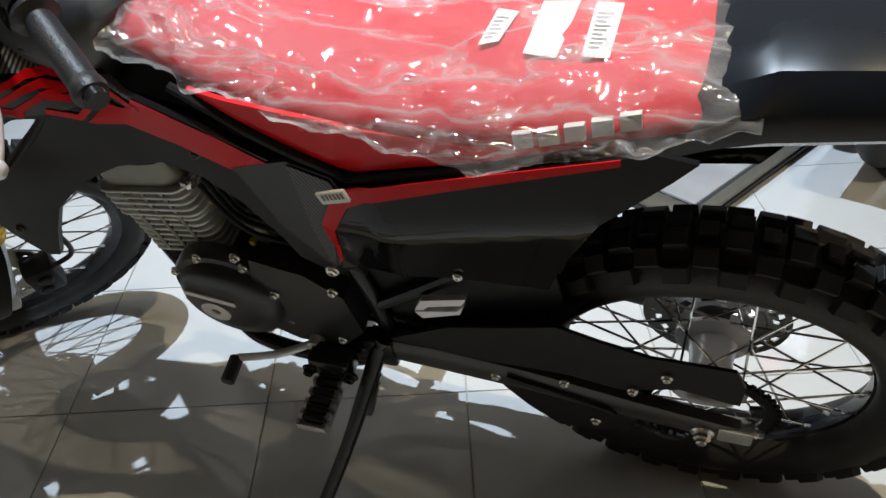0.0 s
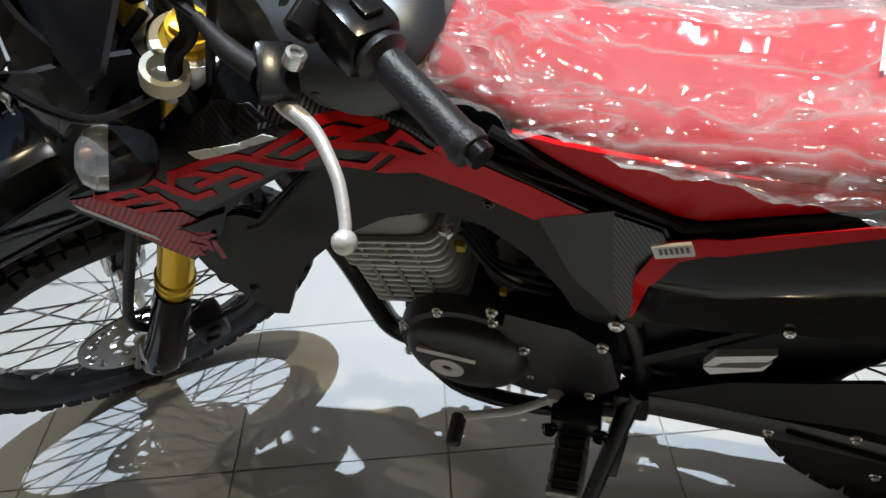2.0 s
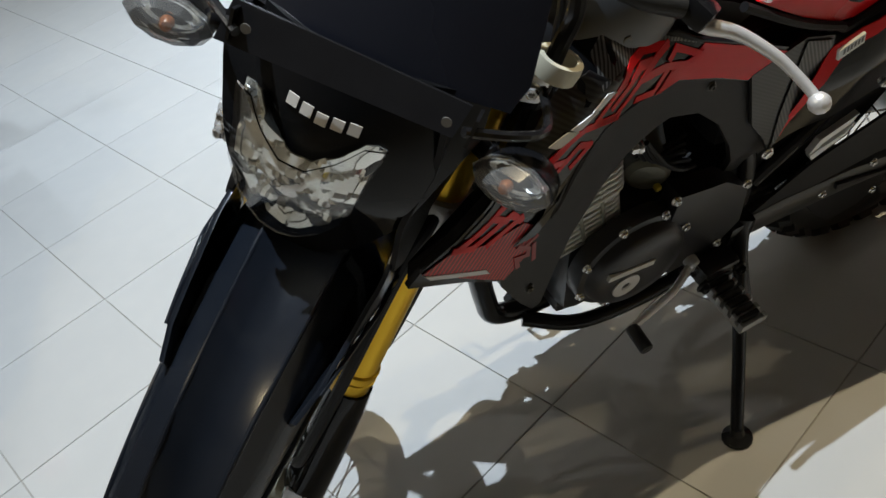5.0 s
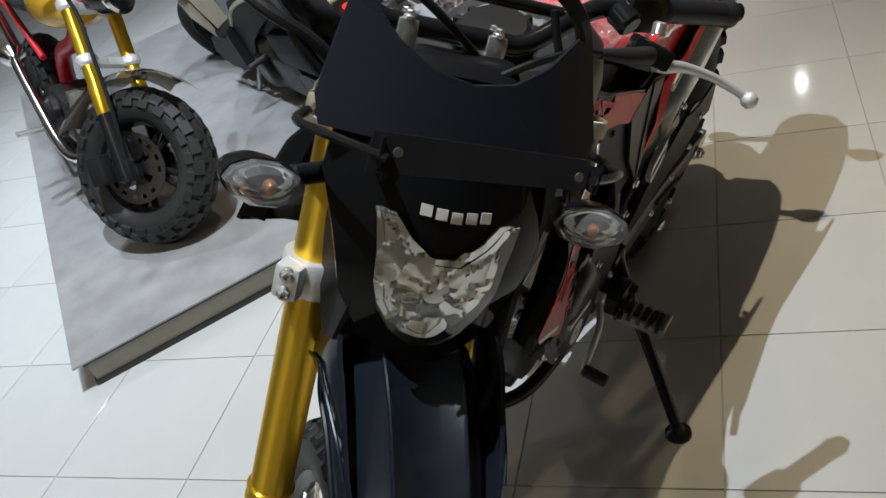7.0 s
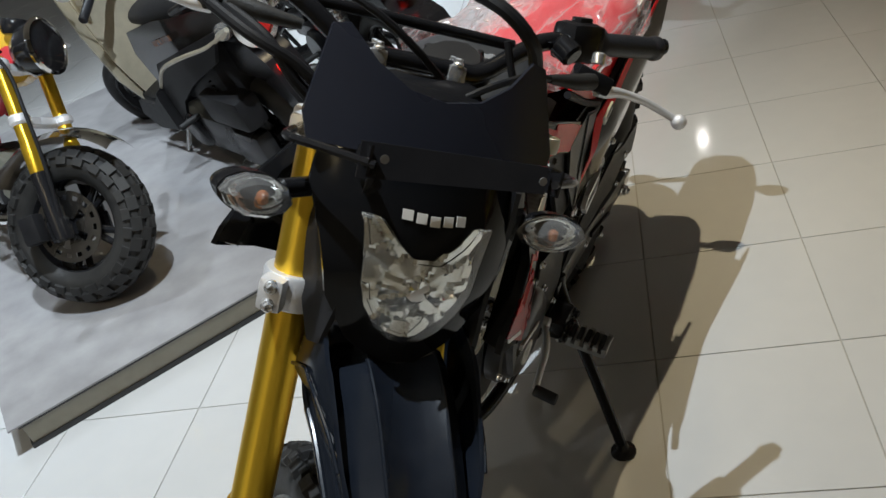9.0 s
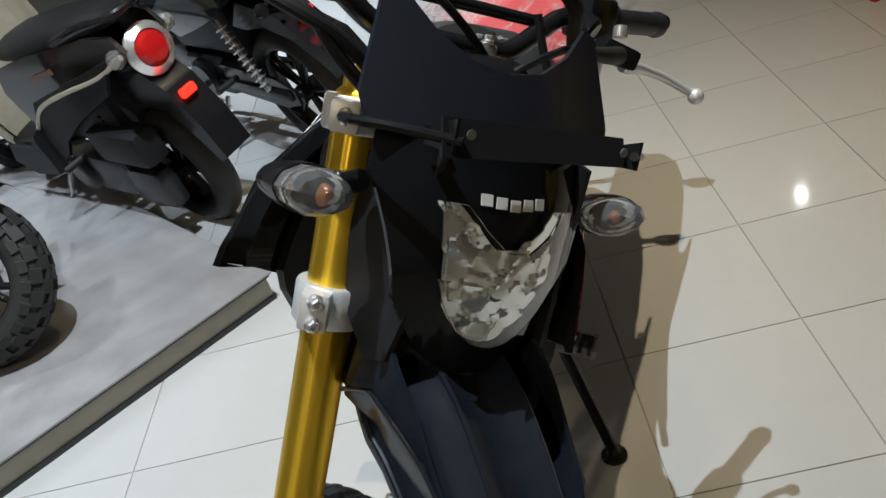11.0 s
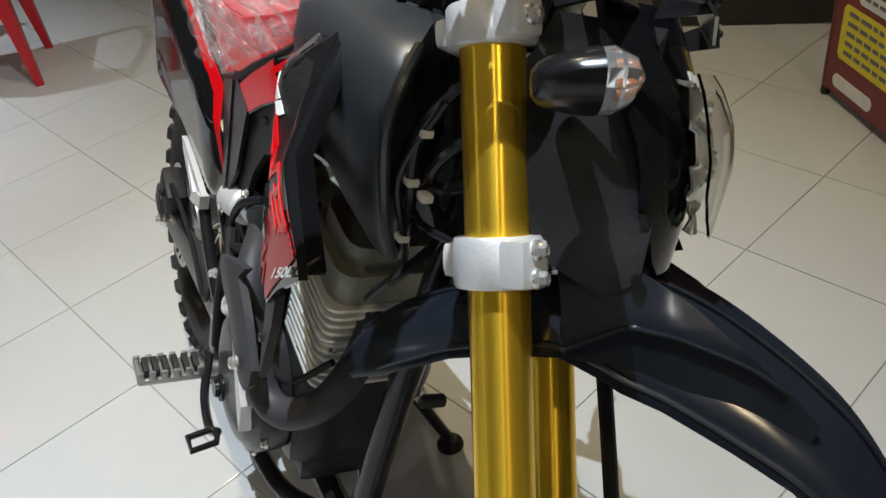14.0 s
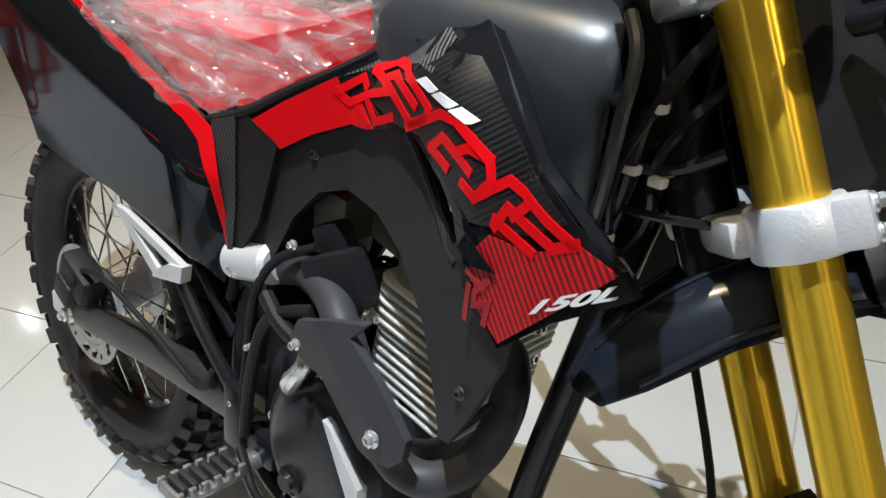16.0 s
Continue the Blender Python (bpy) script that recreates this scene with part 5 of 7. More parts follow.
refl = sheet([(l * 0.96, 1.03 + (s - 1.03) * 0.96) for l, s in HL], facet_f, 0.002, 0.0035, to=lambda l, s, w: S(w, l - 0.021, s))
lamp = sp("headlamp", refl, REFLECT, "clear multi-reflector headlamp", smooth=22)
bowl = lathe([(0.017, -0.004), (0.017, 0.006), (0.013, 0.010), (0.006, 0.011)], S(0.196, -0.021, 1.028), (-1, 0, 0), 20)
sp("lamp_bulb", bowl, CHROME, "bulb shield", lamp)
glass = sheet(HL, lambda l, s: mask_f(l, s) + 0.019 - 1.2 * l * l, 0.0025, 0.014, to=lambda l, s, w: S(w, l - 0.021, s))
glob = sp("lamp_lens", glass, LENS, "clear plastic lens", lamp)
glob.visible_shadow = False
for k in range(5):
    l0 = 0.030 - 0.0145 * k
    z0 = 1.099 + 0.0014 * abs(k - 2)
    sp("mask_mark", sheet([(l0, z0 - 0.006), (l0 - 0.0105, z0 - 0.006), (l0 - 0.0105, z0 + 0.004), (l0, z0 + 0.004)], lambda l, s: mask_f(l, s) - 0.0070, 0.0015, 0.2, to=lambda l, s, w: S(w, l - 0.010, s)), SILVERP, "pale block mark on the mask")
for sd in (-1, 1):
    cheek = sheet([(0.175, 1.135), (0.09, 1.155), (0.055, 1.10), (0.045, 1.03), (0.075, 0.955), (0.12, 0.925), (0.150, 0.935), (0.165, 1.00), (0.160, 1.07)], lambda u, v: sd * (0.088 + 0.30 * (0.165 - u) * 0.5 + 0.003 * math.sin(45 * (v - 0.4 * u))), 0.006, 0.02, roll=0.005, to=lambda u, v, w: S(u, w, v))
    sp("mask_cheek", cheek, MATTE, "folded black side of the mask")
visor = sheet([(-0.136, 1.150), (0.136, 1.150), (0.142, 1.175), (0.122, 1.262), (0.105, 1.266), (0.075, 1.236), (0.040, 1.216), (0.0, 1.210), (-0.040, 1.216), (-0.075, 1.236), (-0.105, 1.266), (-0.122, 1.262), (-0.142, 1.175)],
              lambda l, s: 0.165 - 1.3 * l * l - 0.36 * (s - 1.15), 0.006, 0.02, roll=0.004, to=lambda l, s, w: S(w, l - 0.010, s))
sp("visor", visor, NAVY, "tall black number-board visor")
band = sheet([(-0.102, 1.136), (0.102, 1.146), (0.106, 1.172), (-0.098, 1.168)], lambda l, s: 0.206 - 0.5 * (s - 1.15), 0.003, 0.03, to=lambda l, s, w: S(w, l - 0.010, s))
brk = sp("plate_bracket", band, SATIN, "flat black metal plate bracket")
sp("bracket_rod", tube([S(0.10, -0.150, 1.150), S(0.14, -0.165, 1.150), S(0.178, -0.14, 1.152), S(0.212, -0.095, 1.150)], 0.0045, 8), SATIN, "", brk)
sp("bracket_rod", tube([S(0.08, 0.145, 1.152), S(0.14, 0.160, 1.152), S(0.178, 0.14, 1.156), S(0.212, 0.098, 1.158)], 0.0045, 8), SATIN, "", brk)
sp("bracket_tab", sheet([(0.212, 1.168), (0.212, 1.140), (0.165, 1.140), (0.175, 1.160)], lambda u, v: -0.103, 0.003, 0.1, to=lambda u, v, w: S(u, w, v)), SATIN, "", brk)
sp("bracket_tab", sheet([(0.212, 1.172), (0.212, 1.145), (0.165, 1.143), (0.175, 1.162)], lambda u, v: 0.106, 0.003, 0.1, to=lambda u, v, w: S(u, w, v)), SATIN, "", brk)
for l, s in ((-0.088, 1.157), (0.083, 1.160)):
    sp("bracket_hole", lathe([(0.0045, 0), (0.0045, 0.001), (0.003, 0.001)], S(0.2125, l, s), (-1, 0, 0), 10), INK, "", brk)

# indicators
for sd in (-1, 1):
    c = S(0.138, sd * 0.170 - 0.014, 1.086)
    m = Matrix.Translation(c) @ pose(0, 0, 0, 0, 0, sd * -18)
    body = bmesh.new()
    lensb = bmesh.new()

    def oval(x, a, b, n=20):
        return [Vector((x, a * math.cos(t), b * math.copysign(abs(math.sin(t)) ** 1.15, math.sin(t)) - 0.10 * a * math.cos(t) * sd)) for t in np.linspace(0, 2 * math.pi, n, endpoint=False)]

    ring_skin(body, [oval(0.050, 0.014, 0.009), oval(0.046, 0.024, 0.014), oval(0.036, 0.033, 0.018), oval(0.020, 0.038, 0.0215), oval(0.005, 0.0405, 0.0228)])
    ring_skin(lensb, [oval(0.006, 0.0390, 0.0215, 10), oval(-0.006, 0.0400, 0.0222, 10), oval(-0.018, 0.032, 0.016, 10), oval(-0.025, 0.014, 0.006, 10)])
    rod((0.010, sd * 0.030, 0.004), (0.020, sd * 0.075, 0.006), 0.011, 12, bm=body)
    for b in (body, lensb):
        b.transform(m)
    ind = sp("indicator", body, SATIN, "black indicator housing with a clear lens")
    lo = sp("indicator_lens", lensb, FROST, "clear ribbed lens", ind, smooth=15)
    lo.visible_shadow = False
    bl_ = lathe([(0.006, 0), (0.0065, 0.004), (0.004, 0.009), (0.001, 0.010)], (0, 0, 0), (-1, 0, 0), 14)
    bl_.transform(m @ Matrix.Translation((-0.007, 0, 0)))
    sp("indicator_bulb", bl_, AMBER, "amber bulb", ind)
    rf = bmesh.new()
    ring_skin(rf, [oval(0.013, 0.036, 0.019, 14), oval(0.004, 0.024, 0.012, 14), oval(0.006, 0.010, 0.006, 14)])
    rf.transform(m)
    sp("indicator_reflector", rf, REFLECT, "", ind, smooth=5)

# handlebar, grips, levers, instruments
bar = [S(-0.076, 0.385, 1.318), S(-0.054, 0.27, 1.300), S(-0.036, 0.185, 1.290), S(-0.012, 0.135, 1.268), S(0.0, 0.085, 1.236), S(0.0, 0.05, 1.232), S(0.0, -0.05, 1.232), S(0.0, -0.085, 1.236), S(-0.012, -0.135, 1.268), S(-0.036, -0.185, 1.290), S(-0.054, -0.27, 1.300), S(-0.076, -0.385, 1.318)]
hbar = sp("handlebar", tube(bar, 0.0115, 14), SATIN, "black steel handlebar")
sp("cross_brace", tube([S(-0.014, 0.125, 1.275), S(-0.014, -0.125, 1.275)], 0.007, 12), SATIN, "", hbar)
for sd in (-1, 1):
    sp("bar_mount", join(box(S(0, sd * 0.05, 1.215), (0.030, 0.024, 0.050), 0.006), bolt(S(0.009, sd * 0.05, 1.240), (0, 0, 1), 0.005, 0.008), bolt(S(-0.009, sd * 0.05, 1.240), (0, 0, 1), 0.005, 0.008)), STEEL, "silver handlebar mount")
    p0, p1 = S(-0.053, sd * 0.258, 1.2995), S(-0.0745, sd * 0.378, 1.314)
    d = (p1 - p0).normalized()
    grip = lathe([(0.022, 0), (0.024, 0.003), (0.024, 0.008), (0.0165, 0.012)] + [(0.0150 + (0.0004 if k % 2 else 0), 0.014 + 0.0024 * k) for k in range(38)] + [(0.0165, 0.107), (0.0175, 0.112), (0.0165, 0.119), (0.010, 0.122)], p0, d, 22)
    sp("grip", grip, GRIPM, "ribbed black rubber grip")
    q = d.to_track_quat("Y", "Z").to_matrix().to_4x4()
    sw = box(S(-0.048, sd * 0.232, 1.297), (0.050, 0.055, 0.052), 0.012, q)
    box(S(-0.050, sd * 0.232, 1.324), (0.020, 0.022, 0.010), 0.004, q, sw)
    sp("switch_housing", sw, SATIN, "black switch housing")
    per = rod(S(-0.030, sd * 0.195, 1.292), S(-0.008, sd * 0.21, 1.278), 0.016)
    box(S(0.016, sd * 0.228, 1.258), (0.034, 0.050, 0.024), 0.006, pose(0, 0, 0, sd * 12, 0, sd * -14), per)
    sp("lever_perch", per, SATIN, "black lever perch with dust cover")
    lev = tube([S(0.020, sd * 0.238, 1.246), S(0.016, sd * 0.254, 1.246), S(0.008, sd * 0.273, 1.248), S(0.004, sd * 0.293, 1.248), S(0.004, sd * 0.322, 1.245), S(0.006, sd * 0.340, 1.241), S(0.012, sd * 0.364, 1.234), S(0.017, sd * 0.374, 1.230)], [0.0075, 0.0080, 0.0072, 0.0062, 0.0056, 0.0054, 0.0052, 0.0052], 12)
    rs = lathe([(0.0005, -0.0105), (0.006, -0.0088), (0.0095, -0.005), (0.0108, 0), (0.0095, 0.005), (0.006, 0.0088), (0.0005, 0.0105)], S(0.018, sd * 0.377, 1.229), (0, 0, 1), 18)
    sp("lever", join(lev, rs), ALLOY, "polished alloy lever with a ball end")
    sp("mirror_boss", join(lathe([(0.009, 0), (0.009, 0.012), (0.006, 0.014), (0.006, 0.009)], S(0.008, sd * 0.236, 1.278), (0.15, 0, 1), 16)), STEEL)
    bt = tube([S(0.028, sd * 0.222, 1.256), S(0.042, sd * 0.190, 1.252), S(0.053, sd * 0.150, 1.250)], [0.011, 0.010, 0.0055], 12)
    sp("cable_boot", bt, RUBBER, "black rubber cable boot")
sp("brake_hose", tube([S(0.03, 0.10, 0.99), S(0.075, 0.105, 0.95), S(0.090, 0.098, 0.888), S(0.102, 0.092, 0.645), S(0.098, 0.085, 0.50), S(0.06, 0.08, 0.42)], 0.0085, 10), MATTE, "thick black hose down the fork")
for off in (0.0, 0.016):
    sp("control_hose", tube([S(0.02, -0.235 - off, 1.255), S(0.075, -0.19 - off, 1.232), S(0.088, -0.155, 1.196 + off), S(0.086, -0.118, 1.166 + off), S(0.06, -0.085, 1.13)], 0.0065, 10), MATTE, "black control hose")
sp("clutch_cable", tube([S(0.053, 0.150, 1.250), S(0.075, 0.10, 1.245), S(0.085, 0.02, 1.20), S(0.03, -0.04, 1.10), S(-0.03, -0.045, 1.0)], 0.0045, 8), MATTE)
sp("throttle_cable", tube([S(-0.04, -0.215, 1.285), S(0.03, -0.16, 1.30), S(0.07, -0.06, 1.27), S(0.05, 0.05, 1.18), S(-0.02, 0.05, 1.05)], 0.0045, 8), MATTE)
ckl = tube([S(0.045, 0.03, 1.325), S(0.08, 0.06, 1.312), S(0.086, 0.095, 1.288), S(0.062, 0.122, 1.262), S(0.054, 0.140, 1.221), S(0.067, 0.141, 1.189), S(0.05, 0.145, 1.12), S(0.0, 0.135, 1.0)], 0.0085, 10)
sp("cable_sleeve", ckl, MATTE, "thick black cable sleeve")
ringb = bmesh.new()
n = 20
rr = []
for a in np.linspace(0, 2 * math.pi, n, endpoint=False):
    c = S(0.077, 0.146, 1.178) + Vector((math.cos(a) * 0.019, math.sin(a) * 0.019, 0))
    e = Vector((math.cos(a), math.sin(a), 0))
    rr.append([c + e * x + Vector((0, 0, z)) for x, z in ((-0.003, -0.009), (0.003, -0.009), (0.004, 0), (0.003, 0.009), (-0.003, 0.009))])
ring_skin(ringb, rr, closed=True, caps=False)
sp("cable_guide", ringb, CREAM, "cream plastic cable guide ring")
ins = box(S(0.070, 0, 1.195), (0.045, 0.115, 0.055), 0.014, pose(0, 0, 0, 0, -30, 0))
sp("instrument_panel", ins, SATIN, "black instrument panel behind the visor")
for k, pts in enumerate(([(-1.03, 0.05, 1.02), (-1.0, 0.075, 0.95), (-0.98, 0.06, 0.86), (-0.93, 0.04, 0.78)], [(-1.04, -0.04, 1.02), (-1.005, -0.07, 0.94), (-0.98, -0.06, 0.85), (-0.94, -0.04, 0.77)], [(-1.05, 0.02, 0.99), (-1.01, 0.06, 0.92), (-0.995, 0.03, 0.84), (-0.95, 0.05, 0.76)], [(-1.02, 0.065, 0.99), (-0.985, 0.08, 0.90), (-0.97, 0.05, 0.80), (-0.92, 0.06, 0.72)],
                         [(-1.06, 0.05, 0.93), (-1.02, 0.055, 0.905), (-0.98, 0.06, 0.90), (-0.95, 0.05, 0.905)], [(-1.07, 0.045, 0.87), (-1.02, 0.06, 0.865), (-0.98, 0.055, 0.86), (-0.94, 0.05, 0.87)])):
    bp("cable", tube(pts, 0.0042 if k % 2 else 0.006, 8), SATIN, "black control cable")
for x, y, z in ((-1.005, 0.072, 0.955), (-0.992, 0.07, 0.90), (-1.015, 0.065, 0.895), (-0.975, 0.06, 0.83)):
    bp("cable_clip", box((x, y, z), (0.014, 0.012, 0.008), 0.002), SILVERP, "small pale cable clip")
mc = box(S(-0.02, -0.20, 1.315), (0.045, 0.05, 0.035), 0.006)
sp("brake_reservoir", mc, SATIN, "black brake fluid reservoir")

# clear film over the seat: a loose bag with folds, its hem hanging down the sides
HEM_L = ((-0.80, 1.030), (-0.671, 0.985), (-0.60, 0.935), (-0.509, 0.905), (-0.429, 0.893), (-0.374, 0.886), (-0.309, 0.874), (-0.266, 0.860), (-0.207, 0.876), (-0.137, 0.905), (-0.05, 0.930))
HEM_R = ((-0.80, 1.010), (-0.754, 0.965), (-0.695, 0.925), (-0.609, 0.880), (-0.507, 0.828), (-0.448, 0.808), (-0.372, 0.806), (-0.292, 0.836), (-0.205, 0.862), (-0.145, 0.888), (-0.05, 0.930))
fbm = bmesh.new()
vf = []
for x in np.linspace(-0.012, -0.80, 150):
    z0, z1, hw = [float(np.interp(-x, [-r[0] for r in SEAT], [r[i] for r in SEAT])) for i in (1, 2, 3)]
    hems = [float(np.interp(x, [h[0] for h in H], [h[1] for h in H])) + 0.007 * noise.noise(Vector((x * 30, k * 5, 2))) for k, H in enumerate((HEM_R, HEM_L))]
    path = []
    zs = (z0 + z1) / 2
    for k in range(11):
        t = k / 10
        path.append((hw + 0.010 + 0.010 * math.sin(t * math.pi), min(hems[0], zs) * (1 - t) + zs * t, 0, 1))
    for k in range(1, 34):
        t = math.pi * k / 34
        cx, cy = math.cos(t), math.sin(t)
        y = (hw + 0.008) * math.copysign(abs(cx) ** 0.72, cx)
        path.append((y, zs + ((z1 - z0) / 2 + 0.007) * cy ** 0.75 - 0.008 * (y / hw) ** 2 * cy, cy, math.copysign(1, cx)))
    for k in range(11):
        t = k / 10
        path.append((-hw - 0.010 - 0.005 * math.sin(t * math.pi), zs * (1 - t) + min(hems[1], zs) * t, 0, -1))
    row = []
    for y, z, cy, sgn in path:
        a = abs(noise.noise(Vector((x * 8 + y * 22 - z * 18, y * 10 + x * 6, z * 8))))
        b = abs(noise.noise(Vector((x * 24 - z * 34, y * 34 - x * 9, z * 20 + x * 16))))
        c = abs(noise.noise(Vector((x * 40 + z * 60, y * 60, z * 30))))
        w = 0.022 * (0.30 - a) + 0.011 * (0.3 - b) + 0.003 * (0.3 - c)
        side = 1 - cy
        n = Vector((0, sgn * side + (y / hw) * 0.4, cy)).normalized()
        row.append(fbm.verts.new(Vector((x, y, z)) + n * max(-0.004, w) * (1 + 0.5 * side)))
    vf.append(row)
for a, b in zip(vf, vf[1:]):
    for i in range(len(a) - 1):
        fbm.faces.new((a[i], a[i + 1], b[i + 1], b[i]))
cover_film = thing("plastic_film_cover", "clear crinkled polythene film wrapped over the red seat", "film", BIKE, bm=fbm, mat=FILM)
cover_film.visible_shadow = False


loose = bmesh.new()
lf = []
for x in np.linspace(-0.10, -0.74, 90):
    z0, z1, hw = [float(np.interp(-x, [-r[0] for r in SEAT], [r[i] for r in SEAT])) for i in (1, 2, 3)]
    hem = float(np.interp(x, [h[0] for h in HEM_R], [h[1] for h in HEM_R])) + 0.012 * noise.noise(Vector((x * 22, 7, 2)))
    row = []
    for k in range(26):
        t = k / 25
        y = (hw + 0.030 + 0.012 * math.sin(t * 3)) * math.cos(max(0, t - 0.45) * 2.5)
        z = hem + 0.006 + (z1 + 0.016 - hem) * min(1, t / 0.62) ** 0.9
        w = 0.016 * (0.3 - abs(noise.noise(Vector((x * 11 + z * 24, y * 16, z * 9 + 3))))) + 0.008 * noise.noise(Vector((x * 30, y * 30, z * 40)))
        row.append(loose.verts.new((x, y + max(-0.012, w), z + max(0, w) * 0.6)))
    lf.append(row)
for a, b in zip(lf, lf[1:]):
    for i in range(len(a) - 1):
        loose.faces.new((a[i], a[i + 1], b[i + 1], b[i]))
part("loose_film_fold", loose, FILM, cover_film, "second loose fold of the film").visible_shadow = False


def paper(corners, z, lines, label):
    bm = bmesh.new()
    vs = [bm.verts.new((x, y, z - 0.8 * y * y)) for x, y in corners]
    bm.faces.new(vs)
    bmesh.ops.subdivide_edges(bm, edges=bm.edges[:], cuts=4, use_grid_fill=True)
    bmesh.ops.solidify(bm, geom=bm.faces[:], thickness=0.0006)
    ob = thing("paper_tag", label, "paper", BIKE, "papers on the seat", bm, WHITEP)
    if lines:
        lb = bmesh.new()
        a, b, c, d = [Vector((x, y, z - 0.8 * y * y + 0.0012)) for x, y in corners]
        for k in range(lines):
            t = 0.15 + 0.7 * k / lines
            p, q = a.lerp(d, t), b.lerp(c, t)
            p, q = p.lerp(q, 0.15), p.lerp(q, 0.55 + 0.3 * ((k * 7) % 3) / 3)
            w = (d - a).normalized() * 0.0016
            lb.faces.new([lb.verts.new(u) for u in (p, q, q + w, p + w)])
        part("printed_text", lb, INK, ob)
    return ob


paper([(-0.292, -0.020), (-0.272, -0.012), (-0.262, 0.037), (-0.285, 0.040)], 0.9395, 6, "narrow white printed paper tag under the seat film")
paper([(-0.242, -0.032), (-0.208, -0.036), (-0.200, 0.055), (-0.238, 0.050)], 0.9450, 0, "plain white paper slip under the seat film")
paper([(-0.183, -0.038), (-0.156, -0.037), (-0.154, 0.046), (-0.182, 0.046)], 0.9515, 9, "cream printed paper tag under the seat film")

# ---- display platform ----
PLAT = pose(0.99, 0.50, 0, 0, 0, 41.6)
plat = thing("display_platform", "low grey stone-look display platform with beige and black edging", "platform", PLAT)
PL, PW = 2.75, 1.03
part("core", box((PL / 2, PW / 2, 0.045), (PL - 0.012, PW - 0.012, 0.07), 0.002), BEIGE, plat, "beige side strip")
part("bottom_rail", box((PL / 2, PW / 2, 0.008), (PL, PW, 0.016), 0.002), BLACKTRIM, plat, "black bottom edging")
part("top_rail", box((PL / 2, PW / 2, 0.086), (PL + 0.004, PW + 0.004, 0.016), 0.002), BLACKTRIM, plat, "black top edging")
part("top_panel", box((PL / 2 - 0.01, PW / 2 + 0.01, 0.098), (PL + 0.02, PW + 0.03, 0.006), 0.001), SLATE, plat, "mottled grey stone laminate top")


# ---- the small bike on the platform ----
def cast_wheel(name, at, R, half, rim_r, parent, label, blocks=0, disc=None):
    hub = lathe([(0.012, -0.05), (0.032, -0.05), (0.036, -0.03), (0.036, 0.03), (0.032, 0.05), (0.012, 0.05)], (0, 0, 0), (0, 1, 0), 24)
    w = part(name, hub, SATIN, parent, label, at=at)
    h = (R - rim_r) * 0.56
    if blocks:
        knobbly_tyre(R, half, h, blocks, 0.008, [(-0.30, 0, 0.034, 0.040), (0.30, 1, 0.034, 0.040), (0.0, 0, 0.030, 0.030), (0.80, 0, 0.034, 0.042), (-0.80, 1, 0.034, 0.042), (1.25, 1, 0.026, 0.034), (-1.25, 0, 0.026, 0.034)], w, "black tyre with chunky tread blocks")
    else:
        ty = lathe([(R - h + h * math.cos(a), half * math.sin(a)) for a in np.linspace(-2.75, 2.75, 18)], (0, 0, 0), (0, 1, 0), 72, closed=True)
        part("tyre", ty, RUBBER, w, "black tyre")
    rw = half * 0.72
    part("rim", lathe([(rim_r + 0.012, -rw), (rim_r, -rw * 0.8), (rim_r - 0.012, -rw * 0.3), (rim_r - 0.012, rw * 0.3), (rim_r, rw * 0.8), (rim_r + 0.012, rw), (rim_r - 0.008, rw * 0.9), (rim_r - 0.022, rw * 0.3), (rim_r - 0.022, -rw * 0.3), (rim_r - 0.008, -rw * 0.9)], (0, 0, 0), (0, 1, 0), 56, closed=True), SATIN, w, "black cast rim")
    for k in range(5):
        for e in (-0.16, 0.16):
            a = 2 * math.pi * k / 5 + e
            b = 2 * math.pi * k / 5 + e * 0.6
            part("wheel_spoke", tube([(0.03 * math.cos(b), 0, 0.03 * math.sin(b)), ((rim_r - 0.012) * math.cos(a), 0, (rim_r - 0.012) * math.sin(a))], [0.013, 0.010], 8), SATIN, w)
    if disc:
        d = join(cells(disc * 0.62, disc, 60, 3, lambda i, j: j == 1 and i % 4 < 2, 0.004), cells(disc * 0.25, disc * 0.64, 30, 1, lambda i, j: i % 6 < 2, 0.004))
        d.transform(Matrix.Translation((0, 0.055, 0)))
        part("brake_disc", d, DISC, w, "drilled steel brake disc")
    return w


MINI = pose(1.63, 2.26, 0.082, 15, 0, 50)
mini = thing("small_motorcycle", "small yellow motorcycle with gold forks and fat tyres on the platform", "motorcycle", MINI)
MS = pose(-1.325, 0, 0, 0, 25, 0) @ pose(0, 0, 0, 0, 0, 40)
MA = 0.29


def mp(name, bm, mat, label="", parent=None, steered=False):
    if steered:
        bm.transform(MS)
    return part(name, bm, mat, parent or mini, label)


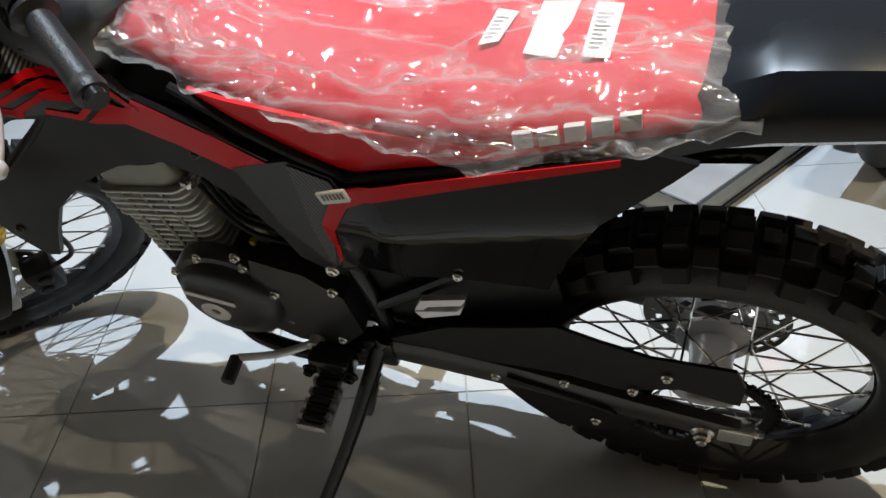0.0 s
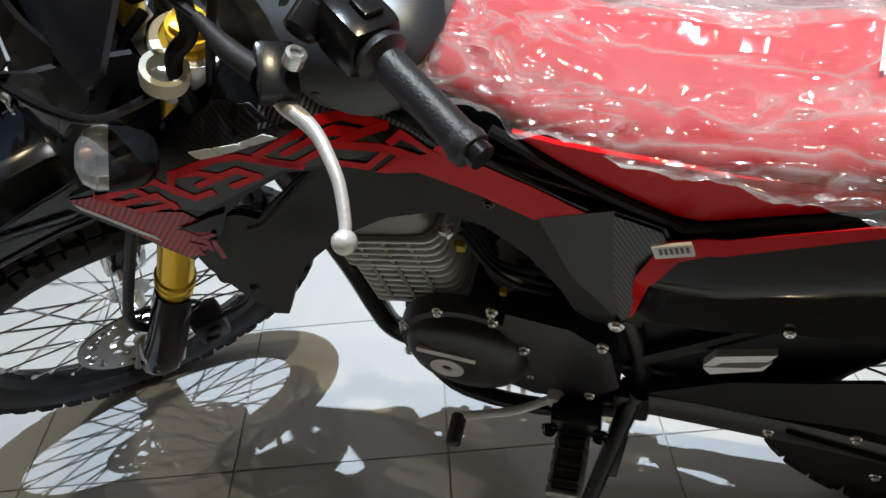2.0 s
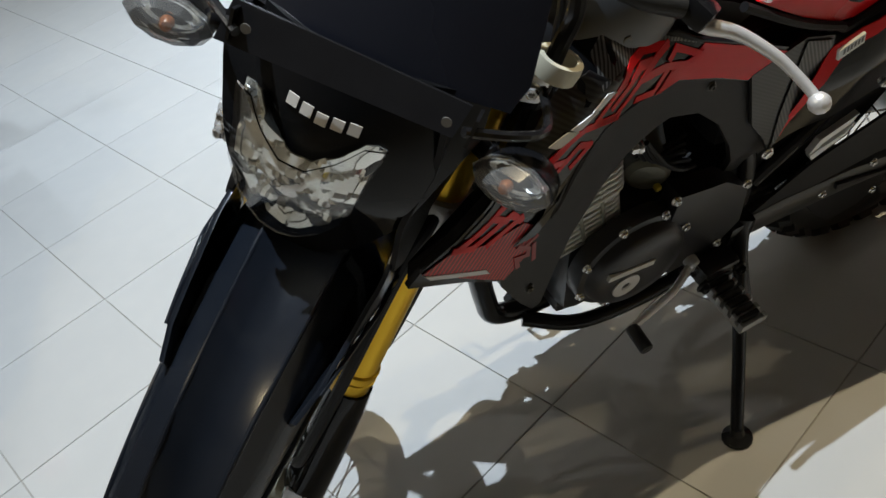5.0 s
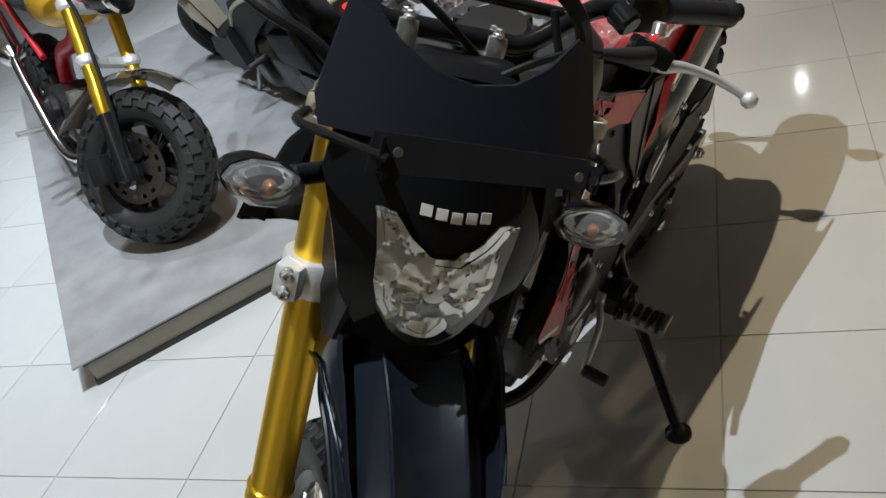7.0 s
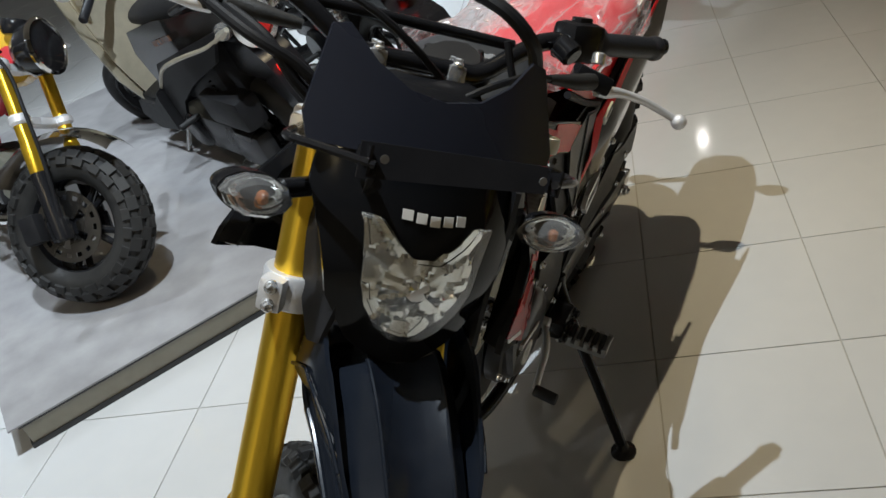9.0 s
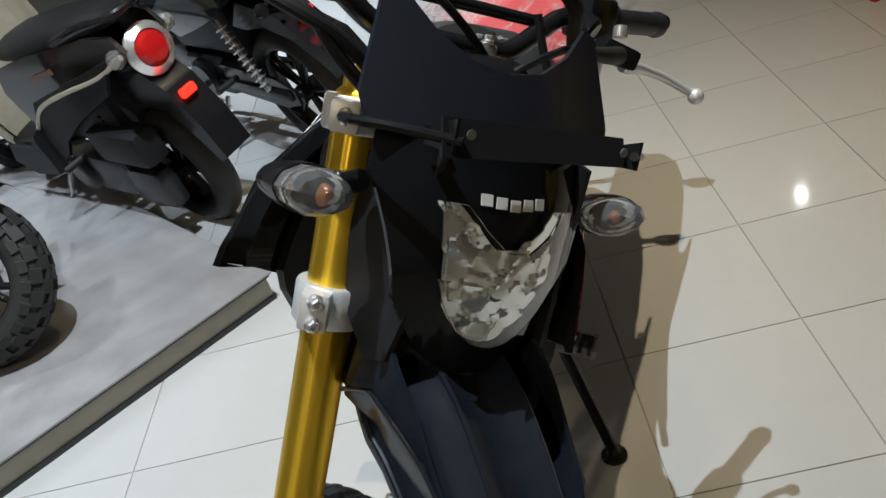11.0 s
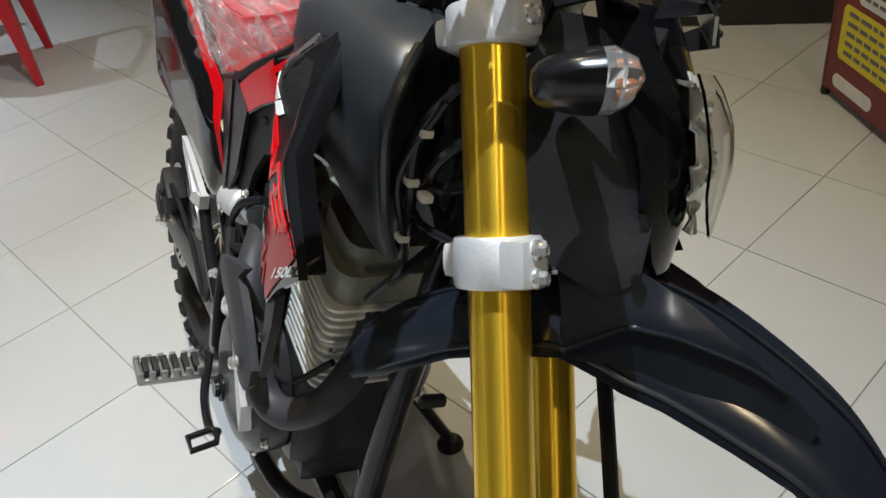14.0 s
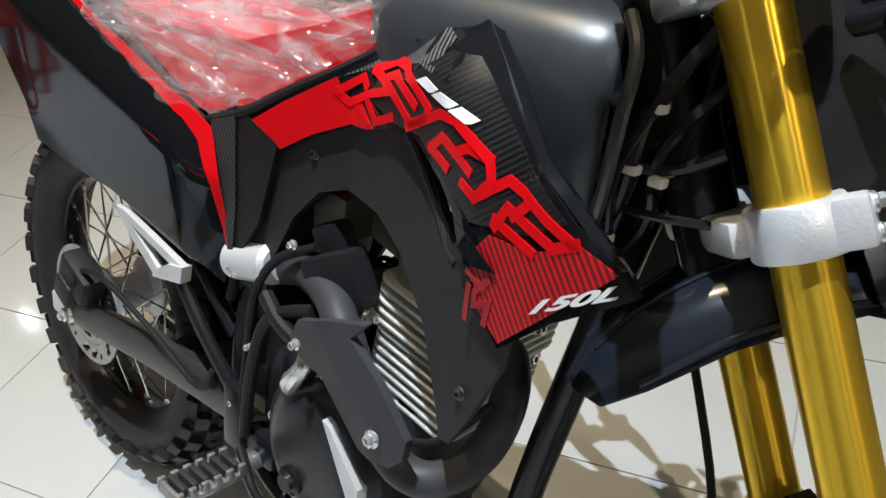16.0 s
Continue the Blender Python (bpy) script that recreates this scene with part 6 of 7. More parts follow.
cast_wheel("front_wheel", MS @ Matrix.Translation(S(0.03, 0, MA)), 0.243, 0.060, 0.150, mini, "black cast front wheel with chunky tread", 44, 0.11)
cast_wheel("rear_wheel", Matrix.Translation((0, 0, 0.262)), 0.243, 0.064, 0.150, mini, "black cast rear wheel with chunky tread", 44)
for sd in (-1, 1):
    l = sd * 0.098
    t = mp("fork_tube", lathe([(0.0235, 0.46), (0.025, 0.465), (0.025, 0.55), (0.022, 0.56), (0.022, 0.82), (0.018, 0.825)], S(0.03, l, 0), (0, 0, 1), 24), GOLD, "gold anodised fork tube", None, True)
    mp("fork_leg", join(rod(S(0.03, l, 0.25), S(0.03, l, 0.47), 0.027, 18), box(S(0.03, l, 0.285), (0.06, 0.04, 0.07), 0.01)), SATIN, "black lower fork leg", None, True)
    for s in (0.63, 0.80):
        mp("fork_clamp", join(rod(S(0.03, l, s - 0.016), S(0.03, l, s + 0.016), 0.032, 20), box(S(0.012, l * 0.5, s), (0.04, 0.10, 0.026), 0.006)), ALLOY, "silver fork clamp", None, True)
    mp("bar_grip", rod(S(-0.06, sd * 0.26, 0.955), S(-0.09, sd * 0.37, 0.965), 0.017, 14), GRIPM, "", None, True)
    mp("brake_lever", tube([S(0.0, sd * 0.22, 0.94), S(0.0, sd * 0.27, 0.93), S(-0.015, sd * 0.35, 0.925)], 0.006, 8), ALLOY, "", None, True)
mp("handlebar", tube([S(-0.08, 0.36, 0.963), S(-0.04, 0.22, 0.945), S(0.0, 0.08, 0.87), S(0.0, 0.0, 0.855), S(0.0, -0.08, 0.87), S(-0.04, -0.22, 0.945), S(-0.08, -0.36, 0.963)], 0.011, 12), CHROME, "polished handlebar", None, True)
fm = bmesh.new()
ring_skin(fm, [[S(0.03 + 0.300 * math.sin(a) - 0.004 * q * math.sin(a), wd, MA + 0.300 * math.cos(a) - 0.03 * (wd / 0.075) ** 2 - 0.004 * q) for wd, q in ((-0.075, 0), (-0.04, 0), (0.0, 0), (0.04, 0), (0.075, 0), (0.04, 1), (0, 1), (-0.04, 1))] for a in np.linspace(-0.85, 0.85, 14)])
mp("front_mudguard", fm, CHROME, "polished metal front mudguard", None, True)
hl = mp("headlamp", lathe([(0.02, -0.10), (0.05, -0.085), (0.078, -0.045), (0.084, 0.0), (0.086, 0.008), (0.080, 0.012)], S(0.13, 0, 0.83), (-1, 0, -0.1), 32), SATIN, "round headlamp in a black shell", None, True)
mp("headlamp_ring", lathe([(0.076, 0.006), (0.088, 0.004), (0.090, 0.012), (0.080, 0.018)], S(0.13, 0, 0.83), (-1, 0, -0.1), 32, closed=True), CHROME, "chrome rim", hl, True)
mp("headlamp_reflector", lathe([(0.078, 0.006), (0.055, -0.004), (0.022, -0.012), (0.018, 0.006), (0.0, 0.007)], S(0.13, 0, 0.83), (-1, 0, -0.1), 32), REFLECT, "", hl, True)
g_ = mp("headlamp_lens", lathe([(0.080, 0.012), (0.06, 0.021), (0.03, 0.026), (0.0, 0.027)], S(0.13, 0, 0.83), (-1, 0, -0.1), 32), LENS, "", hl, True)
g_.visible_shadow = False
mp("instrument", lathe([(0.035, 0), (0.04, 0.01), (0.04, 0.035), (0.034, 0.045)], S(0.05, 0, 0.90), (-0.4, 0, 1), 24), SATIN, "", None, True)
mp("front_hose", join(tube([S(0.05, -0.11, 0.32), S(0.08, -0.13, 0.45), S(0.09, -0.14, 0.62), S(0.06, -0.12, 0.80), S(-0.02, -0.18, 0.94)], 0.006, 8), box(S(-0.04, -0.12, 0.31), (0.06, 0.05, 0.09), 0.012)), MATTE, "black brake hose and caliper", None, True)
tk = bmesh.new()
ring_skin(tk, [[Vector((x, hw * math.copysign(abs(math.cos(t)) ** 0.7, math.cos(t)), z + hh * math.copysign(abs(math.sin(t)) ** 0.8, math.sin(t)))) for t in np.linspace(0, 2 * math.pi, 24, endpoint=False)] for x, z, hw, hh in ((-0.98, 0.74, 0.05, 0.05), (-0.93, 0.75, 0.10, 0.085), (-0.80, 0.755, 0.125, 0.105), (-0.66, 0.73, 0.11, 0.09), (-0.58, 0.70, 0.07, 0.06))])
mp("fuel_tank", tk, material("yellow_tank_paint", (0.62, 0.36, 0.03), 0.2, coat=0.4), "glossy yellow fuel tank")
stt = bmesh.new()
ring_skin(stt, [[Vector((x, hw * math.cos(t), z + hh * math.sin(t))) for t in np.linspace(0, 2 * math.pi, 20, endpoint=False)] for x, z, hw, hh in ((-0.60, 0.70, 0.08, 0.03), (-0.45, 0.70, 0.12, 0.045), (-0.2, 0.71, 0.125, 0.045), (0.0, 0.73, 0.10, 0.04), (0.06, 0.735, 0.05, 0.02))])
mp("seat", stt, MATTE, "black padded seat")
mp("frame", join(tube([(-1.0, 0, 0.78), (-0.75, 0, 0.60), (-0.45, 0, 0.50), (-0.38, 0, 0.32)], 0.03, 12), tube([(-0.45, 0.07, 0.50), (-0.2, 0.09, 0.62), (0.05, 0.09, 0.68)], 0.012), tube([(-0.45, -0.07, 0.50), (-0.2, -0.09, 0.62), (0.05, -0.09, 0.68)], 0.012)), CHAIRRED, "red painted steel frame")
eg = join(box((-0.58, 0, 0.32), (0.30, 0.18, 0.16), 0.03), box((-0.80, 0, 0.36), (0.16, 0.12, 0.12), 0.015), rod((-0.60, 0.08, 0.32), (-0.60, 0.13, 0.32), 0.075, 28), rod((-0.58, -0.13, 0.32), (-0.58, -0.08, 0.32), 0.075, 28))
mp("engine", eg, CASE, "black horizontal engine")
for k in range(7):
    mp("cooling_fin", box((-0.74 - 0.02 * k, 0, 0.36), (0.006, 0.15, 0.15), 0.002), ENGINE)
for sd in (-1, 1):
    mp("foot_peg", join(box((-0.50, sd * 0.19, 0.26), (0.04, 0.10, 0.012), 0.003), rod((-0.50, sd * 0.09, 0.255), (-0.50, sd * 0.15, 0.258), 0.012)), STEEL, "serrated foot peg")
    mp("swinging_arm", box((-0.20, sd * 0.085, 0.285), (0.46, 0.025, 0.045), 0.008), SATIN)
mp("exhaust", join(tube([(-0.86, 0.03, 0.31), (-0.93, 0.10, 0.26), (-0.80, 0.14, 0.26), (-0.5, 0.15, 0.40), (-0.3, 0.15, 0.50)], 0.018, 12), lathe([(0.02, 0), (0.045, 0.03), (0.048, 0.34), (0.03, 0.36)], (-0.34, 0.15, 0.49), (0.9, 0, 0.3), 24)), CHROME, "upswept polished exhaust")
mp("side_stand", tube([(-0.55, -0.10, 0.24), (-0.57, -0.19, 0.12), (-0.58, -0.232, 0.074)], 0.010, 10), SATIN)
mp("tail_lamp", box((0.08, 0, 0.69), (0.04, 0.08, 0.05), 0.01), TAIL)


PANELM = material("dark_brown_gloss_panel", (0.022, 0.020, 0.019), 0.18, coat=0.3)
PEARL = material("beige_gloss_paint", (0.50, 0.45, 0.34), 0.22, coat=0.3)

# ---- everyday motorcycles beside the platform ----
def town_bike(name, label, m, shell, shield, lamp_mat, group="", lamp_z=0.71, lamp_k=1.0):
    b = thing(name, label, "motorcycle", m, group)
    P = lambda n, bm, mat, lb="", parent=None: part(n, bm, mat, parent or b, lb)
    ST2 = pose(-1.345, 0, 0, 0, 26, 0) @ pose(0, 0, 0, 0, 0, 38)
    cast_wheel("front_wheel", ST2 @ Matrix.Translation(S(0.03, 0, 0.295)), 0.262, 0.040, 0.195, b, "black cast front wheel", 0, 0.10)
    cast_wheel("rear_wheel", Matrix.Translation((0, 0, 0.262)), 0.262, 0.048, 0.195, b, "black cast rear wheel")
    for sd in (-1, 1):
        f = rod(S(0.03, sd * 0.075, 0.28), S(0.03, sd * 0.075, 0.75), 0.019, 16)
        f.transform(ST2)
        P("fork_leg", f, SATIN, "")
        g = rod(S(-0.06, sd * 0.24, 1.03), S(-0.085, sd * 0.355, 1.035), 0.017, 14)
        g.transform(ST2)
        P("bar_grip", g, GRIPM)
        mr = join(lathe([(0.01, 0), (0.05, 0.004), (0.055, 0.014), (0.03, 0.026)], S(0.02, sd * 0.30, 1.22), (1, 0, 0.1), 20), tube([S(-0.04, sd * 0.20, 1.04), S(0.0, sd * 0.27, 1.12), S(0.015, sd * 0.30, 1.20)], 0.005, 8))
        mr.transform(ST2)
        P("mirror", mr, SATIN, "black rear-view mirror")
        P("side_shell", sheet([(-0.62, 0.62), (-0.46, 0.70), (-0.20, 0.77), (0.12, 0.83), (0.24, 0.84), (0.16, 0.76), (-0.05, 0.66), (-0.30, 0.58), (-0.52, 0.52)], lambda u, v: sd * (0.115 + 0.03 * math.sin(max(0, min(1, (v - 0.5) / 0.33)) * math.pi) - 0.10 * max(0, u)), 0.010, 0.05), shell, "glossy dark side panel")
        P("leg_shield", sheet([(-1.12, 0.86), (-0.98, 0.93), (-0.88, 0.84), (-0.80, 0.62), (-0.84, 0.46), (-0.92, 0.40), (-1.00, 0.52), (-1.04, 0.70)], lambda u, v: sd * (0.07 + 0.12 * math.sin(max(0, min(1, (v - 0.38) / 0.5)) * math.pi) + 0.25 * (u + 0.95)), 0.008, 0.04), shield, "curved leg shield")
        P("foot_peg", rod((-0.56, sd * 0.09, 0.29), (-0.56, sd * 0.22, 0.29), 0.012), RUBBER, "black rubber foot peg")
        P("foot_peg", rod((-0.28, sd * 0.10, 0.35), (-0.28, sd * 0.20, 0.35), 0.012), RUBBER, "black rubber foot peg")
        P("swinging_arm", box((-0.22, sd * 0.085, 0.295), (0.50, 0.025, 0.042), 0.008), SATIN)
        P("rear_shock", join(rod((-0.05, sd * 0.115, 0.33), (-0.16, sd * 0.115, 0.62), 0.012), *[lathe([(0.022, -0.004), (0.026, 0), (0.022, 0.004), (0.016, 0.0)], Vector((-0.06, sd * 0.115, 0.36)) + Vector((-0.11, 0, 0.29)) * (k / 13), (-0.11, 0, 0.29), 14, closed=True) for k in range(11)]), STEEL, "coil spring shock absorber")
    hbm = tube([S(-0.085, 0.35, 1.035), S(-0.04, 0.2, 1.03), S(0, 0.0, 1.0), S(-0.04, -0.2, 1.03), S(-0.085, -0.35, 1.035)], 0.011, 12)
    hbm.transform(ST2)
    P("handlebar", hbm, SATIN)
    cw = sheet([(-0.13, 1.04), (0.13, 1.04), (0.14, 0.96), (0.09, 0.86), (0.0, 0.82), (-0.09, 0.86), (-0.14, 0.96)], lambda l, s: 0.14 - 3.0 * l * l, 0.02, 0.03, to=lambda l, s, w: S(w, l, s))
    cw.transform(ST2)
    P("headlamp_cowl", cw, shell, "dark headlamp cowl")
    hd2 = sheet([(-0.09, 0.985), (0.09, 0.985), (0.07, 0.90), (0.0, 0.87), (-0.07, 0.90)], lambda l, s: 0.158 - 3.0 * l * l, 0.01, 0.03, to=lambda l, s, w: S(w, l, s))
    hd2.transform(ST2)
    P("headlamp", hd2, REFLECT, "clear headlamp")
    fm2 = bmesh.new()
    ring_skin(fm2, [[S(0.03 + 0.315 * math.sin(a) - 0.004 * q * math.sin(a), wd, 0.32 + 0.315 * math.cos(a) - 0.025 * (wd / 0.06) ** 2 - 0.004 * q) for wd, q in ((-0.06, 0), (-0.03, 0), (0.0, 0), (0.03, 0), (0.06, 0), (0.03, 1), (0, 1), (-0.03, 1))] for a in np.linspace(-1.1, 0.7, 14)])
    fm2.transform(ST2)
    P("front_mudguard", fm2, shell)
    sb_ = bmesh.new()
    ring_skin(sb_, [[Vector((x, hw * math.copysign(abs(math.cos(t)) ** 0.7, math.cos(t)), z + hh * math.sin(t))) for t in np.linspace(0, 2 * math.pi, 20, endpoint=False)] for x, z, hw, hh in ((-0.64, 0.70, 0.06, 0.02), (-0.52, 0.74, 0.11, 0.04), (-0.30, 0.765, 0.13, 0.045), (-0.02, 0.815, 0.12, 0.045), (0.18, 0.845, 0.08, 0.035), (0.24, 0.85, 0.05, 0.02))])
    P("seat", sb_, MATTE, "black padded dual seat")
    rail = tube([(0.02, 0.11, 0.84), (0.18, 0.10, 0.875), (0.29, 0.05, 0.885), (0.30, 0, 0.885), (0.29, -0.05, 0.885), (0.18, -0.10, 0.875), (0.02, -0.11, 0.84)], 0.011, 10)
    P("grab_rail", rail, SATIN, "black grab rail")
    P("tail_lamp", lathe([(r * lamp_k, h) for r, h in ((0.01, -0.03), (0.055, -0.01), (0.062, 0.01), (0.05, 0.03), (0.02, 0.038))], (0.25, 0, lamp_z), (1, 0, 0.2), 24), lamp_mat, "red tail lamp")
    P("tail_surround", lathe([(r * lamp_k, h) for r, h in ((0.060, 0.0), (0.085, -0.012), (0.09, 0.002), (0.066, 0.018))], (0.25, 0, lamp_z), (1, 0, 0.2), 24, closed=True), ALLOY if lamp_mat is TAIL else SATIN, "")
    mgd = sheet([(-0.16, 0.56), (-0.05, 0.66), (0.16, lamp_z + 0.01), (0.24, lamp_z - 0.05), (0.35, 0.52), (0.41, 0.43), (0.36, 0.40), (0.30, 0.46), (0.20, 0.53), (0.06, 0.57), (-0.08, 0.55)], lambda u, v: 0.065, 0.13, 0.1)
    P("rear_mudguard", mgd, SATIN, "long black rear mudguard")
    for sd in (-1, 1):
        P("rear_indicator", join(lathe([(0.004, -0.02), (0.02, -0.01), (0.024, 0.004), (0.018, 0.02)], (0.27, sd * 0.15, 0.70), (1, 0, 0), 16), rod((0.24, sd * 0.06, 0.71), (0.265, sd * 0.14, 0.70), 0.007)), SATIN)
    P("engine", join(box((-0.56, 0, 0.31), (0.30, 0.17, 0.17), 0.03), box((-0.79, 0, 0.36), (0.18, 0.12, 0.12), 0.015), rod((-0.60, 0.07, 0.31), (-0.60, 0.12, 0.31), 0.08, 28), rod((-0.56, -0.12, 0.31), (-0.56, -0.07, 0.31), 0.085, 28)), CASE, "dark engine block")
    P("body_core", box((-0.45, 0, 0.55), (0.55, 0.14, 0.26), 0.05), MATTE, "")
    P("exhaust", join(tube([(-0.85, 0.03, 0.30), (-0.90, 0.09, 0.23), (-0.7, 0.12, 0.21), (-0.4, 0.13, 0.24), (-0.2, 0.14, 0.30)], 0.016, 12), lathe([(0.02, 0), (0.042, 0.03), (0.046, 0.40), (0.03, 0.42)], (-0.26, 0.14, 0.29), (0.97, 0, 0.22), 24)), SATIN, "black exhaust")
    P("chain_case", sheet([(-0.50, 0.36), (-0.40, 0.38), (-0.05, 0.36), (0.06, 0.32), (0.06, 0.26), (-0.05, 0.23), (-0.45, 0.26)], lambda u, v: -0.085, 0.012, 0.1), SATIN)
    P("side_stand", tube([(-0.50, -0.09, 0.22), (-0.52, -0.17, 0.10), (-0.53, -0.215, 0.045)], 0.010, 10), STEEL, "metal side stand")
    return b


def scooter(m):
    """A step-through scooter with a wide leg shield, flat floor and round tail lamp."""
    b = thing("scooter", "beige and black step-through scooter beside the platform", "scooter", m, "bikes beside the platform")
    P = lambda n, bm, mat, lb="", parent=None: part(n, bm, mat, parent or b, lb)
    ST2 = pose(-1.24, 0, 0, 0, 26, 0) @ pose(0, 0, 0, 0, 0, 30)

    def turned(bm):
        bm.transform(ST2)
        return bm

    cast_wheel("front_wheel", ST2 @ Matrix.Translation(S(0.03, 0, 0.27)), 0.235, 0.045, 0.165, b, "black cast front wheel", 0, 0.09)
    cast_wheel("rear_wheel", Matrix.Translation((0, 0, 0.235)), 0.235, 0.052, 0.155, b, "black cast rear wheel")
    for sd in (-1, 1):
        P("fork_leg", turned(rod(S(0.03, sd * 0.075, 0.26), S(0.03, sd * 0.06, 0.60), 0.019, 14)), SATIN)
        P("bar_grip", turned(rod(S(-0.06, sd * 0.20, 1.00), S(-0.085, sd * 0.32, 1.00), 0.017, 14)), GRIPM)
        P("mirror", turned(join(lathe([(0.01, 0), (0.05, 0.004), (0.055, 0.014), (0.03, 0.026)], S(0.02, sd * 0.28, 1.19), (1, 0, 0.1), 20), tube([S(-0.04, sd * 0.18, 1.01), S(0.0, sd * 0.25, 1.10), S(0.015, sd * 0.28, 1.17)], 0.005, 8))), SATIN, "black rear-view mirror")
        P("lower_skirt", sheet([(-0.80, 0.37), (-0.62, 0.38), (-0.52, 0.44), (-0.38, 0.58), (-0.10, 0.66), (0.20, 0.74), (0.10, 0.62), (-0.14, 0.52), (-0.34, 0.42), (-0.50, 0.27), (-0.74, 0.24), (-0.86, 0.29)], lambda u, v: sd * (0.155 - 0.14 * max(0, u + 0.1) + 0.03 * (u < -0.5)), 0.014, 0.04, roll=0.004), MATTE, "black lower skirt and floor edge")
        P("side_shell", sheet([(-0.50, 0.46), (-0.56, 0.60), (-0.50, 0.70), (-0.20, 0.765), (0.10, 0.80), (0.23, 0.795), (0.27, 0.745), (0.10, 0.685), (-0.12, 0.635), (-0.36, 0.56)], lambda u, v: sd * (0.150 - 0.16 * max(0, u + 0.1) - 0.15 * max(0, v - 0.70)), 0.014, 0.03, roll=0.004), PANELM, "dark glossy tail panel")
        P("panel_trim", tube([(x, sd * (0.153 - 0.16 * max(0, x + 0.1)), z) for x, z in ((-0.50, 0.46), (-0.36, 0.556), (-0.12, 0.632), (0.10, 0.682), (0.26, 0.742))], 0.009, 8), PEARL, "beige edge of the tail panel")
        P("panel_mark", sheet([(-0.26, 0.690), (-0.06, 0.735), (-0.06, 0.715), (-0.26, 0.668)], lambda u, v: sd * 0.1595, 0.002, 0.1), AMBER, "orange block mark")
        P("rear_indicator", join(lathe([(0.004, -0.034), (0.024, -0.02), (0.030, 0.0), (0.022, 0.022), (0.004, 0.034)], (0.235, sd * 0.098, 0.735), (1, sd * 0.9, 0.1), 18)), FROST, "clear rear indicator")
    P("leg_shield", sheet([(-0.215, 0.93), (-0.10, 0.98), (0.10, 0.98), (0.215, 0.93), (0.225, 0.70), (0.205, 0.48), (0.150, 0.34), (-0.150, 0.34), (-0.205, 0.48), (-0.225, 0.70)], lambda l, v: -0.93 + 0.10 * (v - 0.34) * -1.5 + 3.2 * l * l, 0.020, 0.025, roll=0.006, to=lambda l, v, w: Vector((w, l, v))), PEARL, "wide beige leg shield")
    P("inner_shield", sheet([(-0.16, 0.86), (0.16, 0.86), (0.17, 0.55), (0.13, 0.37), (-0.13, 0.37), (-0.17, 0.55)], lambda l, v: -0.895 - 0.15 * (v - 0.34) + 2.6 * l * l, 0.020, 0.03, to=lambda l, v, w: Vector((w, l, v))), PEARL, "beige inner panel")
    P("floor_board", box((-0.72, 0, 0.335), (0.36, 0.30, 0.07), 0.02), MATTE, "black ribbed floor")
    P("front_nose", turned(sheet([(-0.13, 1.00), (0.13, 1.00), (0.15, 0.90), (0.10, 0.70), (0.0, 0.62), (-0.10, 0.70), (-0.15, 0.90)], lambda l, s_: 0.13 - 3.0 * l * l, 0.03, 0.03, to=lambda l, s_, w: S(w, l, s_))), PEARL, "beige front cowl")
    P("headlamp", turned(lathe([(0.02, -0.04), (0.07, -0.02), (0.085, 0.0), (0.06, 0.02), (0.01, 0.028)], S(0.17, 0, 0.93), (-1, 0, -0.1), 24)), REFLECT, "round headlamp")
    P("handlebar", turned(tube([S(-0.085, 0.31, 1.0), S(-0.04, 0.16, 1.0), S(0, 0.0, 0.98), S(-0.04, -0.16, 1.0), S(-0.085, -0.31, 1.0)], 0.014, 12)), SATIN)
    st_ = bmesh.new()
    ring_skin(st_, [[Vector((x, hw * math.copysign(abs(math.cos(t)) ** 0.7, math.cos(t)), z + hh * math.sin(t))) for t in np.linspace(0, 2 * math.pi, 20, endpoint=False)] for x, z, hw, hh in ((-0.56, 0.70, 0.06, 0.02), (-0.48, 0.735, 0.12, 0.045), (-0.28, 0.76, 0.14, 0.05), (0.0, 0.80, 0.125, 0.045), (0.16, 0.825, 0.08, 0.03), (0.20, 0.825, 0.04, 0.012))])
    P("seat", st_, MATTE, "black padded dual seat")
    P("grab_rail", tube([(-0.02, 0.12, 0.80), (0.16, 0.11, 0.845), (0.26, 0.05, 0.850), (0.26, -0.05, 0.850), (0.16, -0.11, 0.845), (-0.02, -0.12, 0.80)], 0.013, 10), SATIN, "black grab rail")
    P("tail_lamp", lathe([(0.006, -0.03), (0.046, -0.01), (0.052, 0.008), (0.040, 0.026), (0.014, 0.034)], (0.265, 0, 0.712), (1, 0, 0.15), 28), TAIL, "round red tail lamp")
    P("tail_surround", lathe([(0.050, 0.0), (0.078, -0.014), (0.080, -0.002), (0.056, 0.014)], (0.262, 0, 0.712), (1, 0, 0.15), 28, closed=True), STEEL, "bright metal lamp surround")
    P("rear_mudguard", sheet([(0.06, 0.66), (0.22, 0.66), (0.30, 0.60), (0.37, 0.47), (0.40, 0.36), (0.36, 0.34), (0.30, 0.44), (0.22, 0.52), (0.06, 0.54)], lambda u, v: 0.055, 0.11, 0.06), SATIN, "black rear mudguard")
    # Reflector with an emissive material, so it glows by itself.
    P("rear_reflector", box((0.335, -0.01, 0.575), (0.022, 0.055, 0.028), 0.008), GLOWM, "small glowing red reflector on the mudguard")
    P("engine", join(box((-0.30, -0.10, 0.265), (0.46, 0.10, 0.16), 0.05), box((-0.02, -0.115, 0.245), (0.22, 0.07, 0.15), 0.04)), CASE, "black engine and drive case")
    P("fan_cover", lathe([(0.01, 0.02), (0.05, 0.024), (0.075, 0.012), (0.082, 0)], (-0.40, -0.15, 0.27), (0, -1, 0), 28), SATIN, "round black cover")
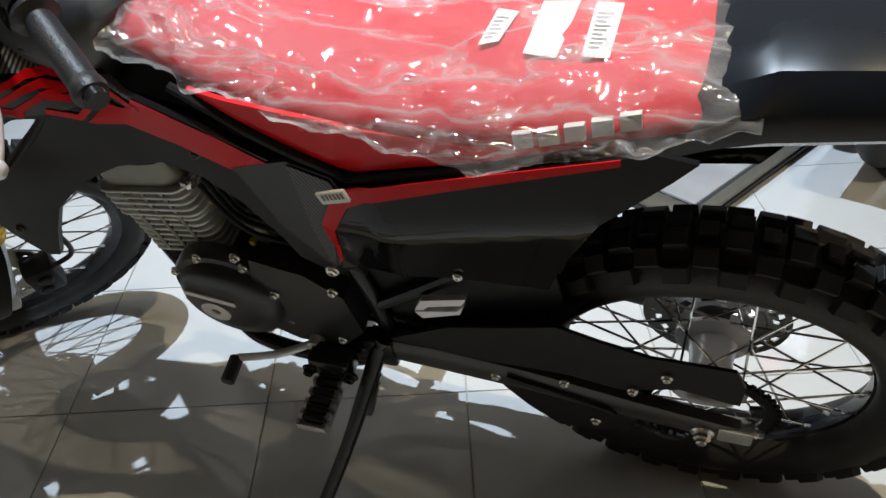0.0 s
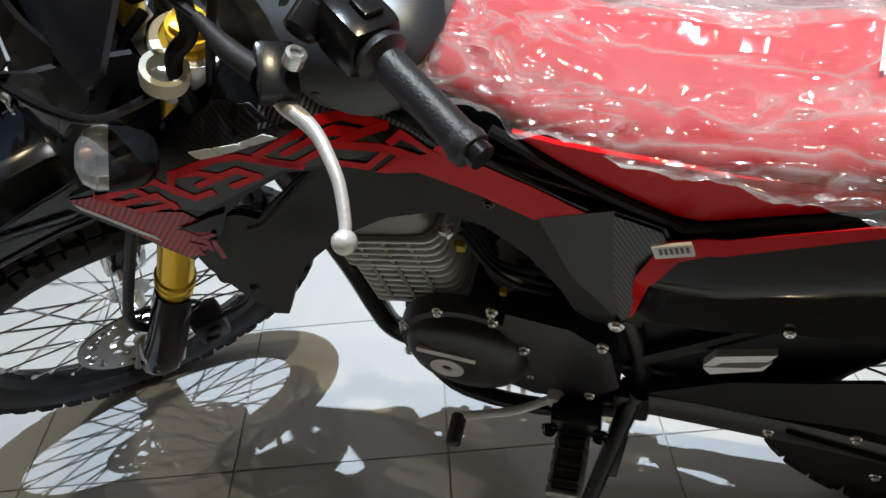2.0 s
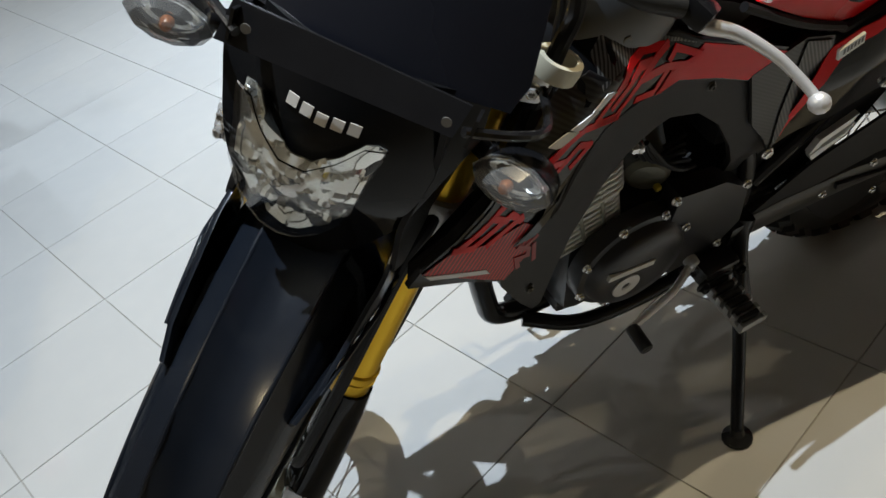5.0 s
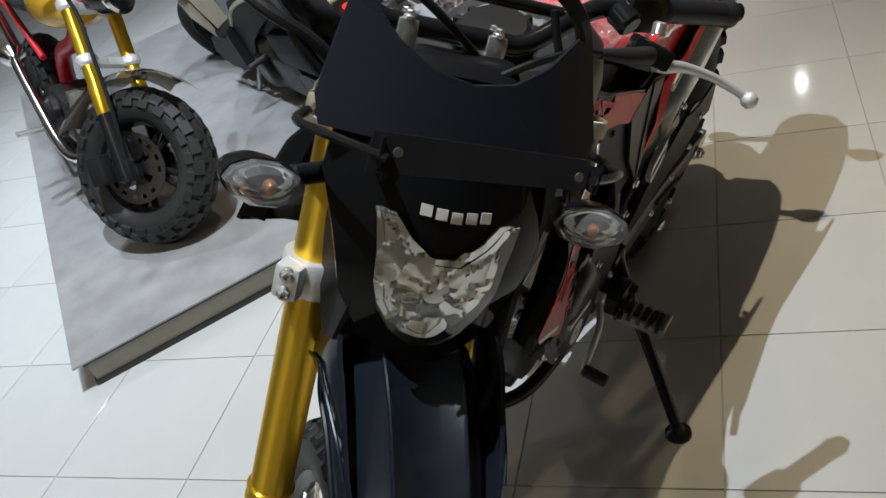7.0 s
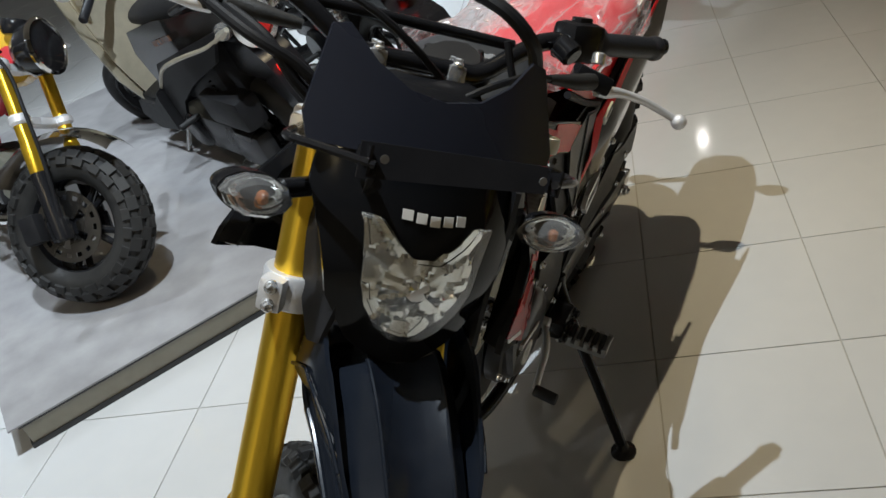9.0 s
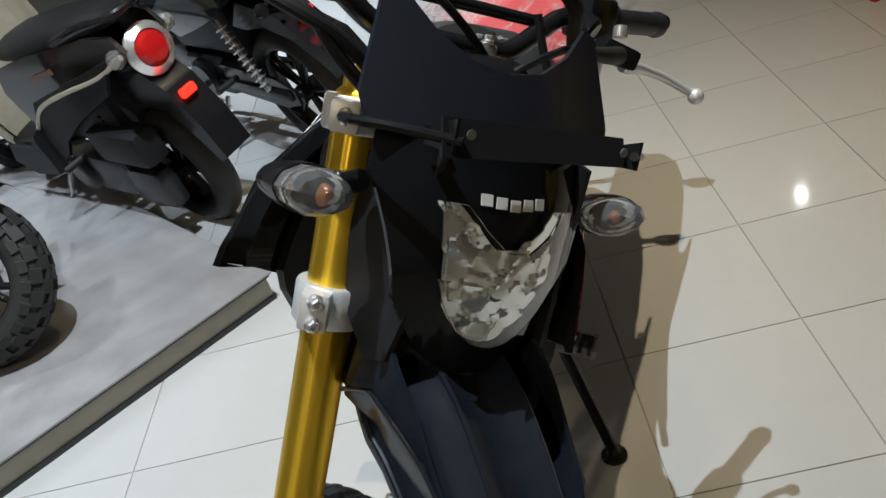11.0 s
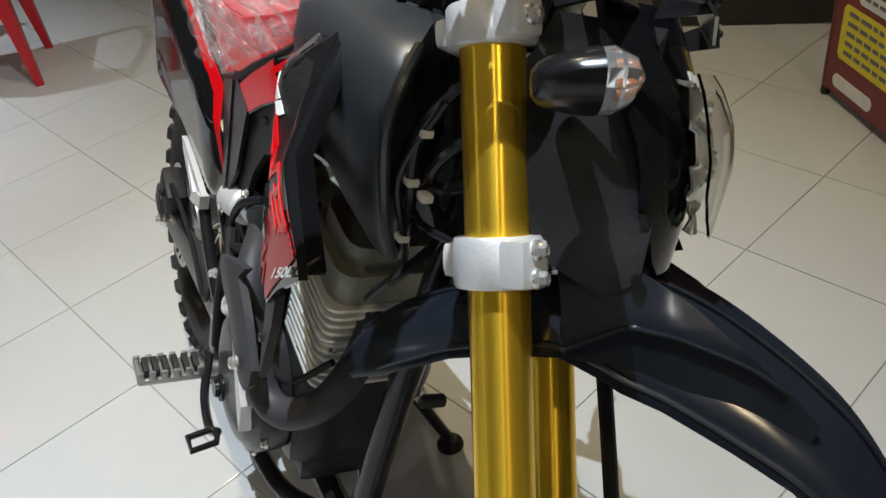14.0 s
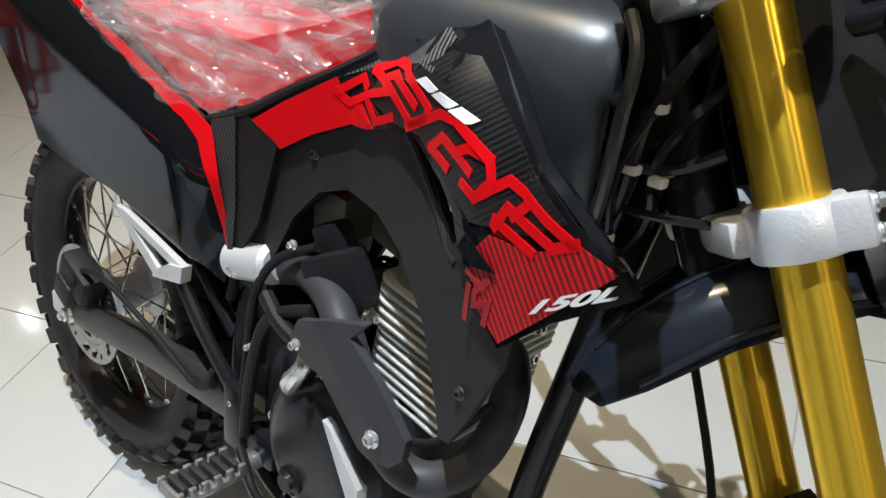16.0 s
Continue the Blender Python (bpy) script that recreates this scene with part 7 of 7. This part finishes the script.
    P("air_box", box((-0.02, -0.115, 0.42), (0.30, 0.10, 0.13), 0.03), MATTE, "black air filter box")
    P("body_core", box((-0.26, 0, 0.53), (0.56, 0.24, 0.28), 0.05), MATTE)
    P("rear_shock", join(rod((-0.02, -0.10, 0.30), (-0.08, -0.10, 0.60), 0.012), *[lathe([(0.022, -0.004), (0.026, 0), (0.022, 0.004), (0.016, 0.0)], Vector((-0.025, -0.10, 0.34)) + Vector((-0.05, 0, 0.24)) * (k / 13), (-0.05, 0, 0.24), 14, closed=True) for k in range(11)]), SATIN, "coil spring shock absorber")
    P("exhaust", join(tube([(-0.45, 0.05, 0.22), (-0.35, 0.11, 0.20), (-0.15, 0.13, 0.24)], 0.016, 12), lathe([(0.02, 0), (0.048, 0.03), (0.052, 0.34), (0.03, 0.36)], (-0.20, 0.135, 0.26), (0.97, 0, 0.22), 24)), SATIN, "black exhaust")
    P("foot_peg", rod((-0.30, -0.15, 0.36), (-0.30, -0.24, 0.36), 0.012), RUBBER, "folding rubber foot peg")
    P("side_stand", tube([(-0.62, -0.10, 0.26), (-0.64, -0.17, 0.13), (-0.66, -0.235, 0.045)], 0.011, 10), STEEL, "metal side stand")
    return b


step = scooter(pose(1.62, 0.80, 0, 9, 0, 230))
black = town_bike("street_motorcycle", "black street motorcycle with its red tail lamp lit", pose(1.94, 0.36, 0, 9, 0, 221.6), GLOSS, GLOSS, GLOWM, "bikes beside the platform", 0.61, 0.38)
dark = town_bike("street_motorcycle", "black street motorcycle parked on the tiles", pose(-0.62, 1.90, 0, 9, 0, 262), GLOSS, GLOSS, TAIL, "bikes in the row behind")
copy_thing(dark, pose(-1.22, 1.18, 0, 9, 0, 235))
copy_thing(dark, pose(1.75, 3.55, 0, 9, 0, 215))


# ---- red plastic chairs ----
def red_chair(m):
    c = thing("plastic_chair", "red moulded plastic chair on the tiled floor", "chair", m, "red plastic chairs")
    part("seat", sheet([(-0.20, -0.20), (0.20, -0.20), (0.19, 0.20), (-0.19, 0.20)], lambda u, v: 0.43 - 0.5 * (u * u + v * v) * 0.5, 0.012, 0.05, to=lambda u, v, w: (u, v, w)), CHAIRRED, c)
    part("backrest", sheet([(-0.20, 0.44), (0.20, 0.44), (0.22, 0.66), (0.17, 0.82), (-0.17, 0.82), (-0.22, 0.66)], lambda u, v: 0.20 + 0.25 * (v - 0.44) - 0.6 * u * u, 0.010, 0.05), CHAIRRED, c)
    for sx in (-1, 1):
        for sy in (-1, 1):
            leg = bmesh.new()
            ring_skin(leg, [[Vector((sx * (0.17 + 0.05 * (0.43 - z)) + a * w, sy * (0.17 + 0.09 * (0.43 - z)) + b * w, z)) for a, b in ((-1, -1), (1, -1), (1, 1), (-1, 1))] for z, w in ((0.425, 0.032), (0.25, 0.024), (0.0, 0.014))])
            part("leg", leg, CHAIRRED, c)
        part("armrest", tube([(sx * 0.22, -0.19, 0.43), (sx * 0.26, -0.17, 0.62), (sx * 0.27, 0.0, 0.65), (sx * 0.24, 0.21, 0.62)], 0.018, 10), CHAIRRED, c)
    return c


ch1 = red_chair(pose(2.97, -0.48, 0, 0, 0, 62))
copy_thing(ch1, pose(1.86, -1.98, 0, 0, 0, 20))
copy_thing(ch1, pose(3.75, -0.25, 0, 0, 0, 100))

# ---- notice board ----
BW, BH = 0.62, 1.25
BOARD = Matrix(((0.808, 0.589, 0, -0.275), (-0.589, 0.808, 0, -1.668), (0, 0, 1, 0), (0, 0, 0, 1))) @ pose(0, 0, 0, 0, 0, 0)
sign = thing("notice_board", "maroon notice board with yellow text panels on a dark metal stand", "sign", BOARD)
part("board", box((BW / 2, -0.012, 0.03 + BH / 2), (BW, 0.020, BH), 0.002), MAROON, sign)
for x in (0.0, BW):
    part("stand_leg", join(tube([(x - 0.012, -0.012, 1.3), (x - 0.012, -0.012, 0.01)], 0.011, 8), tube([(x - 0.012, -0.015, 1.2), (x - 0.012, -0.40, 0.01)], 0.009, 8), rod((x - 0.012, -0.012, 0.0), (x - 0.012, -0.012, 0.03), 0.014)), BLACKTRIM, sign, "black metal stand leg")


def panel(x0, x1, z0, z1, mat, rows, label):
    r = 0.012
    o = [(x0 + r, z0), (x1 - r, z0), (x1, z0 + r), (x1, z1 - r), (x1 - r, z1), (x0 + r, z1), (x0, z1 - r), (x0, z0 + r)]
    p = part("text_panel", sheet(o, lambda u, v: 0.0015, 0.003, 0.5), mat, sign, label)
    rnd = random.Random(int(z0 * 1000))
    for k in range(rows):
        z = z1 - (z1 - z0) * (k + 0.9) / (rows + 0.6)
        h = (z1 - z0) / (rows + 0.6) * 0.42
        x = x1 - 0.03
        stop = x0 + 0.04 + rnd.random() * (x1 - x0) * 0.35
        while x > stop:
            w = rnd.uniform(0.02, 0.055)
            part("text_bar", sheet([(x - w, z), (x, z), (x, z + h), (x - w, z + h)], lambda u, v: 0.0025, 0.0008, 0.5), INK, p)
            x -= w + 0.009
    return p


panel(0.045, 0.56, 0.145, 0.305, SIGNYEL, 5, "yellow panel with lines of dark text")
panel(0.06, 0.50, 0.325, 0.365, WHITEP, 1, "white strip with one line of text")
panel(0.03, 0.58, 0.40, 0.62, SIGNYEL, 6, "yellow panel with lines of dark text")
panel(0.03, 0.58, 0.66, 0.95, SIGNYEL, 8, "yellow panel with lines of dark text")
panel(0.02, 0.185, 0.055, 0.09, WHITEP, 2, "small white label with text")
panel(0.36, 0.56, 0.055, 0.095, WHITEP, 0, "small white label")

# ---- dark base further off ----
base = thing("low_display_stand", "low dark wooden display base on the tiles", "platform", pose(0.98, -2.17, 0, 0, 0, 213))
part("body", box((0.8, 0.35, 0.075), (1.6, 0.7, 0.14), 0.004), DARKBRD, base)
part("plinth", box((0.8, 0.35, 0.004), (1.56, 0.66, 0.008), 0.001), BLACKTRIM, base)

# ---- floor tiles ----
TS = 0.4
tile_mesh = finish(box((0, 0, -0.005), (TS - 0.003, TS - 0.003, 0.01), 0.0012), TILE, 0)
near, far = [], []
for i in range(math.ceil(X0 / TS), math.floor(X1 / TS)):
    for j in range(math.ceil(Y0 / TS), math.floor(Y1 / TS)):
        cx, cy = (i + 0.5) * TS, (j + 0.5) * TS
        (near if -2.4 < cx < 4.4 and -3.2 < cy < 3.2 else far).append((cx, cy))
near.sort(key=lambda c: math.hypot(c[0] - 0.9, c[1]))
far += near[280:]
for cx, cy in near[:280]:
    t = part("floor_tile", tile_mesh, None, floor, at=Matrix.Translation((cx, cy, 0)))
rest = bmesh.new()
for cx, cy in far:
    h = TS / 2 - 0.0015
    top = [rest.verts.new((cx + sx * h, cy + sy * h, 0)) for sx, sy in ((-1, -1), (1, -1), (1, 1), (-1, 1))]
    low = [rest.verts.new((v.co.x, v.co.y, -0.01)) for v in top]
    rest.faces.new(top)
    for a in range(4):
        rest.faces.new((low[a], low[(a + 1) % 4], top[(a + 1) % 4], top[a]))
tagged(part("far_floor_tiles", rest, TILE, floor, smooth=0), "pale glossy floor tiles further off", kind="stuff")
